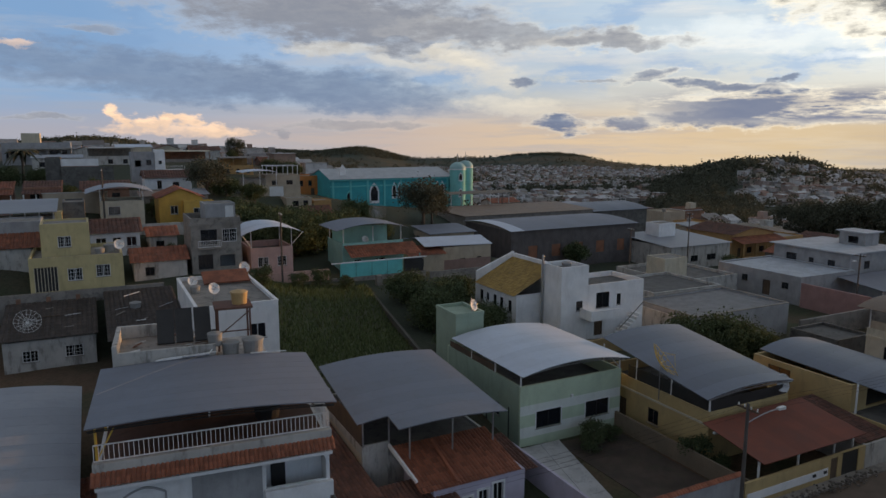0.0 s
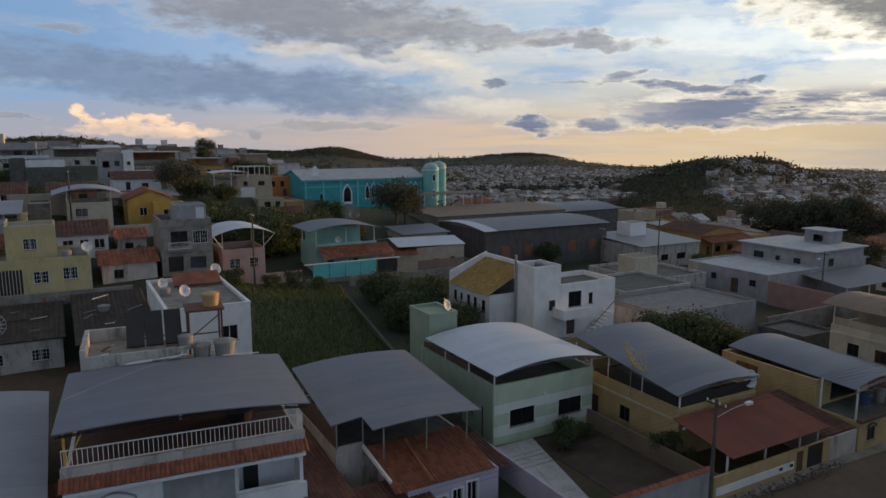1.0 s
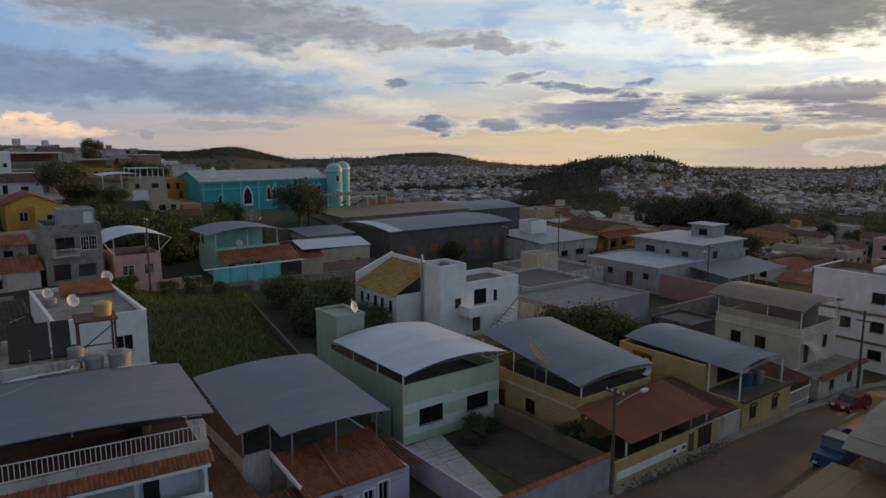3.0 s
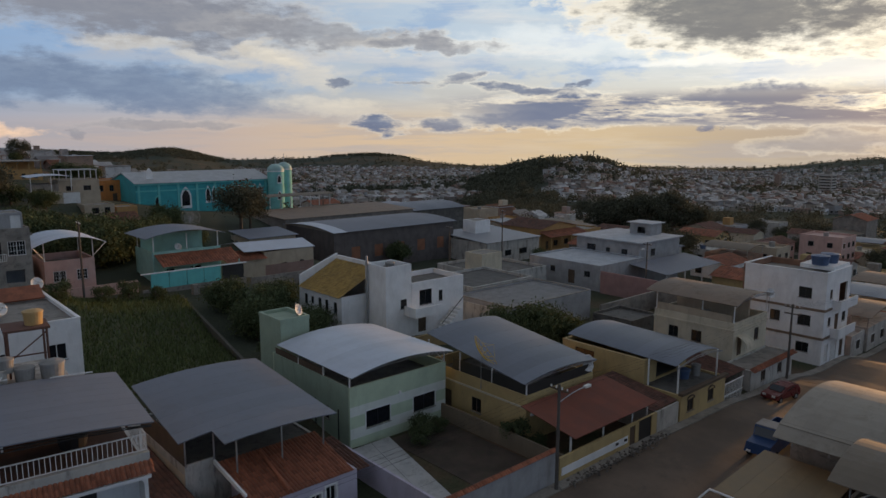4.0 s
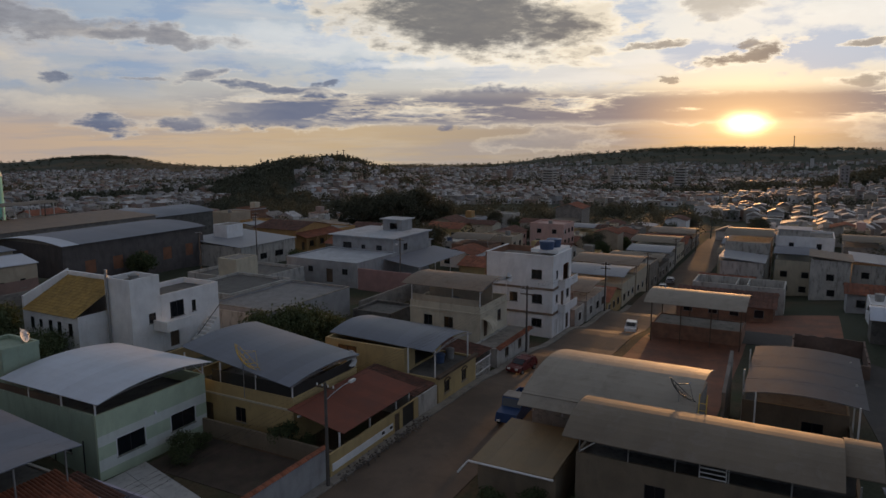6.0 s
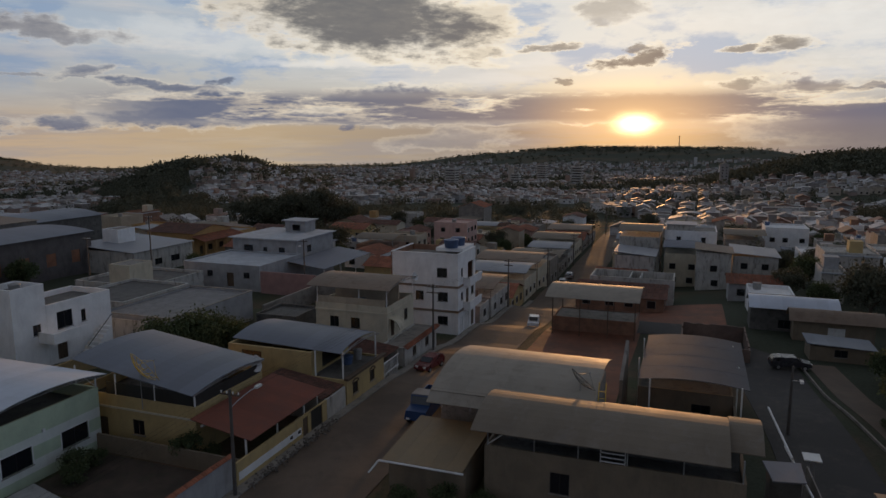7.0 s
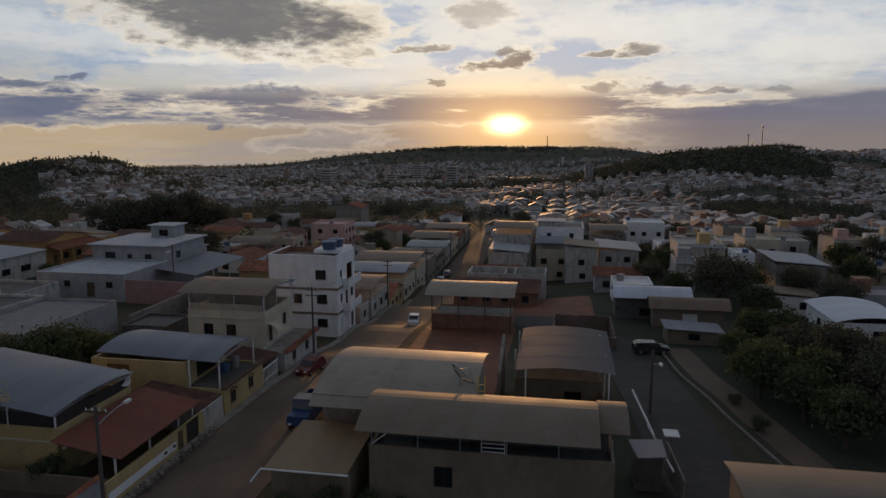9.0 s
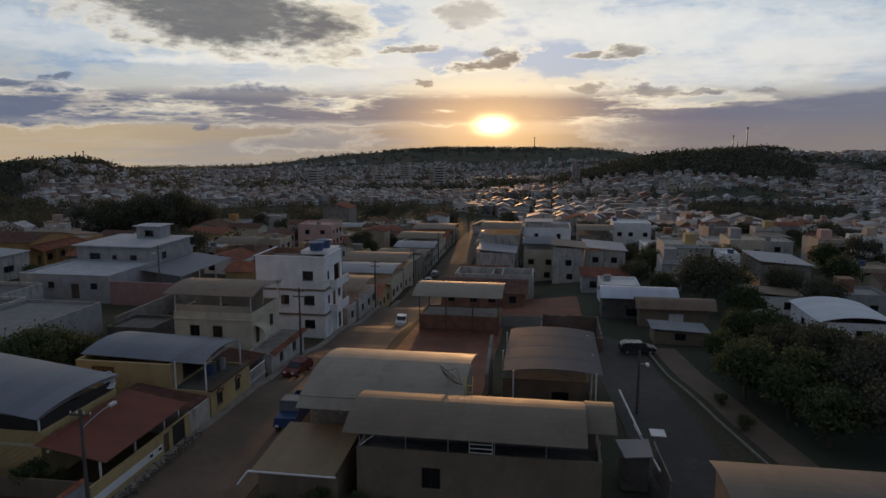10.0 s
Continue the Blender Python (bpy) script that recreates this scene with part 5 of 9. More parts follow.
def house_yellow():
    x0, x1, y0, y1 = 40.4, 49.3, 35.0, 47.5
    t = thing("yellow_terrace_house", (45, 41, 0), "ochre yellow house with roof terrace under a dull arched sheet roof", "house", "houses")
    claim(x0, x1, 29, y1)
    walls(t, x0, x1, y0, y1, -0.4, 4.15, yellow_paint, {"s": [(43.5, 45.5, 0.9, 2.1, "wood")], "w": [(40.2, 41.4, 1.0, 2.3, "wood"), (44, 45, 0.0, 2.1, "door")]}, 0.0)
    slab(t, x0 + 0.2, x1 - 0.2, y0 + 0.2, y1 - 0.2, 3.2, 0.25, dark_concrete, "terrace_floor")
    part("moulding", Mb().box(x0 - 0.08, x0 - 0.003, y0, y1, 3.0, 3.16).box(x0 - 0.08, x1 + 0.08, y0 - 0.08, y0 - 0.003, 3.0, 3.16), cream_paint, t)
    part("dark_screen", Mb().box(x0 + 0.06, x0 + 0.09, y0 + 0.2, 44, 4.152, 5.2).box(x0 + 0.2, x1 - 0.2, y0 + 0.06, y0 + 0.09, 4.152, 5.0), dark_metal, t, "dark mesh screen")
    for x, y in ((x0 + 0.1, y0 + 0.12), (x1 - 0.1, y0 + 0.12), (x0 + 0.1, 39), (x0 + 0.1, 43), (x0 + 0.1, y1 - 0.2), (x1 - 0.1, 41), (x1 - 0.1, y1 - 0.2)):
        post(t, x, y, 4.152, 5.4 + 0.06 * (y - y0), 0.1)
    arch_roof(t, x0 - 0.75, x1 - 0.05, y0 - 0.4, y1 + 0.9, 5.4, 0.42, blue_sheet, "x", panels=9, back=1.0, thick=0.05, skew=1.5)
    truss(t, "x", x0 - 0.2, x1 + 0.2, y0 - 0.1, 5.32, 0.36, mat=steel, depth=0.2)
    part("brace", Mb().bar((x1 - 0.1, y0 + 2.5, 5.3), (x1 - 0.1, y0 + 0.2, 4.3), 0.05, 0.05), white_metal, t)
    # tile strip and red sheet awning over the front yard
    tile_slope(t, x0 - 0.1, x1 - 0.6, y0 - 0.55, y0 - 0.003, 2.9, 3.3, clay_tile, "s", single=True)
    part("gutter", Mb().box(x0 - 0.2, x1 - 0.8, y0 - 0.75, y0 - 0.56, 2.7, 2.85), white_metal, t)
    for k in range(9):
        xa = 38.9 + 1.22 * k
        part("awning_sheet", Mb().solid([(xa, 28.9, 2.95), (xa + 1.23, 28.9, 2.95), (xa + 1.23, 34.3, 3.85), (xa, 34.3, 3.85)], [(xa, 28.9, 3.0), (xa + 1.23, 28.9, 3.0), (xa + 1.23, 34.3, 3.9), (xa, 34.3, 3.9)]), red_sheet, t, "red corrugated awning sheet")
    for x in (39.4, 43.5, 47.5, 49.7):
        post(t, x, 29.7, 0, 2.95, 0.12)
    # front wall with a white stripe, doors and gate
    fw = thing("front_wall", (43, 29.2, 0), "ochre street wall with a white stripe, brown door and gate", "wall", "boundary walls")
    mb = Mb()
    wall_slab(mb, "x", 37.3, 50.2, 29.0, -0.5, 1.95, [(46.2, 47.0, -0.5, 1.75), (47.5, 49.4, -0.5, 1.9)], 0.2, -1)
    part("wall", mb, yellow_paint, fw)
    part("white_stripe", Mb().box(37.5, 45.9, 28.97, 28.998, 0.55, 1.15), white_paint, fw)
    part("door", Mb().box(46.2, 47.0, 29.06, 29.12, -0.4, 1.75), wood_dark, fw)
    part("gate", Mb().box(47.5, 49.4, 29.06, 29.12, -0.4, 1.9), dark_metal, fw)
    for k in range(2):
        part("letter_box", Mb().box(44.2 + k * 1.2, 44.5 + k * 1.2, 28.9, 28.968, 0.8, 1.0), dark_metal, fw)
    dish("satellite_dish", (48.6, 35.1, 4.15), 0.5, (-0.5, -0.8, 0.35), "white satellite dish on the terrace parapet", mast=0.7)
    dish("satellite_dish", (49.2, 35.6, 4.15), 0.55, (-0.2, -0.9, 0.35), "white satellite dish on the terrace parapet", mast=0.9)
    dish("wire_dish", (40.35, 40.2, 3.3), 1.6, (0.75, -0.35, 0.55), "large yellowish wire mesh satellite dish on a pole", yellow_metal, 3.1, True)
    t = thing("red_side_roof", (51.5, 32, 0), "low rust red tile roof over a carport beside a white gate", "roof", "lean-to roofs")
    tile_slope(t, 49.9, 53.9, 29.2, 36, 2.0, 2.9, old_tile, "s", col=0.3)
    part("wall", Mb().box(50.2, 53.7, 29.0, 29.2, -0.5, 1.95), old_white, t)
    part("wall", Mb().box(50.2, 50.4, 29.2, 36, -0.5, 2.0), old_white, t)
    part("wall", Mb().box(50.2, 53.7, 35.8, 36.0, -0.5, 2.85), old_white, t)


def house_y2():
    x0, x1, y0, y1 = 54.0, 62.2, 29.0, 42.5
    zg = -0.3
    t = thing("arched_window_house", (58, 35, zg), "yellow house with arched wooden windows and half-covered roof terrace", "house", "houses")
    claim(x0, x1, y0, y1)
    hs = {"s": [(55.2, 56.3, 0.9, 2.05, "arch"), (58.9, 60.0, 0.9, 2.05, "arch")]}
    walls(t, x0, x1, y0, 36, zg - 0.6, zg + 2.7, yellow_paint, hs, zg)
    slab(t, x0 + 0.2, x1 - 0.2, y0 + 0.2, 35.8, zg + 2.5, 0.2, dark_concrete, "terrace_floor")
    walls(t, x0 + 0.4, x1 - 0.2, 33.0, y1, zg + 2.52, zg + 4.9, yellow_paint, {"w": [(38.6, 40.9, 3.0, 4.4, "dark")], "s": [(56.5, 60.5, 2.7, 4.5, "open")]}, zg)
    walls(t, x0 + 0.4, x1 - 0.2, 36.003, y1, zg - 0.6, zg + 2.5, yellow_paint, {}, zg)
    part("eave", Mb().box(x0 - 0.15, x1 + 0.15, y0 - 0.25, y0 + 0.2, zg + 2.702, zg + 2.95), wood_dark, t)
    for h in hs["s"]:
        mb = Mb()
        for k in range(8):
            a, b = math.pi * k / 8, math.pi * (k + 1) / 8
            c = (h[0] + h[1]) / 2
            mb.bar((c - 0.62 * math.cos(a), y0 - 0.03, zg + 2.0 + 0.35 * math.sin(a)), (c - 0.62 * math.cos(b), y0 - 0.03, zg + 2.0 + 0.35 * math.sin(b)), 0.1, 0.12)
        part("window_arch", mb, wood_dark, t)
    for x, y in ((x0 + 0.8, y0 + 0.8), (x1 - 0.3, y0 + 0.8), (x0 + 0.5, 32.6)):
        post(t, x, y, zg + 2.5, 4.85, 0.12)
    arch_roof(t, x0 + 0.6, x1 + 0.3, y0 + 0.9, y1 + 0.4, 4.75, 0.55, blue_sheet, "x", panels=8, thick=0.05, skew=1.1)
    truss(t, "x", x0 + 0.4, x1 + 0.5, y0 + 0.7, 4.7, 0.5, mat=steel, depth=0.2)
    water_tank((60.6, 31.2, zg + 2.5), 0.45, 1.0, tank_grey, "small pale water barrel on a roof terrace")
    water_tank((59.0, 31.6, zg + 2.5), 0.6, 0.8, tank_blue, "dark blue water tank under a terrace roof")
    g = thing("metal_gate", (64, 29.1, -0.6), "white barred metal gate in a low wall", "gate", "gates")
    for k in range(12):
        part("bar", Mb().box(62.5 + 0.31 * k, 62.56 + 0.31 * k, 29.08, 29.14, -1.0, 1.3), white_metal, g)
    part("gate_frame", Mb().box(62.35, 66.3, 29.06, 29.16, 1.3, 1.4).box(62.35, 66.3, 29.06, 29.16, 0.1, 0.18), white_metal, g)
    tr = thing("red_side_roof", (65, 33, -0.6), "low rust red tile roof over a carport", "roof", "lean-to roofs")
    tile_slope(tr, 62.4, 67.9, 29.6, 36.5, 1.5, 2.3, old_tile, "s", col=0.3)
    part("wall", Mb().box(62.6, 67.8, 36.3, 36.5, -1, 2.25), old_white, tr)
    for x in (62.8, 67.5):
        post(tr, x, 29.8, -1.2, 1.5, 0.15, old_white)


def house_t3():
    t = thing("arched_roof_house", (74, 36, -1.2), "pale two-storey house with open top terrace under an arched sheet roof", "house", "houses")
    x0, x1, y0, y1, zg = 70.4, 78.4, 32.3, 41.8, -1.2
    claim(67.5, 79, 29, y1)
    walls(t, 68.2, 78.4, 29.2, 32.28, zg - 0.8, 1.35, old_white, {"s": [(70.6, 71.7, 0.9, 2.0, "wood"), (74.6, 75.7, 0.9, 2.0, "wood"), (77.0, 77.9, 0.2, 2.1, "door")]}, zg)
    slab(t, 68.4, 78.2, 29.4, 32.1, 1.2, 0.15, concrete)
    tile_slope(t, 68.0, 78.6, 28.7, 29.3, 1.25, 1.55, clay_tile, "s")
    walls(t, x0, x1, y0, y1, zg - 0.8, 5.3, {"s": cream_paint, "w": cream_paint}, {"w": [(35.9, 37.1, 3.6, 4.9, "dark"), (38.7, 39.9, 3.6, 4.9, "dark")], "s": [(75.4, 76.5, 3.7, 5.1, "dark"), (71.4, 72.4, 2.7, 4.8, "door")]}, zg)
    slab(t, x0 + 0.2, x1 - 0.2, y0 + 0.2, y1 - 0.2, 4.5, 0.2, concrete, "terrace_floor")
    part("moulding", Mb().box(x0 - 0.12, x0 - 0.003, y0 - 0.12, y1, 4.35, 4.55).box(x0, x1, y0 - 0.12, y0 - 0.003, 4.35, 4.55), cream_paint, t)
    part("terrace_screen", Mb().box(x0 + 0.04, x0 + 0.1, y0 + 0.3, y1 - 0.3, 5.302, 6.1), beige_paint, t, "faded screen panel along the terrace")
    part("inner_wall", Mb().box(x0 + 4.2, x0 + 4.4, y0 + 0.4, y1 - 0.4, 4.5, 7.2), beige_paint, t)
    mb = Mb()
    for k in range(6):
        a, b = math.pi / 2 * k / 6, math.pi / 2 * (k + 1) / 6
        ring = lambda r: [(71.0, y0 - r * math.sin(a), 2.5 + r * math.cos(a)), (72.9, y0 - r * math.sin(a), 2.5 + r * math.cos(a)), (72.9, y0 - r * math.sin(b), 2.5 + r * math.cos(b)), (71.0, y0 - r * math.sin(b), 2.5 + r * math.cos(b))]
        mb.solid(ring(1.25), ring(1.31))
    part("door_canopy", mb, cream_paint, t, "pale curved door canopy")
    for x, y in ((x0 + 0.1, y0 + 0.1), (x1 - 0.1, y0 + 0.1), (x0 + 0.1, 36.0), (x0 + 0.1, y1 - 0.2), (x1 - 0.1, y1 - 0.2)):
        post(t, x, y, 5.302, 7.45, 0.1)
    arch_roof(t, x0 - 0.6, x1 + 0.2, y0 - 0.5, y1 + 0.9, 7.4, 0.7, rust_sheet, "x", panels=8, thick=0.05)
    truss(t, "x", x0 - 0.5, x1 + 0.1, y0 - 0.3, 7.32, 0.65, mat=steel, depth=0.2)
    dish("satellite_dish", (78.2, 32.1, 5.3), 0.6, (-0.2, -0.9, 0.35), "white satellite dish on a terrace corner", mast=2.2)
    water_tank((73, 37, 4.5), 0.6, 0.9, tank_grey, "pale water tank under a terrace roof")


def house_w3():
    x0, x1, y0, y1, zg = 86.7, 94.6, 29.1, 39.1, -2.3
    t = thing("three_storey_block", (90, 34, zg), "white three-storey block with balconies and a blue roof tank", "apartment house", "houses")
    claim(x0, x1, y0, y1)
    hs = {"w": [(30.6, 32.1, 1.4, 2.6, "dark"), (30.6, 32.1, 4.7, 6.0, "dark"), (30.7, 32.2, 8.1, 9.4, "dark"), (34.2, 35.4, 4.7, 6.0, "dark")], "s": [(88.0, 88.9, 4.7, 5.8, "dark"), (90.2, 91.4, 3.7, 5.9, "door"), (92.6, 93.8, 4.6, 5.8, "dark"), (88.0, 88.8, 8.1, 9.2, "dark"), (91, 93.6, 7.2, 9.6, "open"), (87.7, 88.8, 0.2, 2.4, "gate"), (89.6, 91.6, 0.0, 2.5, "gate"), (92.6, 93.8, 0, 2.2, "door")]}
    walls(t, x0, x1, y0, y1, zg - 1.8, 9.0, {"s": white_paint, "w": white_paint, "e": brick_wall, "n": brick_wall}, hs, zg)
    for z in (1.15, 4.6, 8.2):
        slab(t, x0 + 0.2, x1 - 0.2, y0 + 0.2, y1 - 0.2, z, 0.25, concrete, "floor_slab")
    for z in (1.1, 4.55):
        part("balcony", Mb().box(88.9, x1, y0 - 1.0, y0 - 0.003, z - 0.2, z).box(88.9, x1, y0 - 1.0, y0 - 0.85, z, z + 0.95).box(88.9, 89.05, y0 - 0.85, y0 - 0.003, z, z + 0.95), white_paint, t, "white parapet balcony")
        part("string_course", Mb().box(x0 - 0.09, x0 - 0.003, y0 - 0.09, y1, z - 0.2, z + 0.1).box(x0, 88.88, y0 - 0.09, y0 - 0.003, z - 0.2, z + 0.1), rust_sheet, t, "brown painted band")
    part("coping", Mb().box(x0 - 0.08, x0 + 0.25, y0 - 0.08, y1, 9.002, 9.12).box(x0 + 0.25, x1, y0 - 0.08, y0 + 0.25, 9.002, 9.12).box(x0 + 0.25, x1, y1 - 0.25, y1, 9.002, 9.12), white_paint, t)
    part("roof_step", Mb().box(x0 + 2.6, x1, y0 + 0.26, y0 + 4.2, 9.002, 9.5), white_paint, t)
    water_tank((89.9, 31.2, 9.5), 1.05, 1.05, tank_blue, "large blue water tank on the flat roof")
    water_tank((92.4, 31.0, 9.5), 1.05, 1.05, tank_blue, "large blue water tank on the flat roof")



house_a()
house_zero()
passage()
house_b()
house_green()
green_yard()
house_yellow()
house_y2()
house_t3()
house_w3()


# ---- the other side of the street ----
def sheds():
    t = thing("arched_shed", (53, 11.5, 0), "long shed with a pale arched metal roof and block walls", "shed", "sheds")
    claim(47, 59.5, 5, 18.3)
    walls(t, 48.6, 58.6, 5.8, 17.6, -0.4, 4.6, concrete, {"w": [(7.2, 8.4, 1.5, 3.0, "dark"), (13, 14, 0, 2.2, "door")]}, 0.0)
    slab(t, 48.8, 58.4, 6.0, 17.4, 3.6, 0.2, dark_concrete)
    arch_roof(t, 47.0, 59.2, 5.3, 17.9, 5.45, 1.15, cream_sheet, "x", panels=9, thick=0.05)
    part("roof_flap", Mb().solid([(46.1, 12.4, 4.75), (47.3, 12.4, 5.5), (47.3, 17.9, 5.5), (46.1, 17.9, 4.75)], [(46.1, 12.4, 4.8), (47.3, 12.4, 5.57), (47.3, 17.9, 5.57), (46.1, 17.9, 4.8)]), cream_sheet, t)
    for y in (6.0, 9.0, 12.0, 15.0, 17.4):
        post(t, 48.2, y, 3.6, 5.35, 0.1, steel)
    dish("wire_dish", (49.0, 6.6, 4.4), 1.2, (0.35, -0.6, 0.7), "large dark mesh satellite dish beside a shed roof", dark_metal, 2.3, True)
    t = thing("arched_shed", (44, 4, 0), "broad shed house with an arched metal roof over an open terrace", "shed", "sheds")
    claim(40.5, 48, -5.5, 12.6)
    walls(t, 41.4, 47.3, -4.6, 11.8, -0.4, 4.3, {"s": shed_wall, "w": shed_wall}, {"w": [(6.0, 7.3, 1.6, 3.1, "dark")]}, 0.0)
    slab(t, 41.6, 47.1, -4.4, 11.6, 3.9, 0.2, dark_concrete, "terrace_floor")
    part("inner_wall", Mb().box(43.8, 44.0, -4.3, 11.0, 3.9, 5.6), dark_concrete, t)
    for y in (-4.4, -1, 2.4, 5.5, 8.4, 11.6):
        post(t, 41.5, y, 4.302, 5.75, 0.09, steel)
    part("brace", Mb().bar((41.5, 11.6, 4.35), (41.5, 9.9, 5.7), 0.07, 0.07), white_metal, t)
    mb = Mb()
    for k in range(4):
        mb.box(41.44, 41.5, 2.5, 4.1, 4.35 + 0.3 * k, 4.42 + 0.3 * k)
    part("terrace_rail", mb.box(41.44, 41.5, 2.5, 2.56, 4.303, 5.3).box(41.44, 41.5, 4.04, 4.1, 4.303, 5.3), white_metal, t)
    arch_roof(t, 40.4, 48.2, -3.6, 12.5, 5.7, 1.0, pale_sheet, "x", panels=10, thick=0.05)
    arch_roof(t, 42.6, 48.2, -5.6, -3.61, 5.75, 0.85, pale_sheet, "x", panels=2, thick=0.05)
    # outhouse with a low tan roof by the street
    t = thing("tan_roof_outhouse", (42.5, 16, 0), "low outhouse with a tan sheet roof edged by a white gutter", "outhouse", "sheds")
    walls(t, 40.6, 46.6, 12.9, 18.6, -0.4, 2.7, shed_wall)
    slab(t, 40.8, 46.4, 13.1, 18.4, 2.6, 0.15, concrete)
    for k in range(5):
        ya = 12.9 + 1.18 * k
        part("roof_sheet", Mb().solid([(39.9, ya, 2.75), (47.2, ya, 3.1), (47.2, ya + 1.17, 3.1), (39.9, ya + 1.17, 2.75)], [(39.9, ya, 2.8), (47.2, ya, 3.15), (47.2, ya + 1.17, 3.15), (39.9, ya + 1.17, 2.8)]), tan_sheet, t)
    part("gutter", Mb().tube((39.8, 12.8, 2.72), (39.8, 19.0, 2.72), 0.08, n=8), white_metal, t)
    part("downpipe", Mb().tube((39.8, 19.0, 2.72), (39.4, 19.6, 1.9), 0.07, n=8), white_metal, t)
    # tall thin wall behind the shed
    t = thing("gable_wall", (62, 4.0, 0), "tall narrow concrete gable wall end", "wall", "boundary walls")
    part("wall", Mb().solid([(60.5, 4.8, -0.4), (66, 4.8, -0.8), (66, 4.8, 5.4), (60.5, 4.8, 3.2)], [(60.5, 4.5, -0.4), (66, 4.5, -0.8), (66, 4.5, 5.4), (60.5, 4.5, 3.2)]), concrete, t)
    t = thing("open_shed", (63, -1, -0.4), "open sided carport under a dull grey arched roof", "shed", "sheds")
    claim(56.5, 71, -6, 4)
    walls(t, 61.0, 69.5, -4.8, 3.2, -1.2, 2.7, shed_wall, {"w": [(-3, -1.4, 0.9, 2.1, "dark")]}, -0.5)
    slab(t, 61.2, 69.3, -4.6, 3.0, 2.6, 0.2, dark_concrete)
    part("yard_wall", Mb().box(57.0, 57.2, -5.0, 2.6, -0.8, 1.9).box(57.2, 61.0, -5.0, -4.8, -0.8, 1.9), shed_wall, t)
    for x, y in ((57.4, 2.0), (57.4, -5.2), (63, 3.3), (69.5, 3.3), (69.5, -5), (63, -5.2)):
        post(t, x, y, -0.9, 4.75, 0.12)
    arch_roof(t, 57.6, 71.6, -5.8, 3.0, 4.55, 0.4, slate_sheet, "y", panels=4, thick=0.05)
    # lit shed beyond the earth yard
    t = thing("arched_shed", (92, 11.5, -2.4), "open shed with a shining arched metal roof", "shed", "sheds")
    claim(91.5, 103, 5, 18.5)
    walls(t, 95.5, 101.5, 6.0, 17.6, -4.6, -0.6, brick_wall, {}, -2.4)
    slab(t, 95.7, 101.3, 6.2, 17.4, -0.75, 0.15, concrete)
    for y in (6, 9.6, 13.4, 17.2):
        post(t, 93.0, y, -3.3, 3.0, 0.12, wood_dark)
        post(t, 101.0, y, -0.6, 3.0, 0.12, wood_dark)
    arch_roof(t, 92.4, 102.2, 5.4, 18.2, 2.9, 0.95, cream_sheet, "x", panels=8, thick=0.05)
    t = thing("arched_shed", (100, -14, -2.4), "shed with a white arched metal roof", "shed", "sheds")
    claim(99, 110, -20.5, -7.5)
    walls(t, 102.2, 106.6, -19.2, -8.9, -4.6, 1.2, dark_concrete, {"w": [(-14, -12.5, 1.0, 2.2, "dark")]}, -2.4)
    slab(t, 102.4, 106.4, -19, -9.1, 1.1, 0.15, concrete)
    arch_roof(t, 101.4, 107.2, -20, -8.6, 1.5, 1.25, white_sheet, "x", panels=8, thick=0.05)
    t = thing("arched_shed", (92.5, -17, -2), "shed with a brownish grey arched metal roof", "shed", "sheds")
    claim(96.5, 101, -24.5, -13)
    walls(t, 98.2, 100.7, -23.4, -13.9, -4.4, 0.8, shed_wall, {"w": [(-20, -18, 0, 2.3, "gate")]}, -2.1)
    slab(t, 98.4, 100.5, -23.2, -14.1, 0.7, 0.15, concrete)
    arch_roof(t, 97.5, 101.3, -24.4, -13.3, 1.0, 1.3, rust_sheet, "x", panels=8, thick=0.05)
    house("low_house", "low house with a flat blue-grey sheet roof", 88.5, 92.6, -21.2, -14.6, 1.9, shed_wall, {"w": [(-18.6, -17.2, 0.7, 1.6, "dark")]}, roof="shed", roof_mat=blue_sheet, rise=0.3)
    house("blue_trim_house", "white two-storey house with dark trim and a pale arched roof", 96, 108, -47, -37.5, 4.2, white_paint, {"w": [(-40.5, -39, 2.2, 3.2, "dark"), (-44, -42, 2.2, 3.2, "dark")], "n": [(98, 99.5, 2.0, 3.1, "dark"), (102, 103.5, 2.0, 3.1, "dark")]}, roof="arch_y", roof_mat=white_sheet, rise=0.8)
    house("corner_shed", "low shed with a plain grey sheet roof", 34.5, 41.7, -24, -11.7, 4.6, shed_wall, {}, zg=0, roof="arch_x", roof_mat=pale_sheet, rise=0.4, category="shed", group="sheds")


cream_sheet = surface("cream_sheet", (0.31, 0.275, 0.225), rough=0.7, gloss=0.2, stain=(0.2, 0.17, 0.135), stain_amount=0.5, vary=0.1, scale=0.3, bump=0.04, per_piece=0.05)
slate_sheet = surface("slate_sheet", (0.115, 0.115, 0.122), rough=0.75, gloss=0.1, stain=(0.08, 0.075, 0.075), stain_amount=0.5, vary=0.12, scale=0.3, bump=0.04, per_piece=0.04)
tan_sheet = surface("tan_sheet", (0.22, 0.15, 0.075), rough=0.6, stain=(0.18, 0.12, 0.06), stain_amount=0.5, vary=0.12, scale=0.4, per_piece=0.1)
sheds()


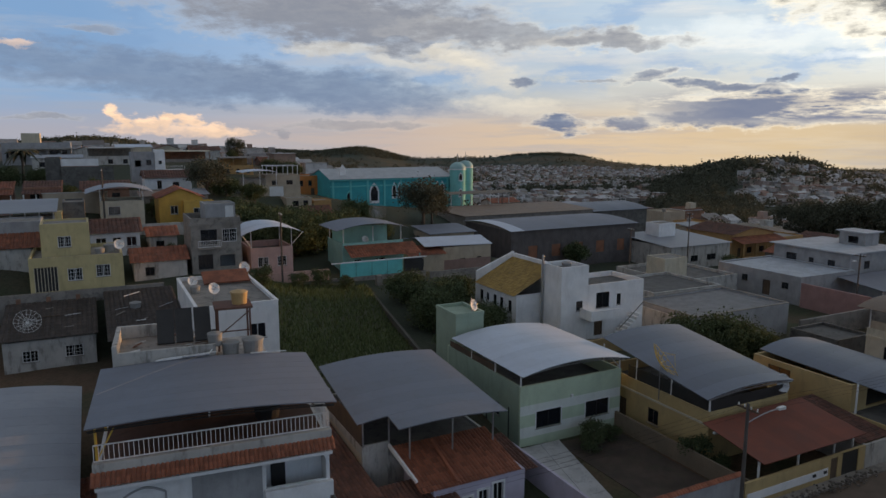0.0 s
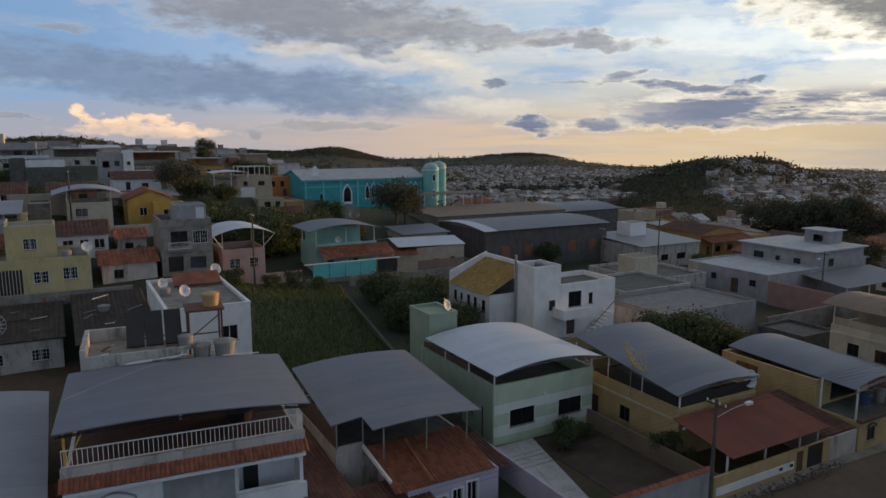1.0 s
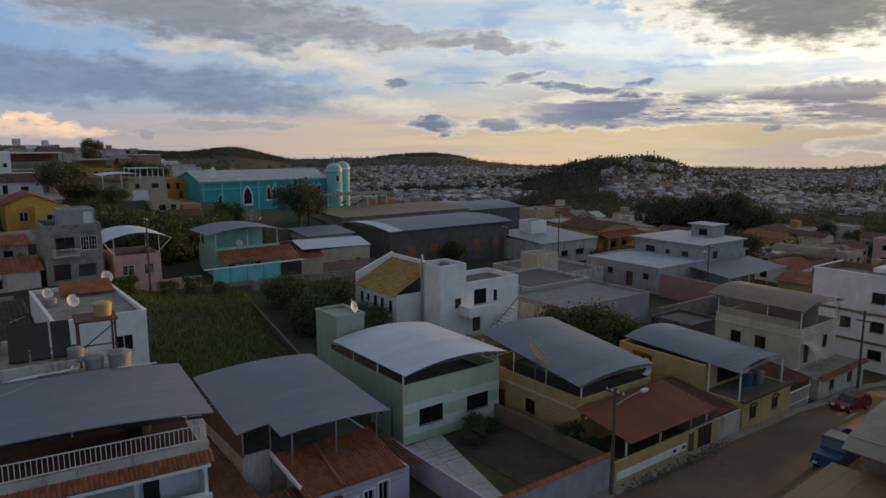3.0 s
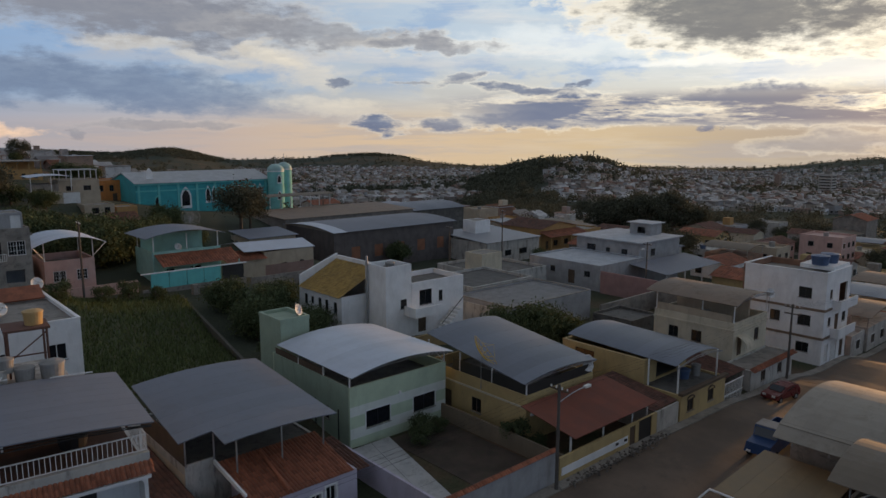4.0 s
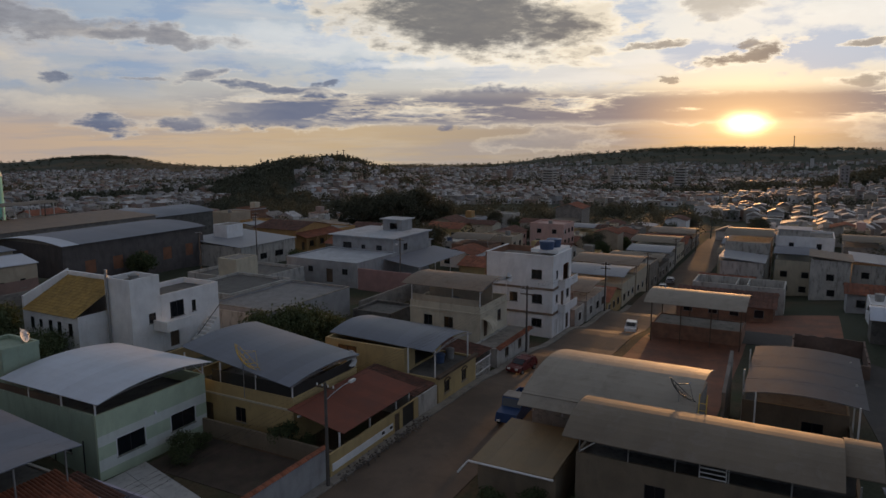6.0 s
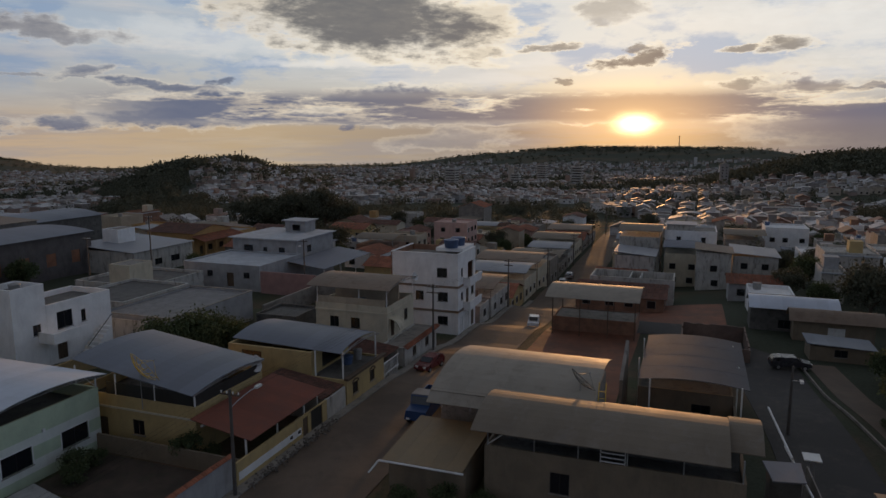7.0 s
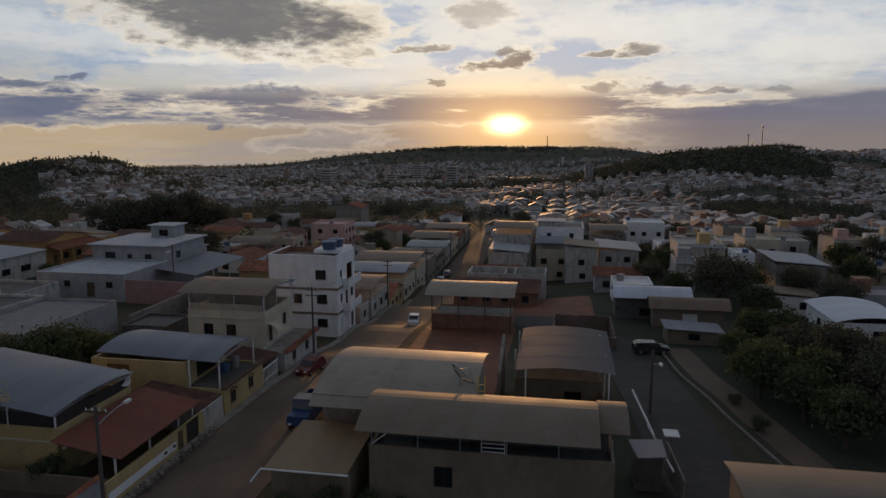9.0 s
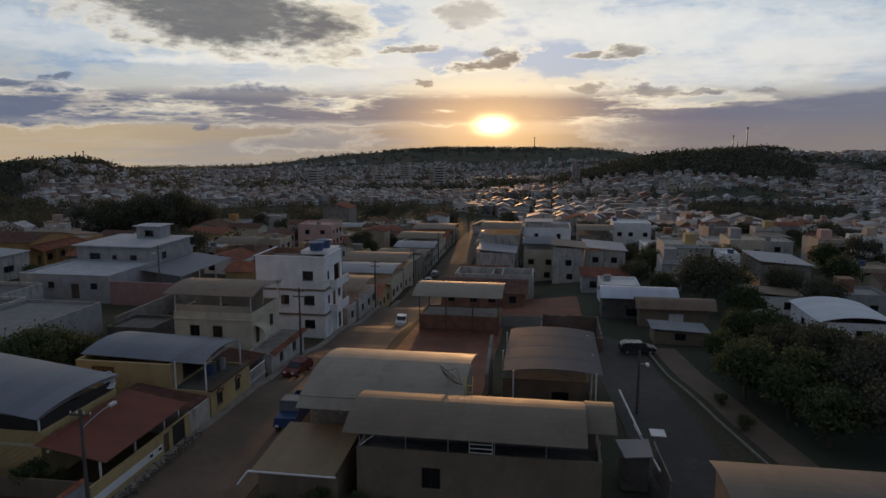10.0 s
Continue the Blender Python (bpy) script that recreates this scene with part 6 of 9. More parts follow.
# ---- second row and beyond ----
def white_compound():
    """White house with a square tower, a wing under yellow tiles and a terrace wing."""
    t = thing("white_house", (48, 64, 2), "white house with square stair tower and yellow tiled wing", "house", "houses")
    claim(41, 58, 56, 74)
    zg = 2.2
    walls(t, 45.3, 49.0, 60.3, 64.2, 0.5, 10.5, white_paint, {"s": [(47.4, 48.3, 3.2, 4.3, "dark")]}, zg)
    slab(t, 45.5, 48.8, 60.5, 64.0, 9.9, 0.2, dark_concrete)
    part("flue", Mb().tube((45.1, 63.6, 3), (45.1, 63.6, 11.4), 0.14, n=10), steel, t)
    # long wing with four windows under one tiled slope
    walls(t, 42.0, 47.4, 64.22, 73.5, 0.5, 6.9, white_paint, {"w": [(65.2, 65.9, 2.6, 3.9, "dark"), (67.0, 67.7, 2.6, 3.9, "dark"), (68.5, 69.2, 2.6, 3.9, "dark"), (70.2, 70.8, 2.9, 3.8, "dark"), (71.6, 72.3, 2.6, 3.9, "dark")]}, zg)
    tile_slope(t, 41.6, 47.2, 64.25, 73.2, 6.8, 9.6, yellow_tile, "w", col=0.3)
    part("gable", Mb().solid([(42.0, 73.2, 6.9), (47.4, 73.2, 6.9), (47.4, 73.2, 10.3), (42.0, 73.2, 8.2)], [(42.0, 73.5, 6.9), (47.4, 73.5, 6.9), (47.4, 73.5, 10.3), (42.0, 73.5, 8.2)]), white_paint, t)
    part("ridge_wall", Mb().box(47.2, 47.5, 64.25, 73.1, 6.9, 10.1), white_paint, t)
    # terrace wing and balcony
    walls(t, 49.02, 57.2, 60.3, 66.0, 0.5, 8.2, white_paint, {"s": [(50.2, 52.1, 3.2, 5.0, "dark"), (53.2, 53.8, 3.3, 4.6, "dark"), (50.0, 51.2, 0.0, 2.0, "door")]}, zg)
    slab(t, 49.2, 57.0, 60.5, 65.8, 7.6, 0.2, dark_concrete)
    part("balcony", Mb().box(47.9, 52.0, 58.2, 60.28, 4.6, 4.8).box(47.9, 52.0, 58.2, 58.4, 4.8, 5.7).box(47.9, 48.1, 58.4, 60.28, 4.8, 5.7), white_paint, t)
    for k in range(8):
        part("stair", Mb().box(52.2 + 0.42 * k, 52.62 + 0.42 * k, 58.6, 60.0, 0.8, 2.2 + 0.34 * k), white_paint, t)
    part("stair_rail", Mb().bar((52.2, 58.6, 3.2), (55.6, 58.6, 5.9), 0.06, 0.06), dark_metal, t)
    w = thing("boundary_wall", (58, 57, 1.5), "white plastered boundary wall beside a stair", "wall", "boundary walls")
    part("wall", Mb().box(53.0, 61.0, 56.6, 56.85, 0.2, 3.4), old_white, w)
    part("wall", Mb().box(60.8, 61.0, 56.85, 66, 0.2, 3.6), old_white, w)
    w = thing("boundary_wall", (45, 57.6, 1.5), "ochre rear boundary wall with stained plaster", "wall", "boundary walls")
    part("wall", Mb().box(40.5, 53.0, 56.0, 56.25, 0.0, 3.3), ochre_dull, w)
    water_tank((47.5, 62.4, 9.9), 0.55, 0.6, tank_grey, "round grey water tank on the white tower")


ochre_dull = surface("ochre_dull", (0.30, 0.22, 0.11), stain=(0.14, 0.11, 0.07), stain_amount=0.5, streak=True, vary=0.12)
white_compound()


def left_hillside():
    # yellow house above a retaining wall
    house("yellow_hill_house", "yellow house with barred gate and stepped upper room", -6.3, 2.6, 82, 91, 3.6, cream_yellow, {"s": [(-5.9, -3.7, 0.0, 2.6, "bars"), (-2.8, -1.4, 1.0, 2.3, "grille"), (-0.1, 1.3, 1.2, 2.5, "grille")]}, zg=8.5, parapet=0.4)
    house("upper_room", "yellow upper room on a flat roof", -5.2, -0.5, 85, 90, 3.6, cream_yellow, {"s": [(-3.6, -2.3, 1.0, 2.2, "grille")]}, zg=11.7, parapet=0.2, category="room")
    w = thing("retaining_wall", (-2, 81, 6), "rough brick and concrete retaining wall below a yellow house", "wall", "boundary walls")
    part("wall", Mb().box(-14, 6.5, 81.0, 81.4, 2.5, 8.6), concrete, w)
    for k in range(7):
        part("buttress", Mb().box(-13 + 2.7 * k, -12.6 + 2.7 * k, 80.7, 80.998, 2.5, 8.2), brick_wall, w)
    water_tank((1.4, 86, 11.7), 0.6, 0.8, tank_grey, "grey water tank on a flat roof")
    water_tank((0.4, 84, 11.7), 0.5, 0.7, tank_grey, "grey water tank on a flat roof")
    dish("satellite_dish", (2.3, 83, 12.1), 0.55, (0.2, -0.9, 0.4), "white satellite dish on a parapet", mast=0.8)
    # low stained house with a dark flat roof
    house("stained_house", "low stained white house with barred windows and dark tiled roof", -8.2, -0.6, 72, 80.9, 2.9, old_white, {"s": [(-6.7, -5.4, 0.9, 2.0, "grille"), (-3.2, -1.7, 1.0, 2.1, "grille")]}, zg=3.1, parapet=0.1, roof_mat=dark_concrete)
    dish("wire_dish", (-6.2, 74, 6.4), 1.15, (0.1, -0.8, 0.55), "grey mesh satellite dish on a flat roof", white_metal, 0.9, True)
    house("dark_roof_house", "house with a dark mossy flat roof", 0.8, 7.2, 66, 80, 3.0, dark_concrete, {}, zg=3.2, parapet=0.15, roof_mat=dark_concrete)
    for x0, x1, y0, z0, z1 in ((-8.5, -0.3, 71.6, 6.15, 7.7), (0.4, 7.3, 66.5, 6.5, 8.2)):
        r = thing("dark_tile_roof", ((x0 + x1) / 2, 76, z0), "dark weathered tile roof sloping over a low house", "roof", "lean-to roofs")
        tile_slope(r, x0, x1, y0, 80.9, z0, z1, mossy_tile, "s", col=0.45, course=0.7)
        rng = random.Random(int(x0 * 10))
        for k in range(9):
            px, py, a = rng.uniform(x0 + 0.5, x1 - 1.5), rng.uniform(y0 + 1, 79), rng.uniform(-0.8, 0.8)
            n, zz = rng.uniform(0.6, 1.9), z0 + (z1 - z0) * (py - y0) / (80.9 - y0) + 0.16
            part("loose_pole", Mb().bar((px, py, zz), (px + n * math.cos(a), py + n * math.sin(a), zz + (z1 - z0) * n * math.sin(a) / (80.9 - y0) + 0.05), rng.uniform(0.05, 0.2), 0.05), rng.choice([white_metal, wood_dark, concrete, steel]), r)
        part("rear_wall", Mb().box(x0 + 0.2, x1 - 0.2, 80.6, 80.85, 2.5, z1 - 0.1), dark_concrete, r)
        part("side_wall", Mb().solid([(x1 - 0.4, y0 + 0.5, 5.5), (x1 - 0.2, y0 + 0.5, 5.5), (x1 - 0.2, 80.5, 5.5), (x1 - 0.4, 80.5, 5.5)], [(x1 - 0.4, y0 + 0.5, z0), (x1 - 0.2, y0 + 0.5, z0), (x1 - 0.2, 80.5, z1 - 0.1), (x1 - 0.4, 80.5, z1 - 0.1)]), dark_concrete, r)
    water_tank((3.2, 75, 7.35), 0.55, 0.6, tank_grey, "squat grey water tank on a dark flat roof")
    # white block with roof clutter
    t = house("white_block", "white plastered block with a cluttered flat roof", 7.4, 14.6, 62, 76.5, 5.6, white_paint, {"s": [(11.9, 13.4, 2.3, 3.7, "win"), (8.3, 9.0, 2.4, 3.6, "dark")]}, zg=4.2, parapet=0.3, cap=white_paint, roof_mat=concrete)
    part("brick_lid", Mb().solid([(9.6, 72.5, 9.7), (14.2, 72.5, 9.7), (14.2, 74.5, 10.6), (9.6, 74.5, 10.6)], [(9.6, 72.4, 9.85), (14.2, 72.4, 9.85), (14.2, 74.4, 10.75), (9.6, 74.4, 10.75)]), clay_tile, t, "slanting clay-coloured cover")
    dish("satellite_dish", (9.6, 66.5, 9.5), 0.55, (0.3, -0.9, 0.4), "white satellite dish on a flat roof", mast=1.0)
    dish("satellite_dish", (14.2, 75.6, 9.5), 0.6, (0.2, -0.9, 0.4), "white satellite dish on a flat roof", mast=1.1)
    dish("satellite_dish", (8.4, 72, 9.5), 0.5, (0.2, -0.9, 0.4), "white satellite dish on a flat roof", mast=0.8)
    water_tank((8.4, 70, 9.5), 0.5, 0.6, tank_grey, "grey water tank on a flat roof")
    # grey two-storey house
    t = house("grey_house", "unpainted grey two-storey house with a white balcony rail", 10.2, 16.0, 86, 93, 6.6, concrete, {"s": [(11.3, 13.2, 3.4, 5.2, "dark"), (13.8, 15.5, 3.6, 5.2, "grille"), (10.9, 12.6, 0.4, 2.2, "dark"), (13.4, 15.2, 0.6, 2.0, "open")]}, zg=8.4, parapet=0.9)
    part("balcony_slab", Mb().box(10.9, 13.5, 85.2, 85.998, 11.3, 11.5), concrete, t)
    railing(t, (10.9, 85.25), (13.5, 85.25), 11.5, 0.85, 0.2)
    part("string_course", Mb().box(10.0, 16.2, 85.9, 85.997, 14.1, 14.4), concrete, t)
    house("roof_room", "grey rendered roof room with a pale door", 12.2, 15.8, 88, 92, 2.4, grey_render, {"s": [(14.6, 15.6, 0.0, 2.1, "gate")]}, zg=14.1, parapet=0.1, category="room")
    # red tile roofs between
    house("tiled_house", "small white house under a red clay tile roof", 3.8, 9.6, 86, 92, 2.6, old_white, {"s": [(5, 6, 1, 2, "dark")]}, zg=7.6, roof="tile", rise=1.3)
    b = thing("blue_tarp", (8, 80, 6.4), "bright blue sheet hung over a yard wall", "tarpaulin")
    part("cloth", Mb().sheet([[(5.6 + 0.45 * k, 80.0 + 0.1 * math.sin(k * 1.9), 6.9 + 0.06 * math.sin(k * 1.3)) for k in range(11)], [(5.6 + 0.45 * k, 79.6 + 0.12 * math.sin(k * 1.3), 6.0) for k in range(11)]], 0.02), tarp_blue, b)
    part("pole", Mb().box(5.5, 5.6, 79.9, 80.05, 3.0, 7.0).box(10.1, 10.2, 79.9, 80.05, 3.0, 7.0), steel, b)
    # pink house
    t = house("pink_house", "pale pink house with white arched canopy on its roof terrace", 18.3, 23.9, 92, 99, 5.0, pink_paint, {"s": [(19.2, 20.6, 2.4, 3.7, "grille"), (21.8, 23.0, 2.4, 3.7, "grille")]}, zg=5.0, parapet=0.9)
    arch_roof(t, 17.0, 25.2, 91, 99.5, 11.9, 1.0, white_sheet, "x", panels=6, thick=0.05)
    for x, y in ((18.4, 92.1), (23.8, 92.1), (18.4, 98.8), (23.8, 98.8)):
        post(t, x, y, 10.0, 12.3, 0.1)
    part("brace", Mb().bar((23.9, 92.1, 10.3), (25.1, 91.2, 11.9), 0.08, 0.08).bar((18.3, 92.1, 10.3), (17.1, 91.2, 11.9), 0.08, 0.08), white_metal, t)
    for k in range(4):
        w = thing("boundary_wall", (19.2 + 2.6 * k, 90.9, 4.8), "pinkish plastered street wall panel", "wall", "boundary walls")
        part("wall", Mb().box(18.0 + 2.65 * k, 20.6 + 2.65 * k, 90.8, 91.0, 3.8, 6.6), pink_paint, w)
    # teal house
    t = house("aqua_house", "aqua painted house with roof terrace, red awning and teal gates", 32.0, 41.6, 95, 102, 3.6, aqua_paint, {"s": [(33.5, 34.8, 0.9, 2.0, "dark"), (37.2, 38.6, 0.9, 2.0, "dark")]}, zg=4.8, parapet=0.2)
    part("terrace_parapet", Mb().box(32, 41.6, 95, 95.2, 8.402, 9.3).box(32, 32.2, 95.2, 102, 8.402, 9.3), aqua_paint, t)
    for x, y in ((32.2, 95.2), (36.8, 95.2), (41.3, 95.2), (32.2, 101.6), (41.3, 101.6)):
        post(t, x, y, 8.4, 11.5, 0.12)
    part("rear_wall", Mb().box(32.3, 41.2, 100.5, 100.7, 8.4, 11.0), aqua_paint, t)
    arch_roof(t, 30.8, 42.0, 94, 102.5, 11.3, 0.8, dull_sheet, "x", panels=7, thick=0.06)
    tile_slope(t, 32.2, 43.2, 91.8, 94.98, 7.6, 8.9, clay_tile, "s", col=0.4, course=0.6)
    for x in (32.6, 36.4, 40.2, 43.0):
        post(t, x, 92.1, 4.6, 7.6, 0.15, aqua_paint)
    gw = thing("front_wall", (36, 90, 4.6), "dark base wall with bright teal gate panels", "wall", "boundary walls")
    part("wall", Mb().box(28.8, 43.0, 90.0, 90.2, 3.4, 5.3), concrete, gw)
    for k in range(4):
        part("gate_panel", Mb().box(29.9 + 2.35 * k, 32.15 + 2.35 * k, 89.95, 90.1, 5.302, 7.3), teal_light, gw)
    part("gate", Mb().box(39.6, 42.6, 89.98, 90.1, 5.302, 7.3), dark_metal, gw)
    part("capping", Mb().box(28.7, 43.1, 89.9, 90.25, 7.302, 7.42), white_paint, gw)
    dish("wire_dish", (41.0, 104, 7.5), 1.4, (-0.1, -0.75, 0.6), "large grey mesh satellite dish behind a house", steel, 5.0, True)
    dish("satellite_dish", (36.0, 96.5, 8.6), 0.5, (0, -0.9, 0.4), "white satellite dish on a terrace", mast=0.9)
    # beige house with a bluish white roof
    t = house("beige_house", "beige two-tone house under a bluish white sheet roof", 50.0, 58.8, 98, 106, 4.0, beige_paint, {"s": [(53, 54, 0.4, 2.0, "dark"), (56.2, 57, 0.8, 2.1, "dark")]}, zg=3.0, parapet=0.2)
    part("dado", Mb().box(49.99, 58.8, 97.97, 97.997, 2.9, 4.9), wood_pink, t)
    for a, b, z0, z1 in ((98, 101.8, 7.1, 8.1), (101.8, 106.2, 8.1, 7.3)):
        part("roof_sheet", Mb().sheet([[(46.6, a, z0 + 0.3), (46.6, b, z1 + 0.3)], [(59.0, a - 0.2, z0), (59.0, b, z1)]], 0.06), white_sheet, t)
    house("tiled_house", "low house under a clay tile roof", 43.6, 49.6, 97, 104, 2.6, beige_paint, {"s": [(45, 46, 0.8, 2, "dark")]}, zg=3.6, roof="tile", rise=1.0)
    w = thing("boundary_wall", (50, 89.5, 3), "long grey block wall along a vacant plot", "wall", "boundary walls")
    part("wall", Mb().box(43.2, 52.0, 89.0, 89.2, 1.5, 5.2), concrete, w)
    part("wall", Mb().box(51.8, 52.0, 74, 89, 1.5, 5.0), concrete, w)
    w = thing("boundary_wall", (30, 72, 3), "dark stone boundary wall crossing the vacant plot", "wall", "boundary walls")
    part("wall", Mb().solid([(27.4, 57.5, 1.5), (27.7, 57.5, 1.5), (32.4, 86.5, 2.5), (32.1, 86.5, 2.5)], [(27.4, 57.5, 3.7), (27.7, 57.5, 3.7), (32.4, 86.5, 4.9), (32.1, 86.5, 4.9)]), mossy_stone, w)
    part("pillar", Mb().box(33.8, 34.6, 86, 86.8, 2.5, 6.0), concrete, w)


cream_yellow = surface("cream_yellow", (0.52, 0.43, 0.22), stain=(0.22, 0.18, 0.1), stain_amount=0.45, streak=True, vary=0.1)
wood_pink = surface("wood_pink", (0.26, 0.17, 0.14), vary=0.15)
tarp_blue = surface("tarp_blue", (0.03, 0.10, 0.32), rough=0.5, vary=0.1)
mossy_stone = surface("mossy_stone", (0.085, 0.078, 0.062), stain=(0.05, 0.055, 0.035), stain_amount=0.7, vary=0.3, scale=1.2, bump=0.5)
mossy_tile = surface("mossy_tile", (0.07, 0.055, 0.046), stain=(0.035, 0.033, 0.028), stain_amount=0.7, vary=0.3, islands=0.25)
left_hillside()


def halls():
    t = thing("brick_hall", (85, 118, -1), "long dark brick hall with orange panels under a grey sheet roof", "hall", "halls")
    claim(70, 102, 109, 129)
    hs = {"s": [(74.5, 76.6, 2.2, 4.6, "open"), (80.0, 82.1, 2.2, 4.6, "open"), (85.5, 87.6, 2.2, 4.6, "open"), (91.0, 93.1, 2.2, 4.6, "open"), (96.5, 98.4, 2.2, 4.6, "open")]}
    walls(t, 70.5, 101.2, 110, 128, -3.0, 6.9, hall_brick, hs, -0.8)
    for u0, u1, w0, w1, _ in hs["s"]:
        part("orange_panel", Mb().box(u0, u1, 110.08, 110.14, w0 - 0.8, w1 - 0.8), brick_orange, t, "orange clay block infill")
    slab(t, 70.7, 101, 110.2, 127.8, 5.5, 0.2, concrete)
    for k in range(10):
        m = white_sheet if k == 0 else dull_sheet
        arch = []
        for i in range(9):
            s = i / 8
            arch.append([(70.1 + 3.15 * k, 109.4 + 19.2 * s, 6.95 + arch_z(s, 0.75)), (70.1 + 3.15 * (k + 1), 109.4 + 19.2 * s, 6.95 + arch_z(s, 0.75))])
        part("roof_sheet", Mb().sheet([r[::-1] for r in arch], 0.06), m, t)
    part("gable_end", Mb().solid([(70.55, 110, 6.9)] + [(70.55, 110 + 18 * i / 8, 6.9 + arch_z(i / 8, 0.6)) for i in range(1, 8)] + [(70.55, 128, 6.9)], [(70.75, 110, 6.9)] + [(70.75, 110 + 18 * i / 8, 6.9 + arch_z(i / 8, 0.6)) for i in range(1, 8)] + [(70.75, 128, 6.9)]), concrete, t)
    house("grey_hall", "low hall under a rusty grey sheet roof", 72, 107, 131, 146, 8.0, concrete, {}, zg=-0.5, roof="shed", roof_mat=rust_sheet, rise=0.6, group="halls", category="hall")
    house("grey_hall", "low hall under a blue-grey sheet roof", 98, 126, 133, 150, 7.6, dark_concrete, {}, zg=-1.0, roof="arch_y", roof_mat=blue_sheet, rise=1.2, group="halls", category="hall")
    t = thing("open_canopy", (84, 143, 4), "open canopy of pale sheet on thin posts", "canopy", "halls")
    for x in (77.5, 83, 88.5, 94):
        for y in (148, 153):
            post(t, x, y, 0, 11.0, 0.15)
    arch_roof(t, 76.5, 95, 147, 154, 10.9, 0.3, pale_sheet, "y", panels=6)
    # white house with a sloping sheet roof
    t = house("white_low_house", "white walled house with a patched grey sheet roof", 100.5, 117, 99, 114, 4.4, old_white, {"s": [(106, 108, 1.2, 2.4, "dark"), (110.5, 113, 1.2, 2.4, "dark")], "w": []}, zg=-1.2, roof="shed", roof_mat=grey_sheet, rise=0.9)
    house("tank_room", "white box-shaped tank room", 106, 110.6, 108, 112, 2.6, white_paint, {}, zg=4.0, parapet=0.1, category="tank room", group="tank rooms")
    # orange house with veranda
    t = house("veranda_house", "orange plastered house with a tiled veranda", 124.5, 138, 105, 118, 5.2, ochre_orange, {"s": [(126.5, 127.6, 0.2, 2.2, "door"), (129.5, 131, 0.9, 2.2, "dark"), (133.5, 135, 0.9, 2.2, "dark")], "w": [(108, 109.5, 1.0, 2.2, "dark")]}, zg=-1.8, roof="tile", rise=1.4, roof_mat=old_tile, fall="w")
    tile_slope(t, 123.8, 138.6, 101.2, 104.98, 1.9, 2.9, clay_tile, "s", col=0.5, course=0.8)
    for x in (124.4, 128, 131.6, 135.2, 138.2):
        post(t, x, 101.5, -2.6, 1.9, 0.25, ochre_orange)
    part("veranda_wall", Mb().box(124.2, 138.4, 101.3, 101.5, -2.8, -0.9), ochre_orange, t)
    house("orange_house", "orange house beyond a veranda", 139.5, 147, 104, 112, 4.6, ochre_orange, {"s": [(141, 142.5, 1, 2.2, "dark")]}, zg=-2.4, parapet=0.3)
    # grey unfinished houses
    t = house("grey_block", "unfinished grey concrete house with pale flat roof", 95.0, 108.0, 67, 82.5, 4.4, grey_render, {"w": [(69.0, 70.2, 2.2, 3.2, "dark"), (72.2, 73.6, 0.6, 3.0, "door"), (76.5, 77.6, 2.2, 3.2, "dark")], "s": [(98, 99.5, 1.4, 2.6, "dark")]}, zg=-0.8, parapet=0.15, roof_mat=pale_slab, cap=pale_slab)
    t = house("grey_block", "unfinished grey two-storey concrete house with pale roof slab", 108.2, 122.0, 68, 82, 7.2, grey_render, {"w": [(70.5, 71.8, 4.6, 5.8, "dark"), (74.3, 75.2, 4.9, 5.7, "dark"), (77.5, 79.5, 4.5, 6.0, "dark")], "s": [(112, 113.5, 4.5, 5.8, "dark")]}, zg=-1.2, parapet=0.1, roof_mat=pale_slab)
    part("eave_slab", Mb().box(107.6, 122.4, 67.4, 82.6, 6.02, 6.22), pale_slab, t)
    t = house("tank_room", "grey tank room with a projecting pale slab", 117.2, 121.0, 71.4, 76, 2.2, grey_render, {"w": [(72.6, 74.4, 0.3, 1.5, "open")]}, zg=6.22, parapet=0.1, category="tank room", group="tank rooms")
    part("slab", Mb().box(116.7, 121.5, 70.9, 76.5, 8.43, 8.6), pale_slab, t)
    t = thing("patio_roof", (112, 63, 2), "sloping grey sheet roof over a yard", "roof", "lean-to roofs")
    arch_roof(t, 103.5, 122, 59.5, 66.9, 2.1, 0.0, dull_sheet, "x", panels=6, back=0.9)
    for x in (104, 110, 116, 121.5):
        post(t, x, 59.9, -2.5, 2.1, 0.15)
    w = thing("pink_wall", (98, 60, 0), "faded red plastered yard wall", "wall", "boundary walls")
    part("wall", Mb().box(94.5, 94.8, 56.0, 66.5, -1.5, 2.9), faded_red, w)
    part("wall", Mb().box(94.8, 101, 56.0, 56.3, -1.5, 2.6), old_white, w)
    # flat grey roofs behind the front row
    t = house("flat_roof_house", "low house with a broad stained grey flat roof", 61.5, 77.5, 56.0, 66.5, 3.6, grey_render, {"s": [(64, 66, 1.2, 2.4, "dark")]}, zg=0.4, parapet=0.25, roof_mat=sheet_flat, cap=concrete)
    house("flat_roof_house", "low house with a stained concrete flat roof", 66, 78.5, 67.5, 78, 3.7, old_white, {}, zg=0.3, parapet=0.3, roof_mat=dark_concrete, cap=old_white)
    house("tank_room", "pale block-shaped water tank room on a flat roof", 79.6, 84.4, 79.5, 83.5, 3.0, cream_paint, {}, zg=2.7, parapet=0.1, category="tank room", group="tank rooms")
    house("flat_roof_house", "low house with a dark flat roof and white parapet", 79, 92, 76, 90, 3.4, old_white, {"s": [(83, 85, 1, 2.2, "dark")]}, zg=-0.6, parapet=0.4, roof_mat=dark_concrete, cap=old_white)
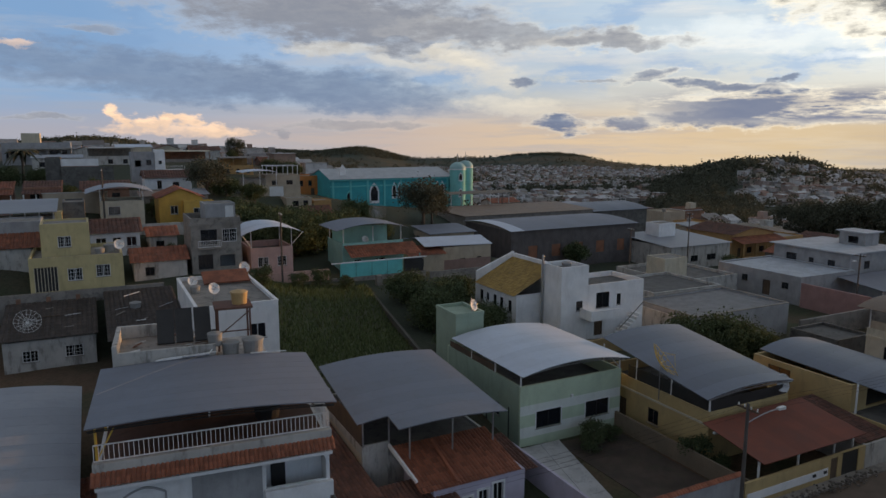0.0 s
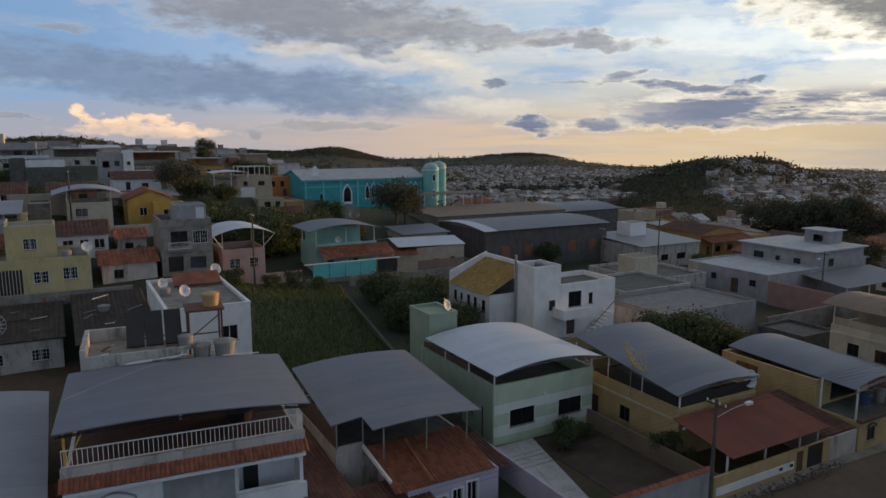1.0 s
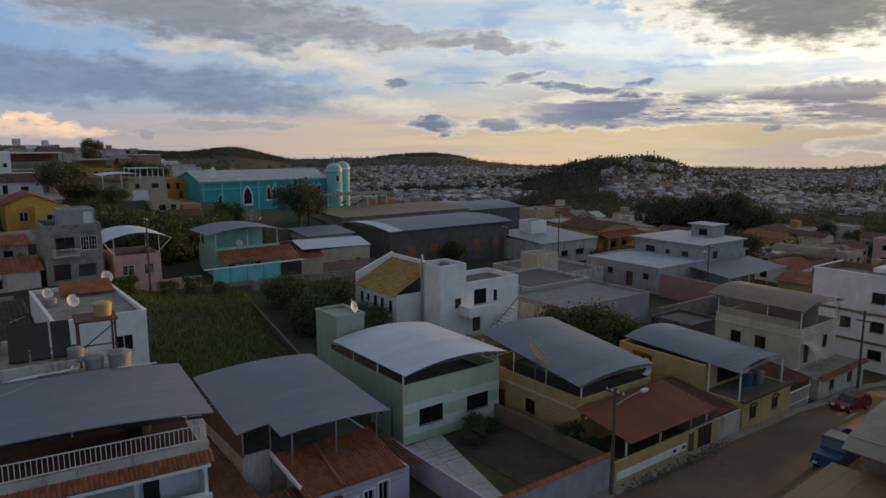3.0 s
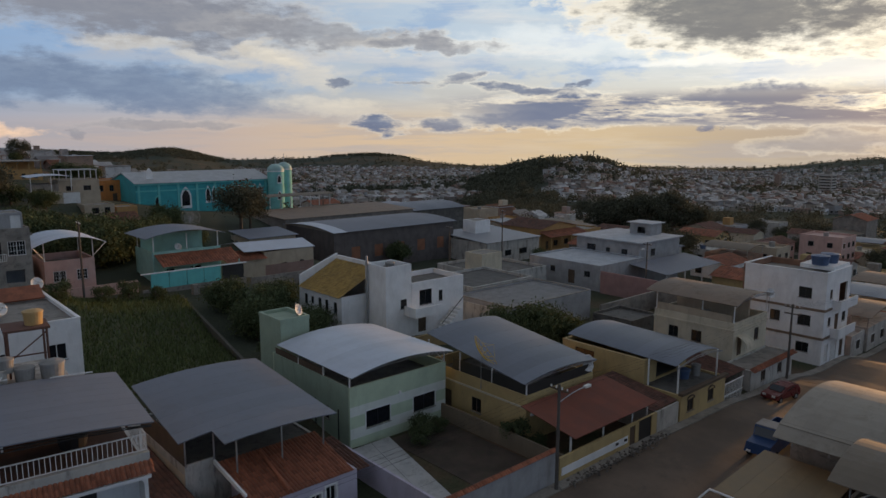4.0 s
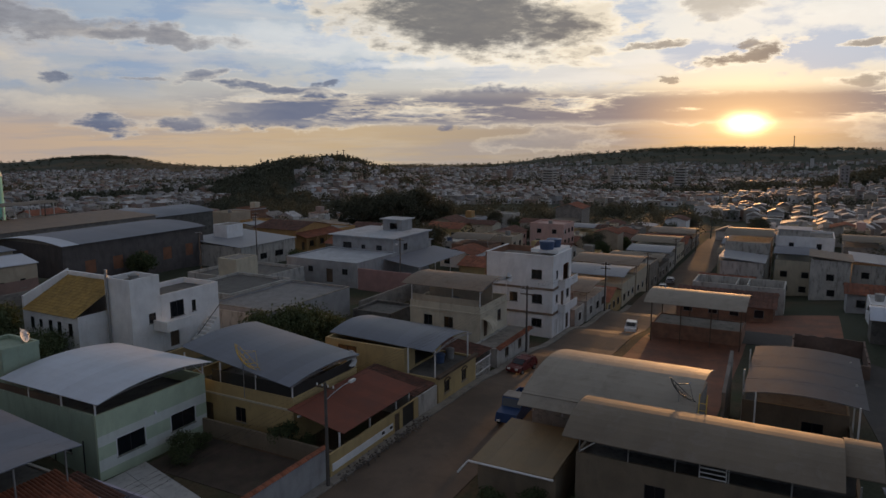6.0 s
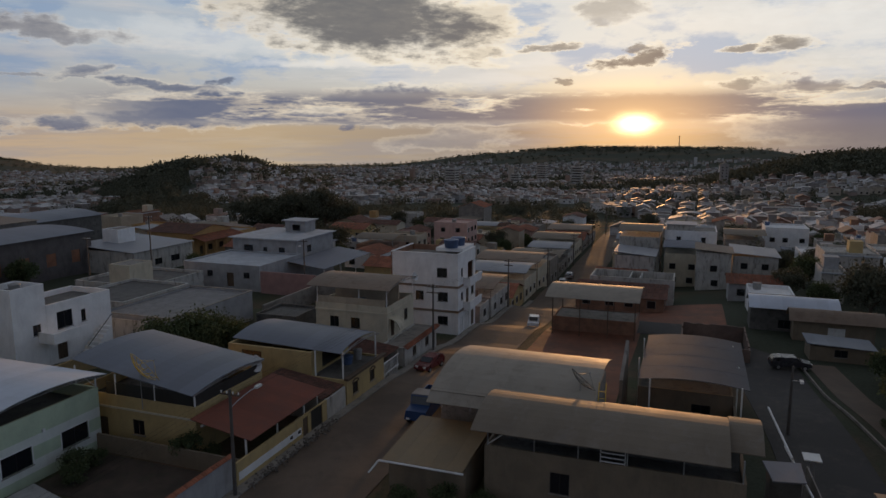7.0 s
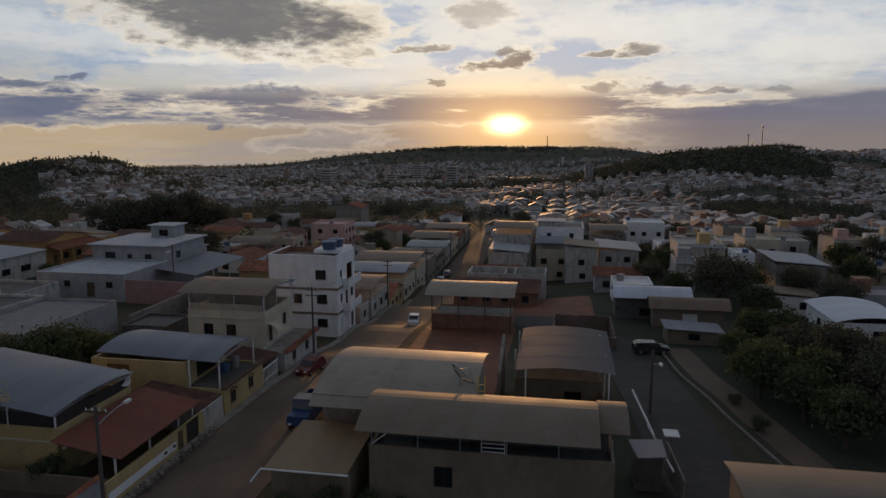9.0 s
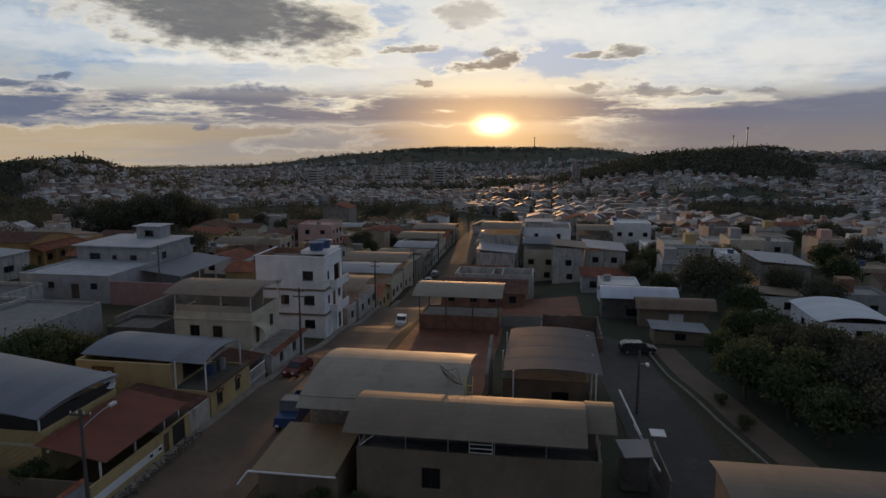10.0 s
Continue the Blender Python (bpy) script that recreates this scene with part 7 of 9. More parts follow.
    house("yard_shed", "low dark shed in a bare yard", 74, 80, 47, 53, 2.4, dark_concrete, {}, roof_mat=dark_concrete, category="shed", group="sheds")
    w = thing("boundary_wall", (83, 52, -0.5), "weathered yard wall with broken coping", "wall", "boundary walls")
    part("wall", Mb().box(78, 92, 54.5, 54.8, -2, 2.0), concrete, w)
    part("wall", Mb().box(92, 92.3, 44, 54.8, -2, 2.0), concrete, w)
    part("wall", Mb().box(78.6, 92, 43.7, 44, -2, 1.4), concrete, w)


hall_brick = surface("hall_brick", (0.115, 0.10, 0.095), stain=(0.05, 0.045, 0.04), stain_amount=0.6, streak=True, vary=0.2)
brick_orange = surface("brick_orange", (0.26, 0.115, 0.065), vary=0.2, stain=(0.12, 0.07, 0.05))
ochre_orange = surface("ochre_orange", (0.42, 0.25, 0.10), stain=(0.2, 0.13, 0.07), stain_amount=0.45, streak=True, vary=0.12)
pale_slab = surface("pale_slab", (0.46, 0.48, 0.50), stain=(0.26, 0.27, 0.28), stain_amount=0.5, vary=0.12)
faded_red = surface("faded_red", (0.34, 0.20, 0.18), stain=(0.2, 0.13, 0.12), stain_amount=0.4, streak=True, vary=0.12)
sheet_flat = surface("sheet_flat", (0.22, 0.215, 0.21), stain=(0.11, 0.105, 0.10), stain_amount=0.6, vary=0.15)
halls()


def lancet(parent, face, c, u, z0, w, h, mat_frame):
    """A pointed church window: dark pane, pale surround standing proud."""
    pts = [(-w / 2, 0), (w / 2, 0), (w / 2, h * 0.6), (w * 0.3, h * 0.85), (0, h), (-w * 0.3, h * 0.85), (-w / 2, h * 0.6)]
    def ring(s, d):
        return [((u + p * s, c - d, z0 + h * 0.45 + (q - h * 0.45) * s) if face == "x" else (c - d, u + p * s, z0 + h * 0.45 + (q - h * 0.45) * s)) for p, q in pts]
    o = part("window", Mb().solid(ring(1.25, 0.05), ring(1.25, 0.12)), mat_frame, parent)
    part("pane", Mb().solid(ring(0.92, 0.121), ring(0.92, 0.14)), pane_dark, o)


def church():
    t = thing("church", (70, 172, 8), "long turquoise church with pointed windows and two round domed towers", "church")
    claim(52, 95, 160, 186)
    zb, ze = 5.5, 14.2
    walls(t, 52.8, 86.0, 165, 182, zb, ze, teal_paint)
    for k in range(8):
        x = 53.2 + 4.55 * k
        part("pilaster", Mb().box(x, x + 0.5, 164.8, 164.998, zb, ze - 0.5), teal_light, t)
    part("cornice", Mb().box(52.5, 86.2, 164.6, 164.997, ze - 0.5, ze), teal_light, t)
    part("string_course", Mb().box(52.7, 86.1, 164.85, 164.996, 12.2, 12.45), teal_light, t)
    for z0, z1, y0, y1 in ((ze, 16.4, 164.4, 173.5), (16.4, ze, 173.5, 182.6)):
        part("roof_slope", Mb().sheet([[(52.4, y0, z0), (52.4, y1, z1)], [(86.6, y0, z0), (86.6, y1, z1)]], 0.12), church_roof, t)
    part("gable", Mb().solid([(52.8, 165, ze), (52.8, 173.5, 16.3), (52.8, 182, ze)], [(53.0, 165, ze), (53.0, 173.5, 16.3), (53.0, 182, ze)]), teal_paint, t)
    part("gable_crest", Mb().box(55.8, 57.4, 166.5, 167.0, 15.0, 16.6).solid([(55.8, 166.5, 16.6), (57.4, 166.5, 16.6), (57.4, 167, 16.6), (55.8, 167, 16.6)], [(56.5, 166.6, 17.6), (56.7, 166.6, 17.6), (56.7, 166.9, 17.6), (56.5, 166.9, 17.6)]), white_paint, t)
    lancet(t, "x", 165, 64.3, 8.3, 2.1, 4.2, white_paint)
    for x in (69.8, 71.4, 76.4, 78.0, 82.2, 83.7):
        lancet(t, "x", 165, x, 9.2, 1.0, 3.4, white_paint)
    for x in (57.6,):
        lancet(t, "x", 165, x, 8.6, 1.2, 2.4, teal_light)
    for x, y, r, top in ((87.5, 163.4, 2.1, 16.2), (90.9, 165.2, 2.0, 16.6)):
        tw = part("tower", Mb().tube((x, y, zb - 2), (x, y, top), r, n=28), tower_paint, t, "pale turquoise round tower", smooth=False)
        rows = []
        for i in range(8):
            a = math.pi / 2 * i / 7
            rows.append([(x + r * 1.03 * math.cos(a) * math.cos(2 * math.pi * k / 28), y + r * 1.03 * math.cos(a) * math.sin(2 * math.pi * k / 28), top + r * 0.85 * math.sin(a)) for k in range(29)])
        part("dome", Mb().sheet(rows, 0.05), dome_paint, tw, smooth=True)
        part("ring", Mb().tube((x, y, top - 0.25), (x, y, top), r * 1.06, n=28), white_paint, tw)
        part("finial", Mb().tube((x, y, top + r * 0.85), (x, y, top + r * 0.85 + 2.2), 0.08, n=6), steel, tw)
    for x, z in ((87.3, 13.2), (87.3, 9.0)):
        lancet(t, "x", 161.36, x, z, 0.9, 1.9, white_paint)
    walls(t, 86.02, 89.5, 166.0, 171, zb, 13.5, teal_paint)
    house("orange_parish_house", "bright orange two-storey house beside the church", 46.5, 55.8, 176, 184, 5.2, orange_paint, {"s": [(48, 49, 2.6, 4.0, "dark"), (50.4, 51.3, 2.6, 4.0, "dark"), (53, 54, 2.6, 4.0, "dark"), (51, 52, 0, 2, "door")]}, zg=9.4, roof="flat", parapet=0.3)


church_roof = surface("church_roof", (0.42, 0.43, 0.43), rough=0.6, stain=(0.25, 0.25, 0.25), vary=0.12)
tower_paint = surface("tower_paint", (0.20, 0.52, 0.48), stain=(0.12, 0.34, 0.33), stain_amount=0.35, streak=True, vary=0.1)
dome_paint = surface("dome_paint", (0.33, 0.50, 0.47), rough=0.5, stain=(0.2, 0.3, 0.29), stain_amount=0.4, vary=0.12)
church()


# ---- trees and plants ----
def leaf_mesh(name, centres, count, spread, size, seed, squash=0.8):
    rng = np.random.default_rng(seed)
    c = np.repeat(np.asarray(centres, float), count, 0)
    n = len(c)
    p = c + rng.normal(0, 1, (n, 3)) * np.array([spread, spread, spread * squash])
    a, b = rng.normal(0, 1, (n, 3)), rng.normal(0, 1, (n, 3))
    a /= np.linalg.norm(a, axis=1, keepdims=True)
    b -= a * (a * b).sum(1, keepdims=True)
    b /= np.linalg.norm(b, axis=1, keepdims=True)
    s = size * rng.uniform(0.5, 1.3, (n, 1))
    V = np.stack([p - a * s, p + b * s * 0.55, p + a * s, p - b * s * 0.55], 1).reshape(-1, 3)
    me = bpy.data.meshes.new(name)
    me.vertices.add(4 * n)
    me.vertices.foreach_set("co", V.ravel())
    me.loops.add(4 * n)
    me.loops.foreach_set("vertex_index", np.arange(4 * n))
    me.polygons.add(n)
    me.polygons.foreach_set("loop_start", np.arange(0, 4 * n, 4))
    me.update()
    me.validate()
    return me


def tree_kind(h, r, seed, mat, clumps=52, count=90, size=0.23, base=0.35):
    """A tree at the origin: tapered trunk, limbs, and an uneven crown of leaves in clumps."""
    rng = np.random.default_rng(seed)
    t = thing("tree", (0, 0, 0), "broad leafy tree with a dense dark green crown", "tree", "trees")
    tops = []
    mb = Mb().tube((0, 0, -0.6), (0.1, 0.05, h * 0.45), 0.05 * r + 0.1, 0.03 * r + 0.06, n=8)
    for k in range(7):
        a = 2 * math.pi * k / 7 + rng.uniform(-0.3, 0.3)
        e = Vector((math.cos(a) * r * rng.uniform(0.45, 0.75), math.sin(a) * r * rng.uniform(0.45, 0.75), h * rng.uniform(0.55, 0.85)))
        mb.tube((0.1, 0.05, h * rng.uniform(0.25, 0.44)), tuple(e), 0.02 * r + 0.04, 0.02, n=5)
        tops.append(tuple(e))
    part("trunk", mb, bark, t)
    cs = list(tops)
    while len(cs) < clumps:
        d = rng.normal(0, 1, 3)
        d /= np.linalg.norm(d)
        q = rng.uniform(0.35, 1.0) ** 0.5 * rng.uniform(0.75, 1.12)
        z = h * (base + (1 - base) / 2) + d[2] * q * h * (1 - base) / 2
        cs.append((d[0] * q * r * 0.9, d[1] * q * r * 0.9, z))
    me = leaf_mesh("crown", cs, count, r * 0.17, size, seed)
    me.materials.append(mat)
    ob = new("crown", me)
    ob.parent = t
    return t


KINDS = [tree_kind(8.0, 4.6, 11, leaf_dark), tree_kind(6.0, 3.2, 12, leaf_green), tree_kind(9.5, 4.0, 13, leaf_dark, base=0.25), tree_kind(3.2, 2.0, 14, leaf_green, 30, 70, 0.15, 0.1), tree_kind(4.6, 3.4, 15, leaf_green, 64, 110, 0.17, 0.1)]
SPENT = [False] * len(KINDS)


def plant(kind, x, y, scale=1.0, turn=0.0, label=""):
    m = pose(x, y, ground_z(x, y), 0, 0, turn) @ Matrix.Scale(scale, 4)
    if SPENT[kind]:
        ob = copy_thing(KINDS[kind], m @ Matrix.Scale(1 / KINDS[kind].scale[0], 4))
    else:
        ob, SPENT[kind] = KINDS[kind], True
        ob.matrix_basis = m
    if label:
        tagged(ob, label)
    return ob


PLANTED = [(0, 60.5, 128, 1.15), (0, 64.0, 131, 0.9), (0, 19.8, 138, 0.92), (4, 48, 206, 1.0), (4, 53, 204, 1.1), (4, 60, 200, 0.9), (4, 44, 180, 0.8), (4, -9, 163, 0.8), (4, -15, 164, 0.9), (4, 26.5, 124, 0.9), (4, 46, 128, 1.0), (4, 24, 142, 0.8), (4, 29, 140, 0.7), (2, 196, 121, 1.7), (2, 202, 128, 1.55), (2, 206, 118, 1.8), (2, 199, 136, 1.5), (2, 212, 125, 1.7), (2, 193, 130, 1.4), (2, 209, 134, 1.6), (2, 190, 140, 1.35), (0, 216, 116, 1.5), (2, 204, 141, 1.5), (0, 118, -27, 1.15), (4, 24.5, 106, 1.3), (4, 28.5, 108, 1.45), (4, 32.5, 111, 1.4), (4, 36, 113, 1.2), (4, 20.5, 110, 1.2), (4, 26, 116, 1.4), (4, 31, 119, 1.3), (4, 40, 117, 1.1), (4, 22, 122, 1.1), (4, 36, 64, 0.8), (4, 39.2, 66.5, 0.75), (4, 33.8, 69, 0.9), (4, 37.2, 72.5, 0.9), (4, 40.6, 76.5, 0.8), (4, 34.5, 77.5, 0.8), (4, 45, 114, 0.9), (4, 58.2, 53.6, 0.95), (4, 62.2, 52.4, 1.0), (4, 65.2, 50.6, 0.75), (4, 60.2, 50.8, 0.8), (0, 130, -17, 0.7), (1, 128, -34, 1.0), (1, 133, -30, 0.9), (0, 126, -42, 0.8), (1, 146, -21.5, 1.0), (0, 152, -38, 0.8), (1, 157, -60, 1.0), (0, 176, -20, 0.8), (1, 112, -32, 0.9), (1, 122, -21, 0.8), (0, 116, -45, 0.8), (1, 138, -56, 1.0), (1, 84, 107.5, 0.8), (4, 84, -40, 0.8), (2, 72, -29, 0.75), (0, 78, -27, 0.7), (1, 68, -20.5, 0.9), (0, 64, -30, 0.8), (1, 86, -28, 0.9), (4, 88, -34, 0.7), (4, 94, -33, 0.6), (1, 73, -22.5, 0.8), (1, 79, -21, 0.7), (1, 67, -25.5, 0.9), (1, 63, -23, 0.8), (0, 56, -29, 0.75), (2, 60, -33, 0.7), (0, 69, -33, 0.85), (4, 75, -36, 1.1), (1, 57.5, -24.5, 0.8), (4, 81, -32, 1.0), (4, 90, -29.5, 0.7), (1, 88, -25, 0.8)]
for k, (kind, x, y, s) in enumerate(PLANTED):
    plant(kind, x, y, s, 47.0 * k)
SHRUBS = [(33.6, 40.4, 0.7), (34.9, 41.6, 0.85), (36.6, 41.4, 0.6), (39.6, 35.4, 0.95), (40.0, 33.4, 0.6), (35.2, 62.5, 1.1), (38.5, 64.5, 1.2), (33.0, 67.0, 1.3), (36.5, 69.5, 1.1), (40.5, 69, 0.9), (34.4, 73, 1.0), (31.0, 60.5, 0.9), (39.4, 14.0, 0.8), (38.8, 16.8, 0.7), (40.0, 9.5, 0.6), (39.8, 11.6, 0.7), (8.3, 93.8, 0.9), (12.5, 101.5, 1.0), (15.2, 102.5, 1.1), (13.6, 98.5, 0.9), (-1.4, 94.0, 0.8), (6.2, 118.8, 1.0), (8.6, 121.5, 1.1), (-3.5, 133, 1.2), (1.0, 141, 1.2), (6.5, 139.5, 1.1), (15.6, 127, 1.0), (22, 145, 1.2), (28.5, 146, 1.1), (19, 98.5, 1.0), (26, 86.5, 1.0), (29, 85, 0.8), (22.5, 84, 0.9), (17.5, 82, 1.0), (17, 77, 0.8), (76, 49, 0.8), (60, -18.5, 0.6), (66, -17.8, 0.5), (97, 58, 0.9)]
for k, (x, y, s) in enumerate(SHRUBS):
    plant(3, x, y, 0.72 * s, 61.0 * k, "rounded leafy shrub growing by a wall")


def palm(x, y, h):
    z = ground_z(x, y)
    t = thing("palm_tree", (x, y, z), "tall palm tree with drooping fronds", "palm tree", "trees")
    part("trunk", Mb().tube((x, y, z - 0.3), (x + 0.2, y, z + h), 0.28, 0.2, n=8), bark, t)
    rng = random.Random(5)
    for k in range(22):
        a, up = 2 * math.pi * k / 22 + rng.uniform(-0.1, 0.1), rng.uniform(0.1, 0.9)
        rows = []
        for i in range(6):
            s = i / 5
            d = 3.4 * s
            zz = z + h + up * 2.2 * s - 3.2 * s * s * (1.1 - 0.5 * up)
            wdt = 0.5 * math.sin(math.pi * min(1, s * 0.85 + 0.15))
            cx, cy = x + 0.2 + d * math.cos(a), y + d * math.sin(a)
            rows.append([(cx - wdt * math.sin(a), cy + wdt * math.cos(a), zz - 0.15), (cx, cy, zz), (cx + wdt * math.sin(a), cy - wdt * math.cos(a), zz - 0.15)])
        part("frond", Mb().sheet(rows, 0.02), leaf_dark, t)


palm(-12.1, 165, 7.4)


def grass_plot():
    """The overgrown plot between the houses: a green sheet and thousands of blades."""
    rows = []
    for j in range(16):
        y = 56.8 + 2.0 * j
        rows.append([(x, y, ground_z(x, y) + 0.04) for x in np.linspace(15.2, 27.4 + 0.165 * (y - 57), 9)])
    tagged(part("grass_plot", Mb().sheet(rows, 0.3), grass_soil, smooth=True), "overgrown green plot between houses", "grass", kind="structure")
    rng = np.random.default_rng(4)
    V, F = [], []
    n = 15000
    ys = rng.uniform(57, 87, n)
    xs = rng.uniform(0, 1, n) * (12.0 + 0.165 * (ys - 57)) + 15.4
    zs = land(xs, ys) + 0.03
    for x, y, z in zip(xs, ys, zs):
        a, h, s = rng.uniform(0, 6.28), rng.uniform(0.15, 0.6), rng.uniform(0.04, 0.11)
        dx, dy, lx, ly = math.cos(a) * s, math.sin(a) * s, rng.normal(0, 0.12), rng.normal(0, 0.12)
        k = len(V)
        V += [(x - dx, y - dy, z), (x + dx, y + dy, z), (x + lx, y + ly, z + h)]
        F.append((k, k + 1, k + 2))
    me = bpy.data.meshes.new("grass")
    me.from_pydata(V, [], F)
    me.materials.append(grass_blade)
    tagged(new("grass", me), "long rough grass and weeds on a vacant plot", "grass", kind="stuff")


grass_plot()


# ---- poles, lamps and wires ----
def power_pole(x, y, h, label, lamp_arm=None, arms=1):
    z = ground_z(x, y)
    t = thing("power_pole", (x, y, z), label, "power pole", "power poles")
    part("shaft", Mb().tube((x, y, z - 0.4), (x, y, z + h), 0.14, 0.1, n=8), pole_wood, t)
    for k in range(arms):
        zz = z + h - 0.35 - 0.7 * k
        part("crossarm", Mb().box(x - 0.06, x + 0.06, y - 0.8, y + 0.8, zz - 0.06, zz + 0.06), wood_dark, t)
        for d in (-0.7, -0.25, 0.25, 0.7):
            part("insulator", Mb().tube((x, y + d, zz + 0.06), (x, y + d, zz + 0.22), 0.05, n=6), white_metal, t)
    if lamp_arm:
        dx, dy, dz = lamp_arm
        arm = Mb()
        pts = [(x + dx * s, y + dy * s, z + h - 1.3 + dz * math.sin(s * math.pi / 2)) for s in (0, 0.25, 0.5, 0.75, 1)]
        for a, b in zip(pts, pts[1:]):
            arm.tube(a, b, 0.035, n=6)
        part("lamp_arm", arm, steel, t)
        e = pts[-1]
        part("lamp_head", Mb().box(e[0] - 0.1, e[0] + 0.5, e[1] - 0.13, e[1] + 0.13, e[2] - 0.08, e[2] + 0.1), white_metal, t)
    return t


power_pole(36.2, 28.4, 7.9, "grey utility pole with a street lamp arm", (2.6, -0.3, 0.6))
power_pole(75.5, 28.5, 8.4, "grey utility pole before a white block", None, 2)
power_pole(21.7, 89.2, 9.6, "slim dark utility pole beside a street wall")
power_pole(104, 98, 11.5, "tall utility pole above flat roofs", None, 2)
power_pole(62.3, -9.4, 6.2, "bare grey lamp post at the side street", (-1.2, -0.6, 0.3), 0)
for x in (112, 146, 180, 215, 250):
    power_pole(x, 28.6, 8.5, "utility pole along the sloping street", None, 2)
power_pole(84.6, 93, 9.0, "slim utility pole behind flat roofs")
power_pole(101, 62, 8.5, "utility pole beside a faded wall", (-1.5, 0, 0.3))
power_pole(1.5, 108, 9.0, "slim utility pole on the hillside")
power_pole(92, 148, 9.5, "slim pale mast beside a canopy", None, 0)


def wires():
    t = thing("power_lines", (60, 28.4, 7), "thin black power lines strung along the street", "power line", kind="stuff")
    pts = [(0, 28.4, 8.0), (36.2, 28.4, 7.9 + ground_z(36, 28)), (75.5, 28.5, 8.4 + ground_z(75, 28))] + [(x, 28.6, 8.5 + ground_z(x, 28.6)) for x in (112, 146, 180, 215)]
    mb = Mb()
    for d in (-0.7, -0.25, 0.25, 0.7):
        for a, b in zip(pts, pts[1:]):
            n = 10
            for k in range(n):
                q = []
                for s in (k / n, (k + 1) / n):
                    q.append((a[0] + (b[0] - a[0]) * s, a[1] + (b[1] - a[1]) * s + d, a[2] + (b[2] - a[2]) * s - 0.2 - 0.9 * 4 * s * (1 - s) / 2))
                mb.tube(q[0], q[1], 0.007, n=3)
    part("wire", mb, rubber, t)


wires()


# ---- vehicles ----
def vehicle(name, x, y, heading, paint, label, length=4.0, width=1.7, truck=False):
    z = ground_z(x, y) + 0.06
    t = thing(name, (0, 0, 0), label, "truck" if truck else "car", "vehicles")
    L, W = length, width
    if truck:
        prof = [(-L / 2, 0.7), (-L / 2, 1.0), (-L / 2 + 3.3, 1.0), (-L / 2 + 3.3, 2.35), (L / 2 - 1.6, 2.35), (L / 2 - 1.35, 1.55), (L / 2 - 0.1, 1.4), (L / 2, 0.6)]
    else:
        prof = [(-L / 2, 0.35), (-L / 2 + 0.02, 0.95), (-L / 2 + 0.3, 1.38), (-L / 2 + 0.8, 1.46), (L / 2 - 1.7, 1.44), (L / 2 - 1.0, 0.98), (L / 2 - 0.12, 0.82), (L / 2, 0.4)]
    part("body", Mb().solid([(p, -W / 2 + (0.12 if q > 1.0 else 0), q) for p, q in prof], [(p, W / 2 - (0.12 if q > 1.0 else 0), q) for p, q in prof]), paint, t)
    if truck:
        for s in (-1, 1):
            part("side_board", Mb().box(-L / 2, -L / 2 + 3.2, s * W / 2 - 0.05, s * W / 2 + 0.05, 1.002, 1.55), paint, t)
        part("tail_board", Mb().box(-L / 2 - 0.06, -L / 2, -W / 2, W / 2, 0.9, 1.55), paint, t)
        part("windscreen", Mb().solid([(L / 2 - 1.58, -W / 2 + 0.2, 2.25), (L / 2 - 1.58, W / 2 - 0.2, 2.25), (L / 2 - 1.36, W / 2 - 0.2, 1.6), (L / 2 - 1.36, -W / 2 + 0.2, 1.6)], [(L / 2 - 1.54, -W / 2 + 0.2, 2.25), (L / 2 - 1.54, W / 2 - 0.2, 2.25), (L / 2 - 1.32, W / 2 - 0.2, 1.6), (L / 2 - 1.32, -W / 2 + 0.2, 1.6)]), pane_blue, t)
        part("cab_roof", Mb().box(-L / 2 + 3.3, L / 2 - 1.6, -W / 2 + 0.15, W / 2 - 0.15, 2.352, 2.42), tank_grey, t)
        for s in (-1, 1):
            part("side_window", Mb().box(-L / 2 + 3.5, L / 2 - 1.75, s * (W / 2 - 0.11) - 0.02, s * (W / 2 - 0.11) + 0.02, 1.65, 2.2), pane_blue, t)
    else:
        part("windscreen", Mb().solid([(L / 2 - 1.66, -W / 2 + 0.2, 1.42), (L / 2 - 1.66, W / 2 - 0.2, 1.42), (L / 2 - 1.02, W / 2 - 0.2, 1.01), (L / 2 - 1.02, -W / 2 + 0.2, 1.01)], [(L / 2 - 1.62, -W / 2 + 0.2, 1.44), (L / 2 - 1.62, W / 2 - 0.2, 1.44), (L / 2 - 0.98, W / 2 - 0.2, 1.03), (L / 2 - 0.98, -W / 2 + 0.2, 1.03)]), pane_dark, t)
        part("rear_window", Mb().solid([(-L / 2 + 0.05, -W / 2 + 0.25, 1.0), (-L / 2 + 0.05, W / 2 - 0.25, 1.0), (-L / 2 + 0.27, W / 2 - 0.25, 1.34), (-L / 2 + 0.27, -W / 2 + 0.25, 1.34)], [(-L / 2 + 0.01, -W / 2 + 0.25, 1.0), (-L / 2 + 0.01, W / 2 - 0.25, 1.0), (-L / 2 + 0.23, W / 2 - 0.25, 1.36), (-L / 2 + 0.23, -W / 2 + 0.25, 1.36)]), pane_dark, t)
        for s in (-1, 1):
            for a, b in ((-L / 2 + 0.55, -0.1), (0.0, L / 2 - 1.45)):
                part("side_window", Mb().solid([(a, s * (W / 2 - 0.1), 1.0), (b + 0.25, s * (W / 2 - 0.1), 1.0), (b, s * (W / 2 - 0.14), 1.36), (a, s * (W / 2 - 0.14), 1.36)], [(a, s * (W / 2 - 0.06), 1.0), (b + 0.25, s * (W / 2 - 0.06), 1.0), (b, s * (W / 2 - 0.1), 1.36), (a, s * (W / 2 - 0.1), 1.36)]), pane_dark, t)
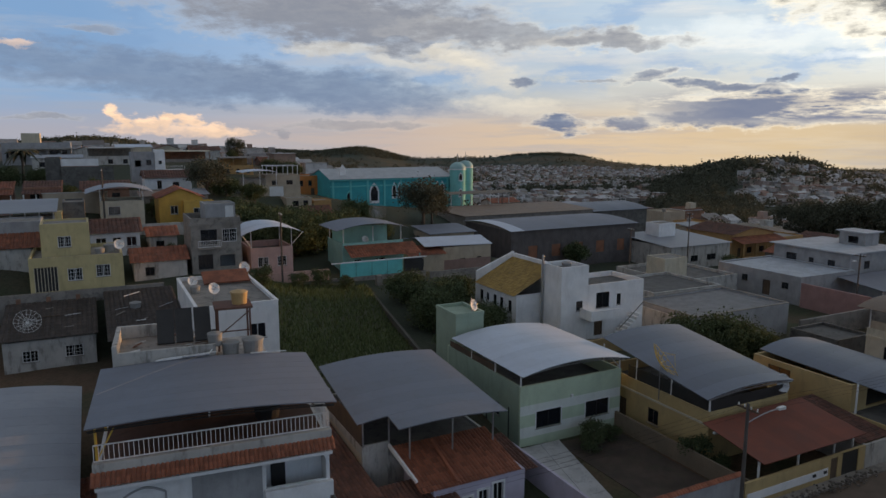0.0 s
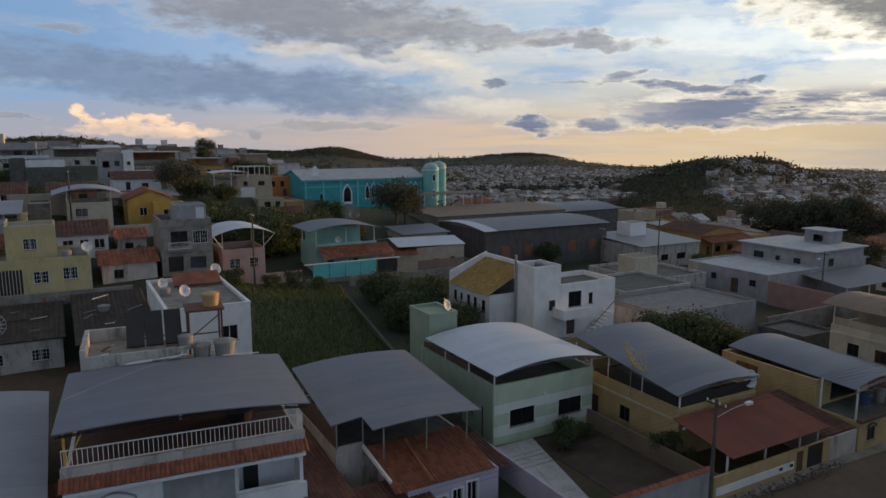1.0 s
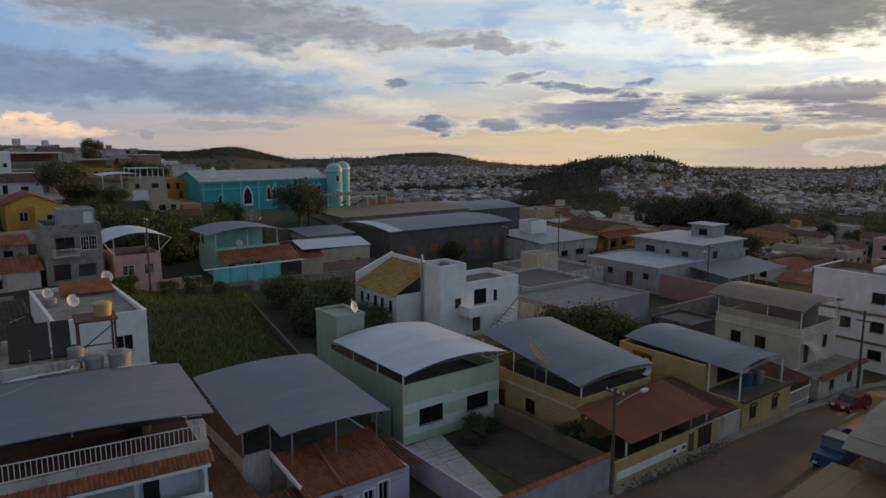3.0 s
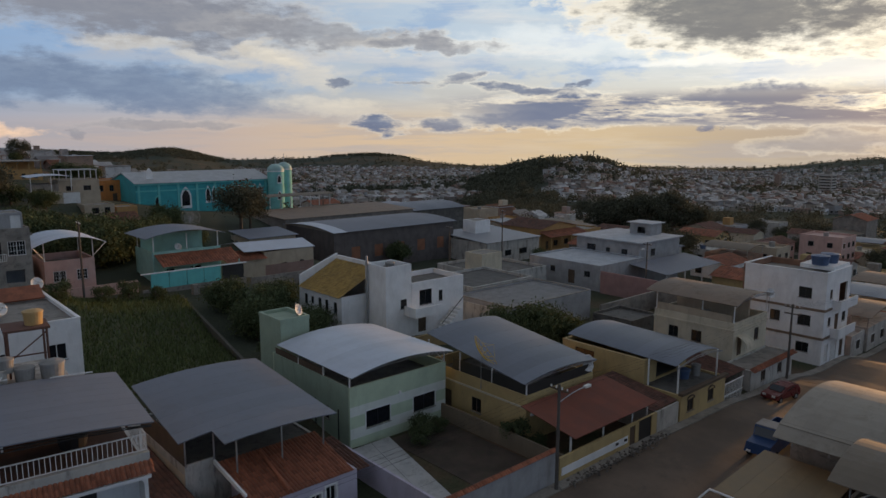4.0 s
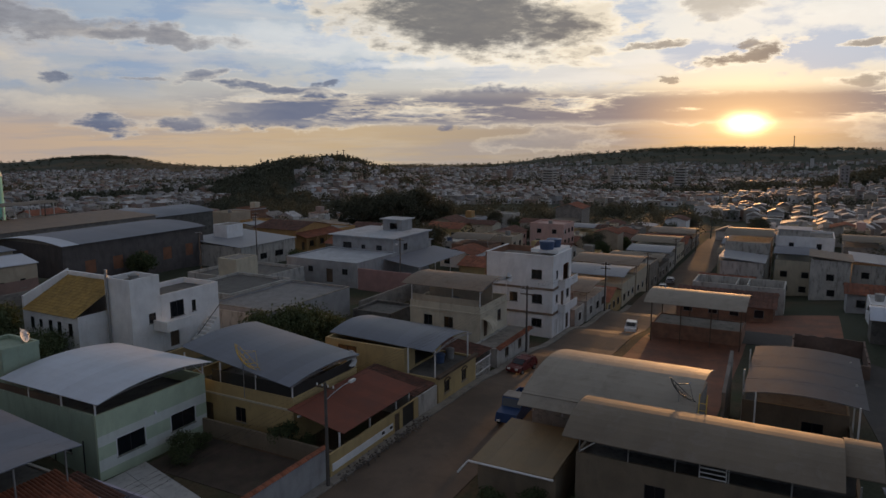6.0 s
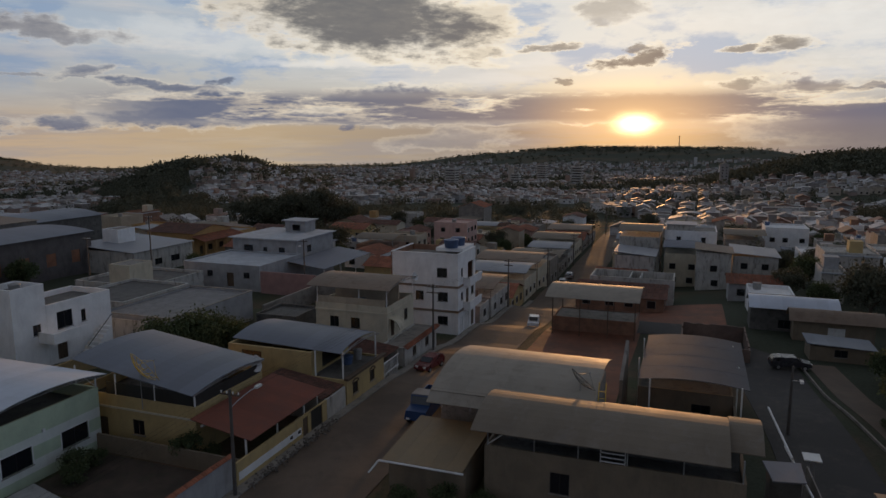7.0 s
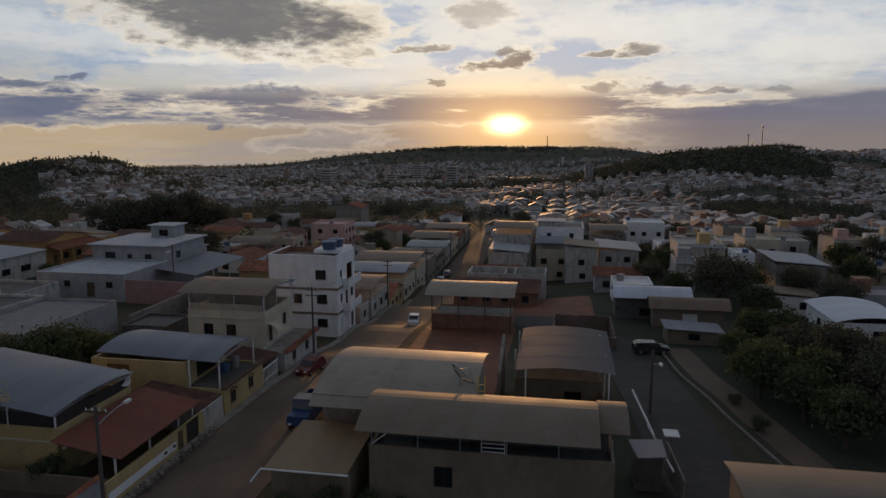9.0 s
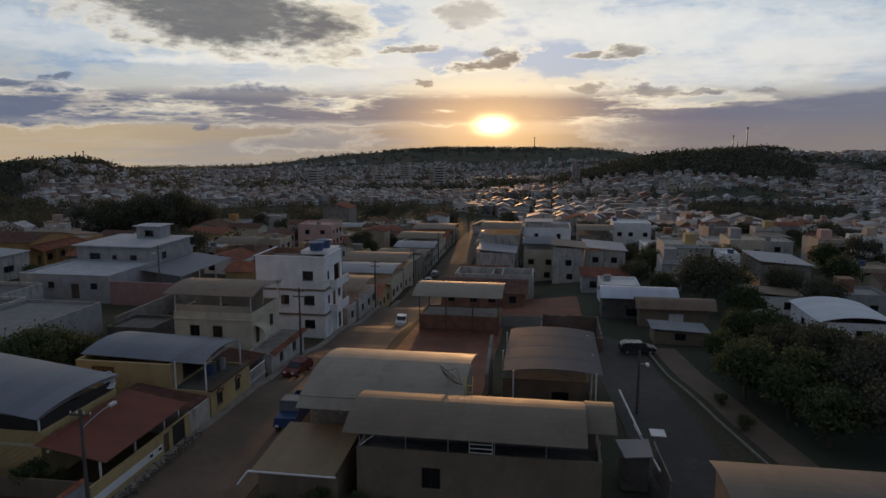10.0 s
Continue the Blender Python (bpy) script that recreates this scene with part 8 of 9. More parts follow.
    for s in (-1, 1):
        part("headlight", Mb().box(L / 2 - 0.12, L / 2 + 0.02, s * (W / 2 - 0.35) - 0.16, s * (W / 2 - 0.35) + 0.16, 0.62, 0.8), white_metal, t)
        part("tail_light", Mb().box(-L / 2 - 0.02, -L / 2 + 0.05, s * (W / 2 - 0.2) - 0.1, s * (W / 2 - 0.2) + 0.1, 0.7, 0.95), car_red, t)
        for px in (-L / 2 + (1.1 if truck else 0.75), L / 2 - (1.0 if truck else 0.75)):
            rr = 0.42 if truck else 0.31
            wheel = part("wheel", Mb().tube((px, s * (W / 2 - 0.2), rr), (px, s * (W / 2 + 0.02), rr), rr, n=16), rubber, t)
            part("rim", Mb().tube((px, s * (W / 2 + 0.021), rr), (px, s * (W / 2 + 0.035), rr), rr * 0.58, n=12), steel, wheel)
    t.matrix_world = pose(x, y, z, 0, 0, heading)
    return t


vehicle("car", 101, 21.6, -172, car_silver, "small silver hatchback out on the earth street", 3.8)
vehicle("car", 68.8, 26.4, 170, car_red, "dark red car parked by the house fronts")
vehicle("truck", 55.0, 21.3, 182, car_blue, "blue flatbed truck parked beside a shed", 6.4, 2.1, True)
vehicle("car", 83.4, -11.9, -82, car_dark, "dark saloon car standing at the street bend", 4.3)
vehicle("car", 157, 27.2, 5, car_silver, "pale car parked down the street", 4.0)
vehicle("car", 165, 27.0, 5, car_silver, "pale car parked down the street", 4.0)


# ---- small clutter ----
dull_brick = surface("dull_brick", (0.17, 0.115, 0.09), stain=(0.10, 0.085, 0.075), stain_amount=0.6, vary=0.25, bump=0.35)


def rubble_heaps():
    rng = np.random.default_rng(8)
    mb = Mb()
    for k in range(260):
        x = rng.uniform(37.3, 50.5)
        y = 28.25 + rng.normal(0, 0.28)
        z = ground_z(x, y) + 0.16
        s = rng.uniform(0.05, 0.14)
        a = [rng.uniform(0.6, 1.2) * s for _ in range(8)]
        low = [(x + a[i] * math.cos(1.57 * i + 0.4), y + a[i] * math.sin(1.57 * i + 0.4), z) for i in range(4)]
        mb.solid(low, [(x + 0.6 * a[i + 4] * math.cos(1.57 * i), y + 0.6 * a[i + 4] * math.sin(1.57 * i), z + s) for i in range(4)])
    tagged(part("rubble", mb, rubble), "loose broken stones heaped along the house wall", "rubble", kind="stuff")
    # building scrap beside the shed
    t = thing("scrap_heap", (49, -6.8, 0), "heap of boards, pipes and sheet scrap beside a shed", "scrap heap")
    part("sheet", Mb().solid([(46.5, -6.6, 2.3), (49.5, -6.2, 2.3), (49.5, -8.6, 2.5), (46.5, -8.6, 2.5)], [(46.5, -6.6, 2.4), (49.5, -6.2, 2.4), (49.5, -8.6, 2.6), (46.5, -8.6, 2.6)]), dull_sheet, t)
    part("box", Mb().box(47, 49.4, -8.4, -6.5, -0.4, 2.28), dark_concrete, t)
    part("pipe", Mb().tube((50.5, -8.2, 2.4), (57.5, -7.2, 3.4), 0.09, n=8), white_metal, t)
    part("pipe", Mb().tube((46.0, -9.0, 1.8), (53.0, -8.0, 2.2), 0.08, n=8), white_metal, t)
    part("board", Mb().solid([(45.8, -9.6, -0.3), (50.5, -9.0, -0.3), (50.5, -9.15, 2.0), (45.8, -9.75, 1.2)], [(45.8, -9.7, -0.3), (50.5, -9.1, -0.3), (50.5, -9.25, 2.0), (45.8, -9.85, 1.2)]), concrete, t)
    part("panel", Mb().box(53.2, 54.6, -10.6, -9.4, 1.2, 1.28), white_metal, t)
    part("support", Mb().box(53.7, 53.9, -10.2, -9.9, -0.8, 1.2), steel, t)
    # the step ladder against the shed
    t = thing("ladder", (47.8, 5.0, 3), "metal ladder leaning on a shed roof", "ladder")
    for d in (0, 0.5):
        part("rail", Mb().bar((46.4, 5.1 - d, 0.0), (48.2, 5.1 - d, 7.2), 0.07, 0.07), yellow_metal, t)
    for k in range(14):
        s = (k + 0.7) / 15
        part("rung", Mb().bar((46.4 + 1.8 * s, 5.1, 7.2 * s), (46.4 + 1.8 * s, 4.6, 7.2 * s), 0.04, 0.04), yellow_metal, t)
    # roofless brick walls
    t = thing("brick_shell", (88.5, -4, -2), "roofless brick walls of an unfinished building", "ruin")
    claim(83.5, 95, -8.5, 0.5)
    rng2 = random.Random(3)
    for a, b, c, e in ((84, 94.5, -0.2, 0.0), (84, 94.5, -7.8, -7.6), (84, 84.2, -7.6, -0.2), (94.3, 94.5, -7.6, -0.2)):
        mb = Mb()
        n = 9
        for k in range(n):
            top = 0.3 + rng2.uniform(-0.12, 0.14)
            if b - a > e - c:
                mb.box(a + (b - a) * k / n, a + (b - a) * (k + 1) / n, c, e, -3.5, top)
            else:
                mb.box(a, b, c + (e - c) * k / n, c + (e - c) * (k + 1) / n, -3.5, top)
        part("brick_wall", mb, dull_brick, t)


rubble_heaps()


# ---- the town around ----
WALLS = [white_paint, old_white, cream_paint, yellow_paint, pink_paint, concrete, cream_paint, grey_render, brick_wall, old_white, ochre_orange, beige_paint, beige_paint, brick_wall]
GROVES = []
town_rng = random.Random(21)


def town_house(x0, x1, y0, y1, top, wall, roof, zg=None, windows=True, label=""):
    """A simpler house of the wider town: walls, a roof, a few windows, sometimes a tank."""
    rng = town_rng
    low = foot(x0, x1, y0, y1) - 0.5
    zg = float(land(np.array([(x0 + x1) / 2]), np.array([y0]))[0]) if zg is None else zg
    names = {white_paint: "white", old_white: "weathered white", cream_paint: "cream", yellow_paint: "yellow", pink_paint: "pink", concrete: "bare concrete", grey_render: "grey", brick_wall: "bare brick", ochre_orange: "orange", beige_paint: "beige", ochre_paint: "ochre"}
    kinds = {"flat": "flat concrete roof", "arch_x": "arched metal roof", "arch_y": "arched metal roof", "tile": "clay tile roof", "shed": "sloping sheet roof"}
    t = thing("house", ((x0 + x1) / 2, (y0 + y1) / 2, zg), label or "%s house with %s on the hillside" % (names[wall], kinds[roof]), "house", "town houses")
    claim(x0, x1, y0, y1)
    z1 = zg + top
    part("wall", Mb().box(x0, x1, y0, y1, low, z1), wall, t)
    if windows:
        n = max(1, int((x1 - x0) / 3.2))
        for f in range(max(1, int(top / 3))):
            for k in range(n):
                u = x0 + (x1 - x0) * (k + 0.5) / n + rng.uniform(-0.3, 0.3)
                z = zg + 3.0 * f + 1.0
                wn = part("window", Mb().box(u - 0.75, u + 0.75, y0 - 0.05, y0 - 0.004, z - 0.08, z + 1.28), white_metal if rng.random() < 0.5 else concrete, t)
                part("pane", Mb().box(u - 0.66, u + 0.66, y0 - 0.07, y0 - 0.051, z, z + 1.2), pane_dark, wn)
            nw = max(1, int((y1 - y0) / 3.4))
            for k in range(nw):
                u = y0 + (y1 - y0) * (k + 0.5) / nw + rng.uniform(-0.4, 0.4)
                wn = part("window", Mb().box(x0 - 0.05, x0 - 0.004, u - 0.7, u + 0.7, zg + 3.0 * f + 0.95, zg + 3.0 * f + 2.25), concrete, t)
                part("pane", Mb().box(x0 - 0.07, x0 - 0.051, u - 0.62, u + 0.62, zg + 3.0 * f + 1.02, zg + 3.0 * f + 2.18), pane_dark, wn)
    if roof == "flat":
        mb = Mb()
        for a, b, c, e in ((x0, x1, y0, y0 + 0.18), (x0, x1, y1 - 0.18, y1), (x0, x0 + 0.18, y0 + 0.18, y1 - 0.18), (x1 - 0.18, x1, y0 + 0.18, y1 - 0.18)):
            mb.box(a, b, c, e, z1 + 0.002, z1 + 0.5)
        part("parapet", mb, wall, t)
        if rng.random() < 0.45:
            part("roof_edge", Mb().box(x0 - 0.35, x1 + 0.2, y0 - 0.35, y0 - 0.003, z1 - 0.2, z1).box(x0 - 0.35, x0 - 0.003, y0, y1 + 0.2, z1 - 0.2, z1), pale_slab, t)
        if rng.random() < 0.5:
            a, c = rng.uniform(x0 + 0.8, x1 - 3.2), rng.uniform(y0 + 0.8, y1 - 3.2)
            part("roof_room", Mb().box(a, a + 2.6, c, c + 2.4, z1 + 0.002, z1 + 2.3), rng.choice(WALLS), t)
        else:
            a, c = rng.uniform(x0 + 1.2, x1 - 1.2), rng.uniform(y0 + 1.2, y1 - 1.2)
            part("tank", Mb().tube((a, c, z1 + 0.002), (a, c, z1 + 1.1), 0.6, 0.7, n=12), rng.choice([tank_blue, tank_grey, tank_grey]), t)
    elif roof == "tile":
        m, o = rng.choice([clay_tile, old_tile]), 0.5
        if x1 - x0 >= y1 - y0:
            ym, h = (y0 + y1) / 2, (y1 - y0) * 0.17
            tile_slope(t, x0 - o, x1 + o, y0 - o, ym, z1, z1 + h, m, "s", col=0.7, course=1.1)
            tile_slope(t, x0 - o, x1 + o, ym, y1 + o, z1, z1 + h, m, "n", col=0.7, course=1.1)
            part("gable", Mb().solid([(x0 + 0.01, y0, z1), (x0 + 0.01, y1, z1), (x0 + 0.01, ym, z1 + h - 0.1)], [(x1 - 0.01, y0, z1), (x1 - 0.01, y1, z1), (x1 - 0.01, ym, z1 + h - 0.1)]), wall, t)
        else:
            xm, h = (x0 + x1) / 2, (x1 - x0) * 0.17
            tile_slope(t, x0 - o, xm, y0 - o, y1 + o, z1, z1 + h, m, "w", col=0.7, course=1.1)
            tile_slope(t, xm, x1 + o, y0 - o, y1 + o, z1, z1 + h, m, "e", col=0.7, course=1.1)
            part("gable", Mb().solid([(x0, y0 + 0.01, z1), (x1, y0 + 0.01, z1), (xm, y0 + 0.01, z1 + h - 0.1)], [(x0, y1 - 0.01, z1), (x1, y1 - 0.01, z1), (xm, y1 - 0.01, z1 + h - 0.1)]), wall, t)
    elif roof == "shed":
        arch_roof(t, x0 - 0.4, x1 + 0.4, y0 - 0.5, y1 + 0.4, z1 + 0.1, 0.0, rng.choice([dull_sheet, grey_sheet, rust_sheet]), "x", panels=2, back=0.7, thick=0.1)
    else:
        for a in (x0 + 0.1, x1 - 0.2):
            for b in (y0 + 0.1, y1 - 0.2):
                part("roof_post", Mb().box(a, a + 0.1, b, b + 0.1, z1 + 0.002, z1 + 1.6), steel, t)
        arch_roof(t, x0 - 0.4, x1 + 0.4, y0 - 0.4, y1 + 0.4, z1 + 1.5, 0.7, rng.choice([pale_sheet, grey_sheet, dull_sheet, rust_sheet, pale_sheet]), roof[-1], panels=2, thick=0.08)


def open_deck(name, label, x0, x1, y0, y1, z_deck, z_roof, mat, roof_mat, wall_mat, zg, bays=4, group="houses"):
    """A house whose upper floor is an open deck: solid below, posts and a flat slab above, a set-back wall behind."""
    t = house(name, label, x0, x1, y0, y1, z_deck - zg, mat, {"s": [(x0 + (x1 - x0) * (k + 0.3) / 3, x0 + (x1 - x0) * (k + 0.62) / 3, z_deck - zg - 2.1, z_deck - zg - 0.9, "dark") for k in range(3)]}, zg=zg, parapet=0.7, group=group)
    for k in range(bays + 1):
        x = x0 + 0.15 + (x1 - x0 - 0.3) * k / bays
        post(t, x, y0 + 0.3, z_deck - 0.7, z_roof - 0.2, 0.22, wall_mat)
        post(t, x, y1 - 0.3, z_deck - 0.7, z_roof - 0.2, 0.22, wall_mat)
    part("rear_wall", Mb().box(x0 + 0.3, x1 - 0.3, y1 - 1.6, y1 - 1.4, z_deck - 0.7, z_roof - 0.202), wall_mat, t)
    part("roof_slab", Mb().box(x0 - 0.5, x1 + 0.5, y0 - 0.6, y1 + 0.4, z_roof - 0.2, z_roof), roof_mat, t)
    return t


def hillside_homes():
    """The houses that climb the slope behind the vacant plot, as each one stands."""
    house("tiled_house", "low white house with a row of windows under clay tiles", -0.5, 5.2, 96, 103, 2.75, white_paint, {"s": [(0.1, 1.3, 1.0, 2.2, "win"), (2.0, 3.0, 1.0, 2.2, "win"), (3.6, 4.8, 1.0, 2.2, "win")]}, zg=9.8, roof="tile", rise=1.5, roof_mat=old_tile)
    t = house("cream_house", "plain cream house with one barred window under an arched canopy", 1.0, 6.7, 108, 115, 4.4, cream_paint, {"s": [(2.0, 3.6, 2.4, 3.6, "grille")], "w": [(110, 111.5, 2.2, 3.4, "dark")]}, zg=11.2, parapet=0.8)
    arch_roof(t, -0.8, 8.0, 106.6, 116, 16.8, 0.9, grey_sheet, "x", panels=6, thick=0.08)
    for x, y in ((1.1, 108.1), (6.6, 108.1), (1.1, 114.8), (6.6, 114.8)):
        post(t, x, y, 15.6, 17.4, 0.12)
    t = house("ochre_house", "ochre yellow gabled house with white framed windows and clay tiles", 9.0, 15.3, 112.2, 120, 4.1, ochre_paint, {"s": [(10.6, 11.7, 1.7, 3.0, "win")]}, zg=11.2, roof="tile", rise=1.5, fall="w")
    house("ochre_wing", "ochre yellow flat-roofed wing with one grey shutter", 12.3, 16.6, 109.6, 112.18, 3.8, ochre_paint, {"s": [(13.6, 15.2, 1.5, 2.8, "win")]}, zg=11.2, parapet=0.2, category="house wing")
    t = house("open_shed_house", "long low shed open at the front under a grey sheet roof", -12.5, -4.3, 100, 107, 1.6, concrete, {}, zg=12.7, parapet=0.3, category="shed", group="sheds")
    arch_roof(t, -13, -4.0, 99.4, 107.5, 15.3, 0.0, grey_sheet, "x", panels=6, back=1.0, thick=0.1)
    for k in range(6):
        post(t, -12.2 + 1.55 * k, 100.1, 14.3, 15.3, 0.16, old_white)
    part("end_pier", Mb().box(-4.28, -3.5, 100.0, 101.2, 13.0, 15.2), cream_yellow, t, "cream end pier")
    house("dark_store", "dark windowless store with a flat roof", -3.4, -0.9, 101.5, 107, 3.6, dark_concrete, {}, zg=12.6, parapet=0.2, category="store", group="sheds")
    t = house("grey_low_house", "low grey house with a flat slab and a tiled front roof", -13.5, -5.5, 92.6, 98, 2.9, grey_render, {}, zg=12.0, parapet=0.15)
    tile_slope(t, -13.6, -5.3, 88.6, 92.5, 12.3, 13.6, clay_tile, "s", col=0.4, course=0.6)
    part("front_wall", Mb().box(-13.4, -6.4, 88.9, 89.1, 8.0, 12.2), old_white, t)
    w = thing("boundary_wall", (-2, 115, 13), "long faded buff yard wall on the slope", "wall", "boundary walls")
    part("wall", Mb().box(-6.3, 2.2, 115.8, 116.1, 12.0, 16.35), beige_paint, w)
    part("coping", Mb().box(-6.4, 2.3, 115.75, 116.15, 16.352, 16.45), old_white, w)
    w = thing("boundary_wall", (-11, 108, 13), "short pinkish yard wall on the slope", "wall", "boundary walls")
    part("wall", Mb().box(-13.6, -9.6, 108.4, 108.7, 12.0, 15.9), pink_paint, w)
    for x0, x1, m, text in ((-9.2, -3.8, old_tile, "open veranda on white posts under dark tiles"), (-15.5, -10.2, clay_tile, "house front under bright orange clay tiles")):
        t = house("veranda_house", text, x0 + 0.3, x1 - 0.3, 121, 126, 2.6, brick_wall, {"s": [(x0 + 1, x0 + 2.2, 0.5, 1.9, "dark")]}, zg=14.4, parapet=0.2)
        tile_slope(t, x0, x1, 118.4, 125.5, 16.1, 17.7, m, "s", col=0.4, course=0.6)
        for k in range(4):
            post(t, x0 + 0.3 + (x1 - x0 - 0.6) * k / 3, 118.7, 13.8, 16.1, 0.16, white_metal)
    t = house("brick_store", "brick building with a broad white fascia band", -4.7, 1.6, 150, 157, 4.0, brick_wall, {"s": [(-3.6, -2.4, 2.6, 3.6, "dark")]}, zg=15.0, parapet=0.3)
    part("fascia", Mb().box(-4.8, 1.7, 149.85, 150.1, 19.002, 20.35), white_paint, t, "white painted fascia")
    part("roof_sheet", Mb().box(-4.8, 1.7, 150.1, 157.2, 19.9, 20.0), grey_sheet, t)
    house("dark_store", "dark grey windowless block on the slope", -7.3, -4.72, 149.6, 156, 5.6, dark_concrete, {}, zg=15.0, parapet=0.2, category="store", group="sheds")
    w = thing("retaining_wall", (-1, 149, 15), "long dark stained concrete retaining wall", "wall", "boundary walls")
    part("wall", Mb().box(-4.7, 4.2, 148.9, 149.2, 12.5, 18.9), dark_concrete, w)
    t = house("hilltop_hall", "large pale unfinished hall with a raised block on the skyline", -21, -4.2, 225, 237, 5.6, grey_render, {"s": [(-20, -17.5, 1.2, 3.2, "open"), (-9.6, -7.6, 2.4, 3.6, "dark"), (-6.9, -5.2, 2.4, 3.6, "dark")]}, zg=17.2, parapet=0.3)
    part("canopy_slab", Mb().box(-19.5, -3.0, 222.5, 224.99, 20.9, 21.2), concrete, t)
    for k in range(6):
        post(t, -19 + 3.1 * k, 222.8, 16, 20.9, 0.3, concrete)
    house("roof_block", "cream windowless block on a flat roof", -16.2, -11.7, 226, 233, 2.9, cream_paint, {}, zg=22.5, parapet=0.15, category="room")
    house("low_house", "low pale house with patched roof below the hilltop hall", -12.5, -1.5, 200, 208, 3.2, old_white, {"s": [(-11, -9.6, 1, 2.2, "dark"), (-8, -6.6, 1, 2.2, "dark"), (-4, -2.6, 1, 2.2, "dark")]}, zg=16.0, roof="shed", rise=0.6, roof_mat=grey_sheet)
    open_deck("decked_house", "flat-roofed house with an open pillared upper deck", -0.1, 11.3, 214, 224, 19.2, 21.5, old_white, old_white, concrete, 16.6, 5)
    t = house("cream_hall", "long cream hall with a pale sheet roof", 7.7, 17.3, 229, 238, 4.4, cream_paint, {}, zg=17.0, roof="shed", rise=0.7, roof_mat=white_sheet, category="hall", group="halls")
    open_deck("decked_house", "house with a long thin roof slab on pillars", 20.8, 34.4, 230, 240, 17.6, 20.1, concrete, cream_paint, brick_wall, 14.8, 6)
    t = house("white_tall_house", "white house with a square stair tower and roof terrace", 8.0, 12.6, 160, 167, 6.6, grey_render, {"s": [(8.7, 9.9, 3.6, 4.9, "open"), (10.9, 11.9, 3.9, 5.0, "dark")]}, zg=14.7, parapet=0.4)
    part("stair_tower", Mb().box(12.62, 14.6, 159.6, 163.5, 13.5, 21.8), white_paint, t)
    wn = part("window", Mb().box(13.2, 14.0, 159.5, 159.595, 18.7, 19.6), white_metal, t)
    part("pane", Mb().box(13.28, 13.92, 159.48, 159.499, 18.78, 19.52), pane_dark, wn)
    part("terrace", Mb().box(14.62, 18.6, 160, 166, 13.5, 17.4), white_paint, t)
    railing(t, (14.7, 160.1), (18.5, 160.1), 17.4, 0.9, 0.4)
    t = house("tiled_house", "white house with an arched window under a hipped brown tile roof", 9.4, 17.9, 145, 153, 3.0, white_paint, {"s": [(11.6, 12.4, 1.0, 2.5, "arch"), (14.4, 15.6, 1.0, 2.2, "dark")]}, zg=13.6, roof="tile", rise=1.4, roof_mat=old_tile)
    house("low_house", "low store under a plain grey sheet roof", 13.6, 18.8, 131, 137, 2.4, concrete, {}, zg=11.9, roof="shed", rise=0.6, roof_mat=grey_sheet)
    open_deck("decked_house", "orange-brown house with a shaded upper deck and pale balcony", 31.6, 39.4, 190, 198, 17.0, 19.1, ochre_orange, concrete, ochre_orange, 13.8, 3)
    t = house("pergola_house", "beige house with a white pergola frame on its roof", 34.0, 41.6, 152, 159, 4.0, beige_paint, {"s": [(35.4, 36.6, 1.6, 2.8, "dark"), (38.6, 40, 1.6, 2.8, "dark")]}, zg=12.3, parapet=0.3)
    for x in (34.4, 36.6, 39.0, 41.2):
        post(t, x, 152.3, 16.3, 18.2, 0.12)
        post(t, x, 156.3, 16.3, 18.2, 0.12)
    part("pergola_beam", Mb().box(34.2, 41.4, 152.2, 152.4, 18.202, 18.32).box(34.2, 41.4, 156.2, 156.4, 18.202, 18.32), white_metal, t)
    t = house("canopy_house", "grey house front under a bluish white sheet canopy", 29.4, 33.9, 151, 157, 3.2, concrete, {"s": [(30, 31.4, 0.4, 2.4, "dark")]}, zg=12.4, parapet=0.2)
    arch_roof(t, 28.6, 36.2, 149.6, 157, 17.1, 0.35, white_sheet, "x", panels=5, thick=0.08)
    for x in (28.9, 32.4, 35.9):
        post(t, x, 149.9, 12.0, 17.2, 0.12)
    w = thing("front_wall", (35, 148, 12), "buff street wall with a white sliding gate", "wall", "boundary walls")
    mb = Mb()
    wall_slab(mb, "x", 30.6, 40.6, 148, 10.5, 14.4, [(33.9, 36.9, 10.5, 14.1)], 0.25, -1)
    part("wall", mb, beige_paint, w)
    part("gate", Mb().box(33.9, 36.9, 148.05, 148.15, 11.0, 14.1), white_metal, w, "white sheet gate")
    house("low_house", "small buff house with a flat roof", 35.7, 41.0, 141, 146, 2.6, beige_paint, {"s": [(37, 38.2, 0.9, 2.0, "dark"), (39.2, 40.2, 0.9, 2.0, "dark")]}, zg=9.5, parapet=0.2)
    t = house("tiled_porch_house", "small orange house with a brown tiled porch", 41.4, 45.2, 141, 146, 3.4, ochre_orange, {"s": [(42.2, 43.2, 0.6, 2.0, "dark")]}, zg=8.0, parapet=0.2)
    tile_slope(t, 39.2, 44.8, 137.6, 140.9, 8.9, 10.4, old_tile, "s", col=0.4, course=0.6)
    for x in (39.5, 42, 44.5):
        post(t, x, 137.9, 6.6, 8.9, 0.2, beige_paint)

    house("tiled_house", "small plastered house under bright clay tiles", 6.4, 9.8, 97.5, 103.5, 2.4, old_white, {"s": [(7.2, 8.2, 0.8, 1.8, "dark")]}, zg=9.2, roof="tile", rise=1.0)
    house("tiled_house", "low brick house under weathered tiles", -1.2, 5.6, 124, 131, 2.6, brick_wall, {"s": [(0.2, 1.4, 0.9, 2.0, "dark"), (3, 4.2, 0.9, 2.0, "dark")]}, zg=13.6, roof="tile", rise=1.2, roof_mat=old_tile)
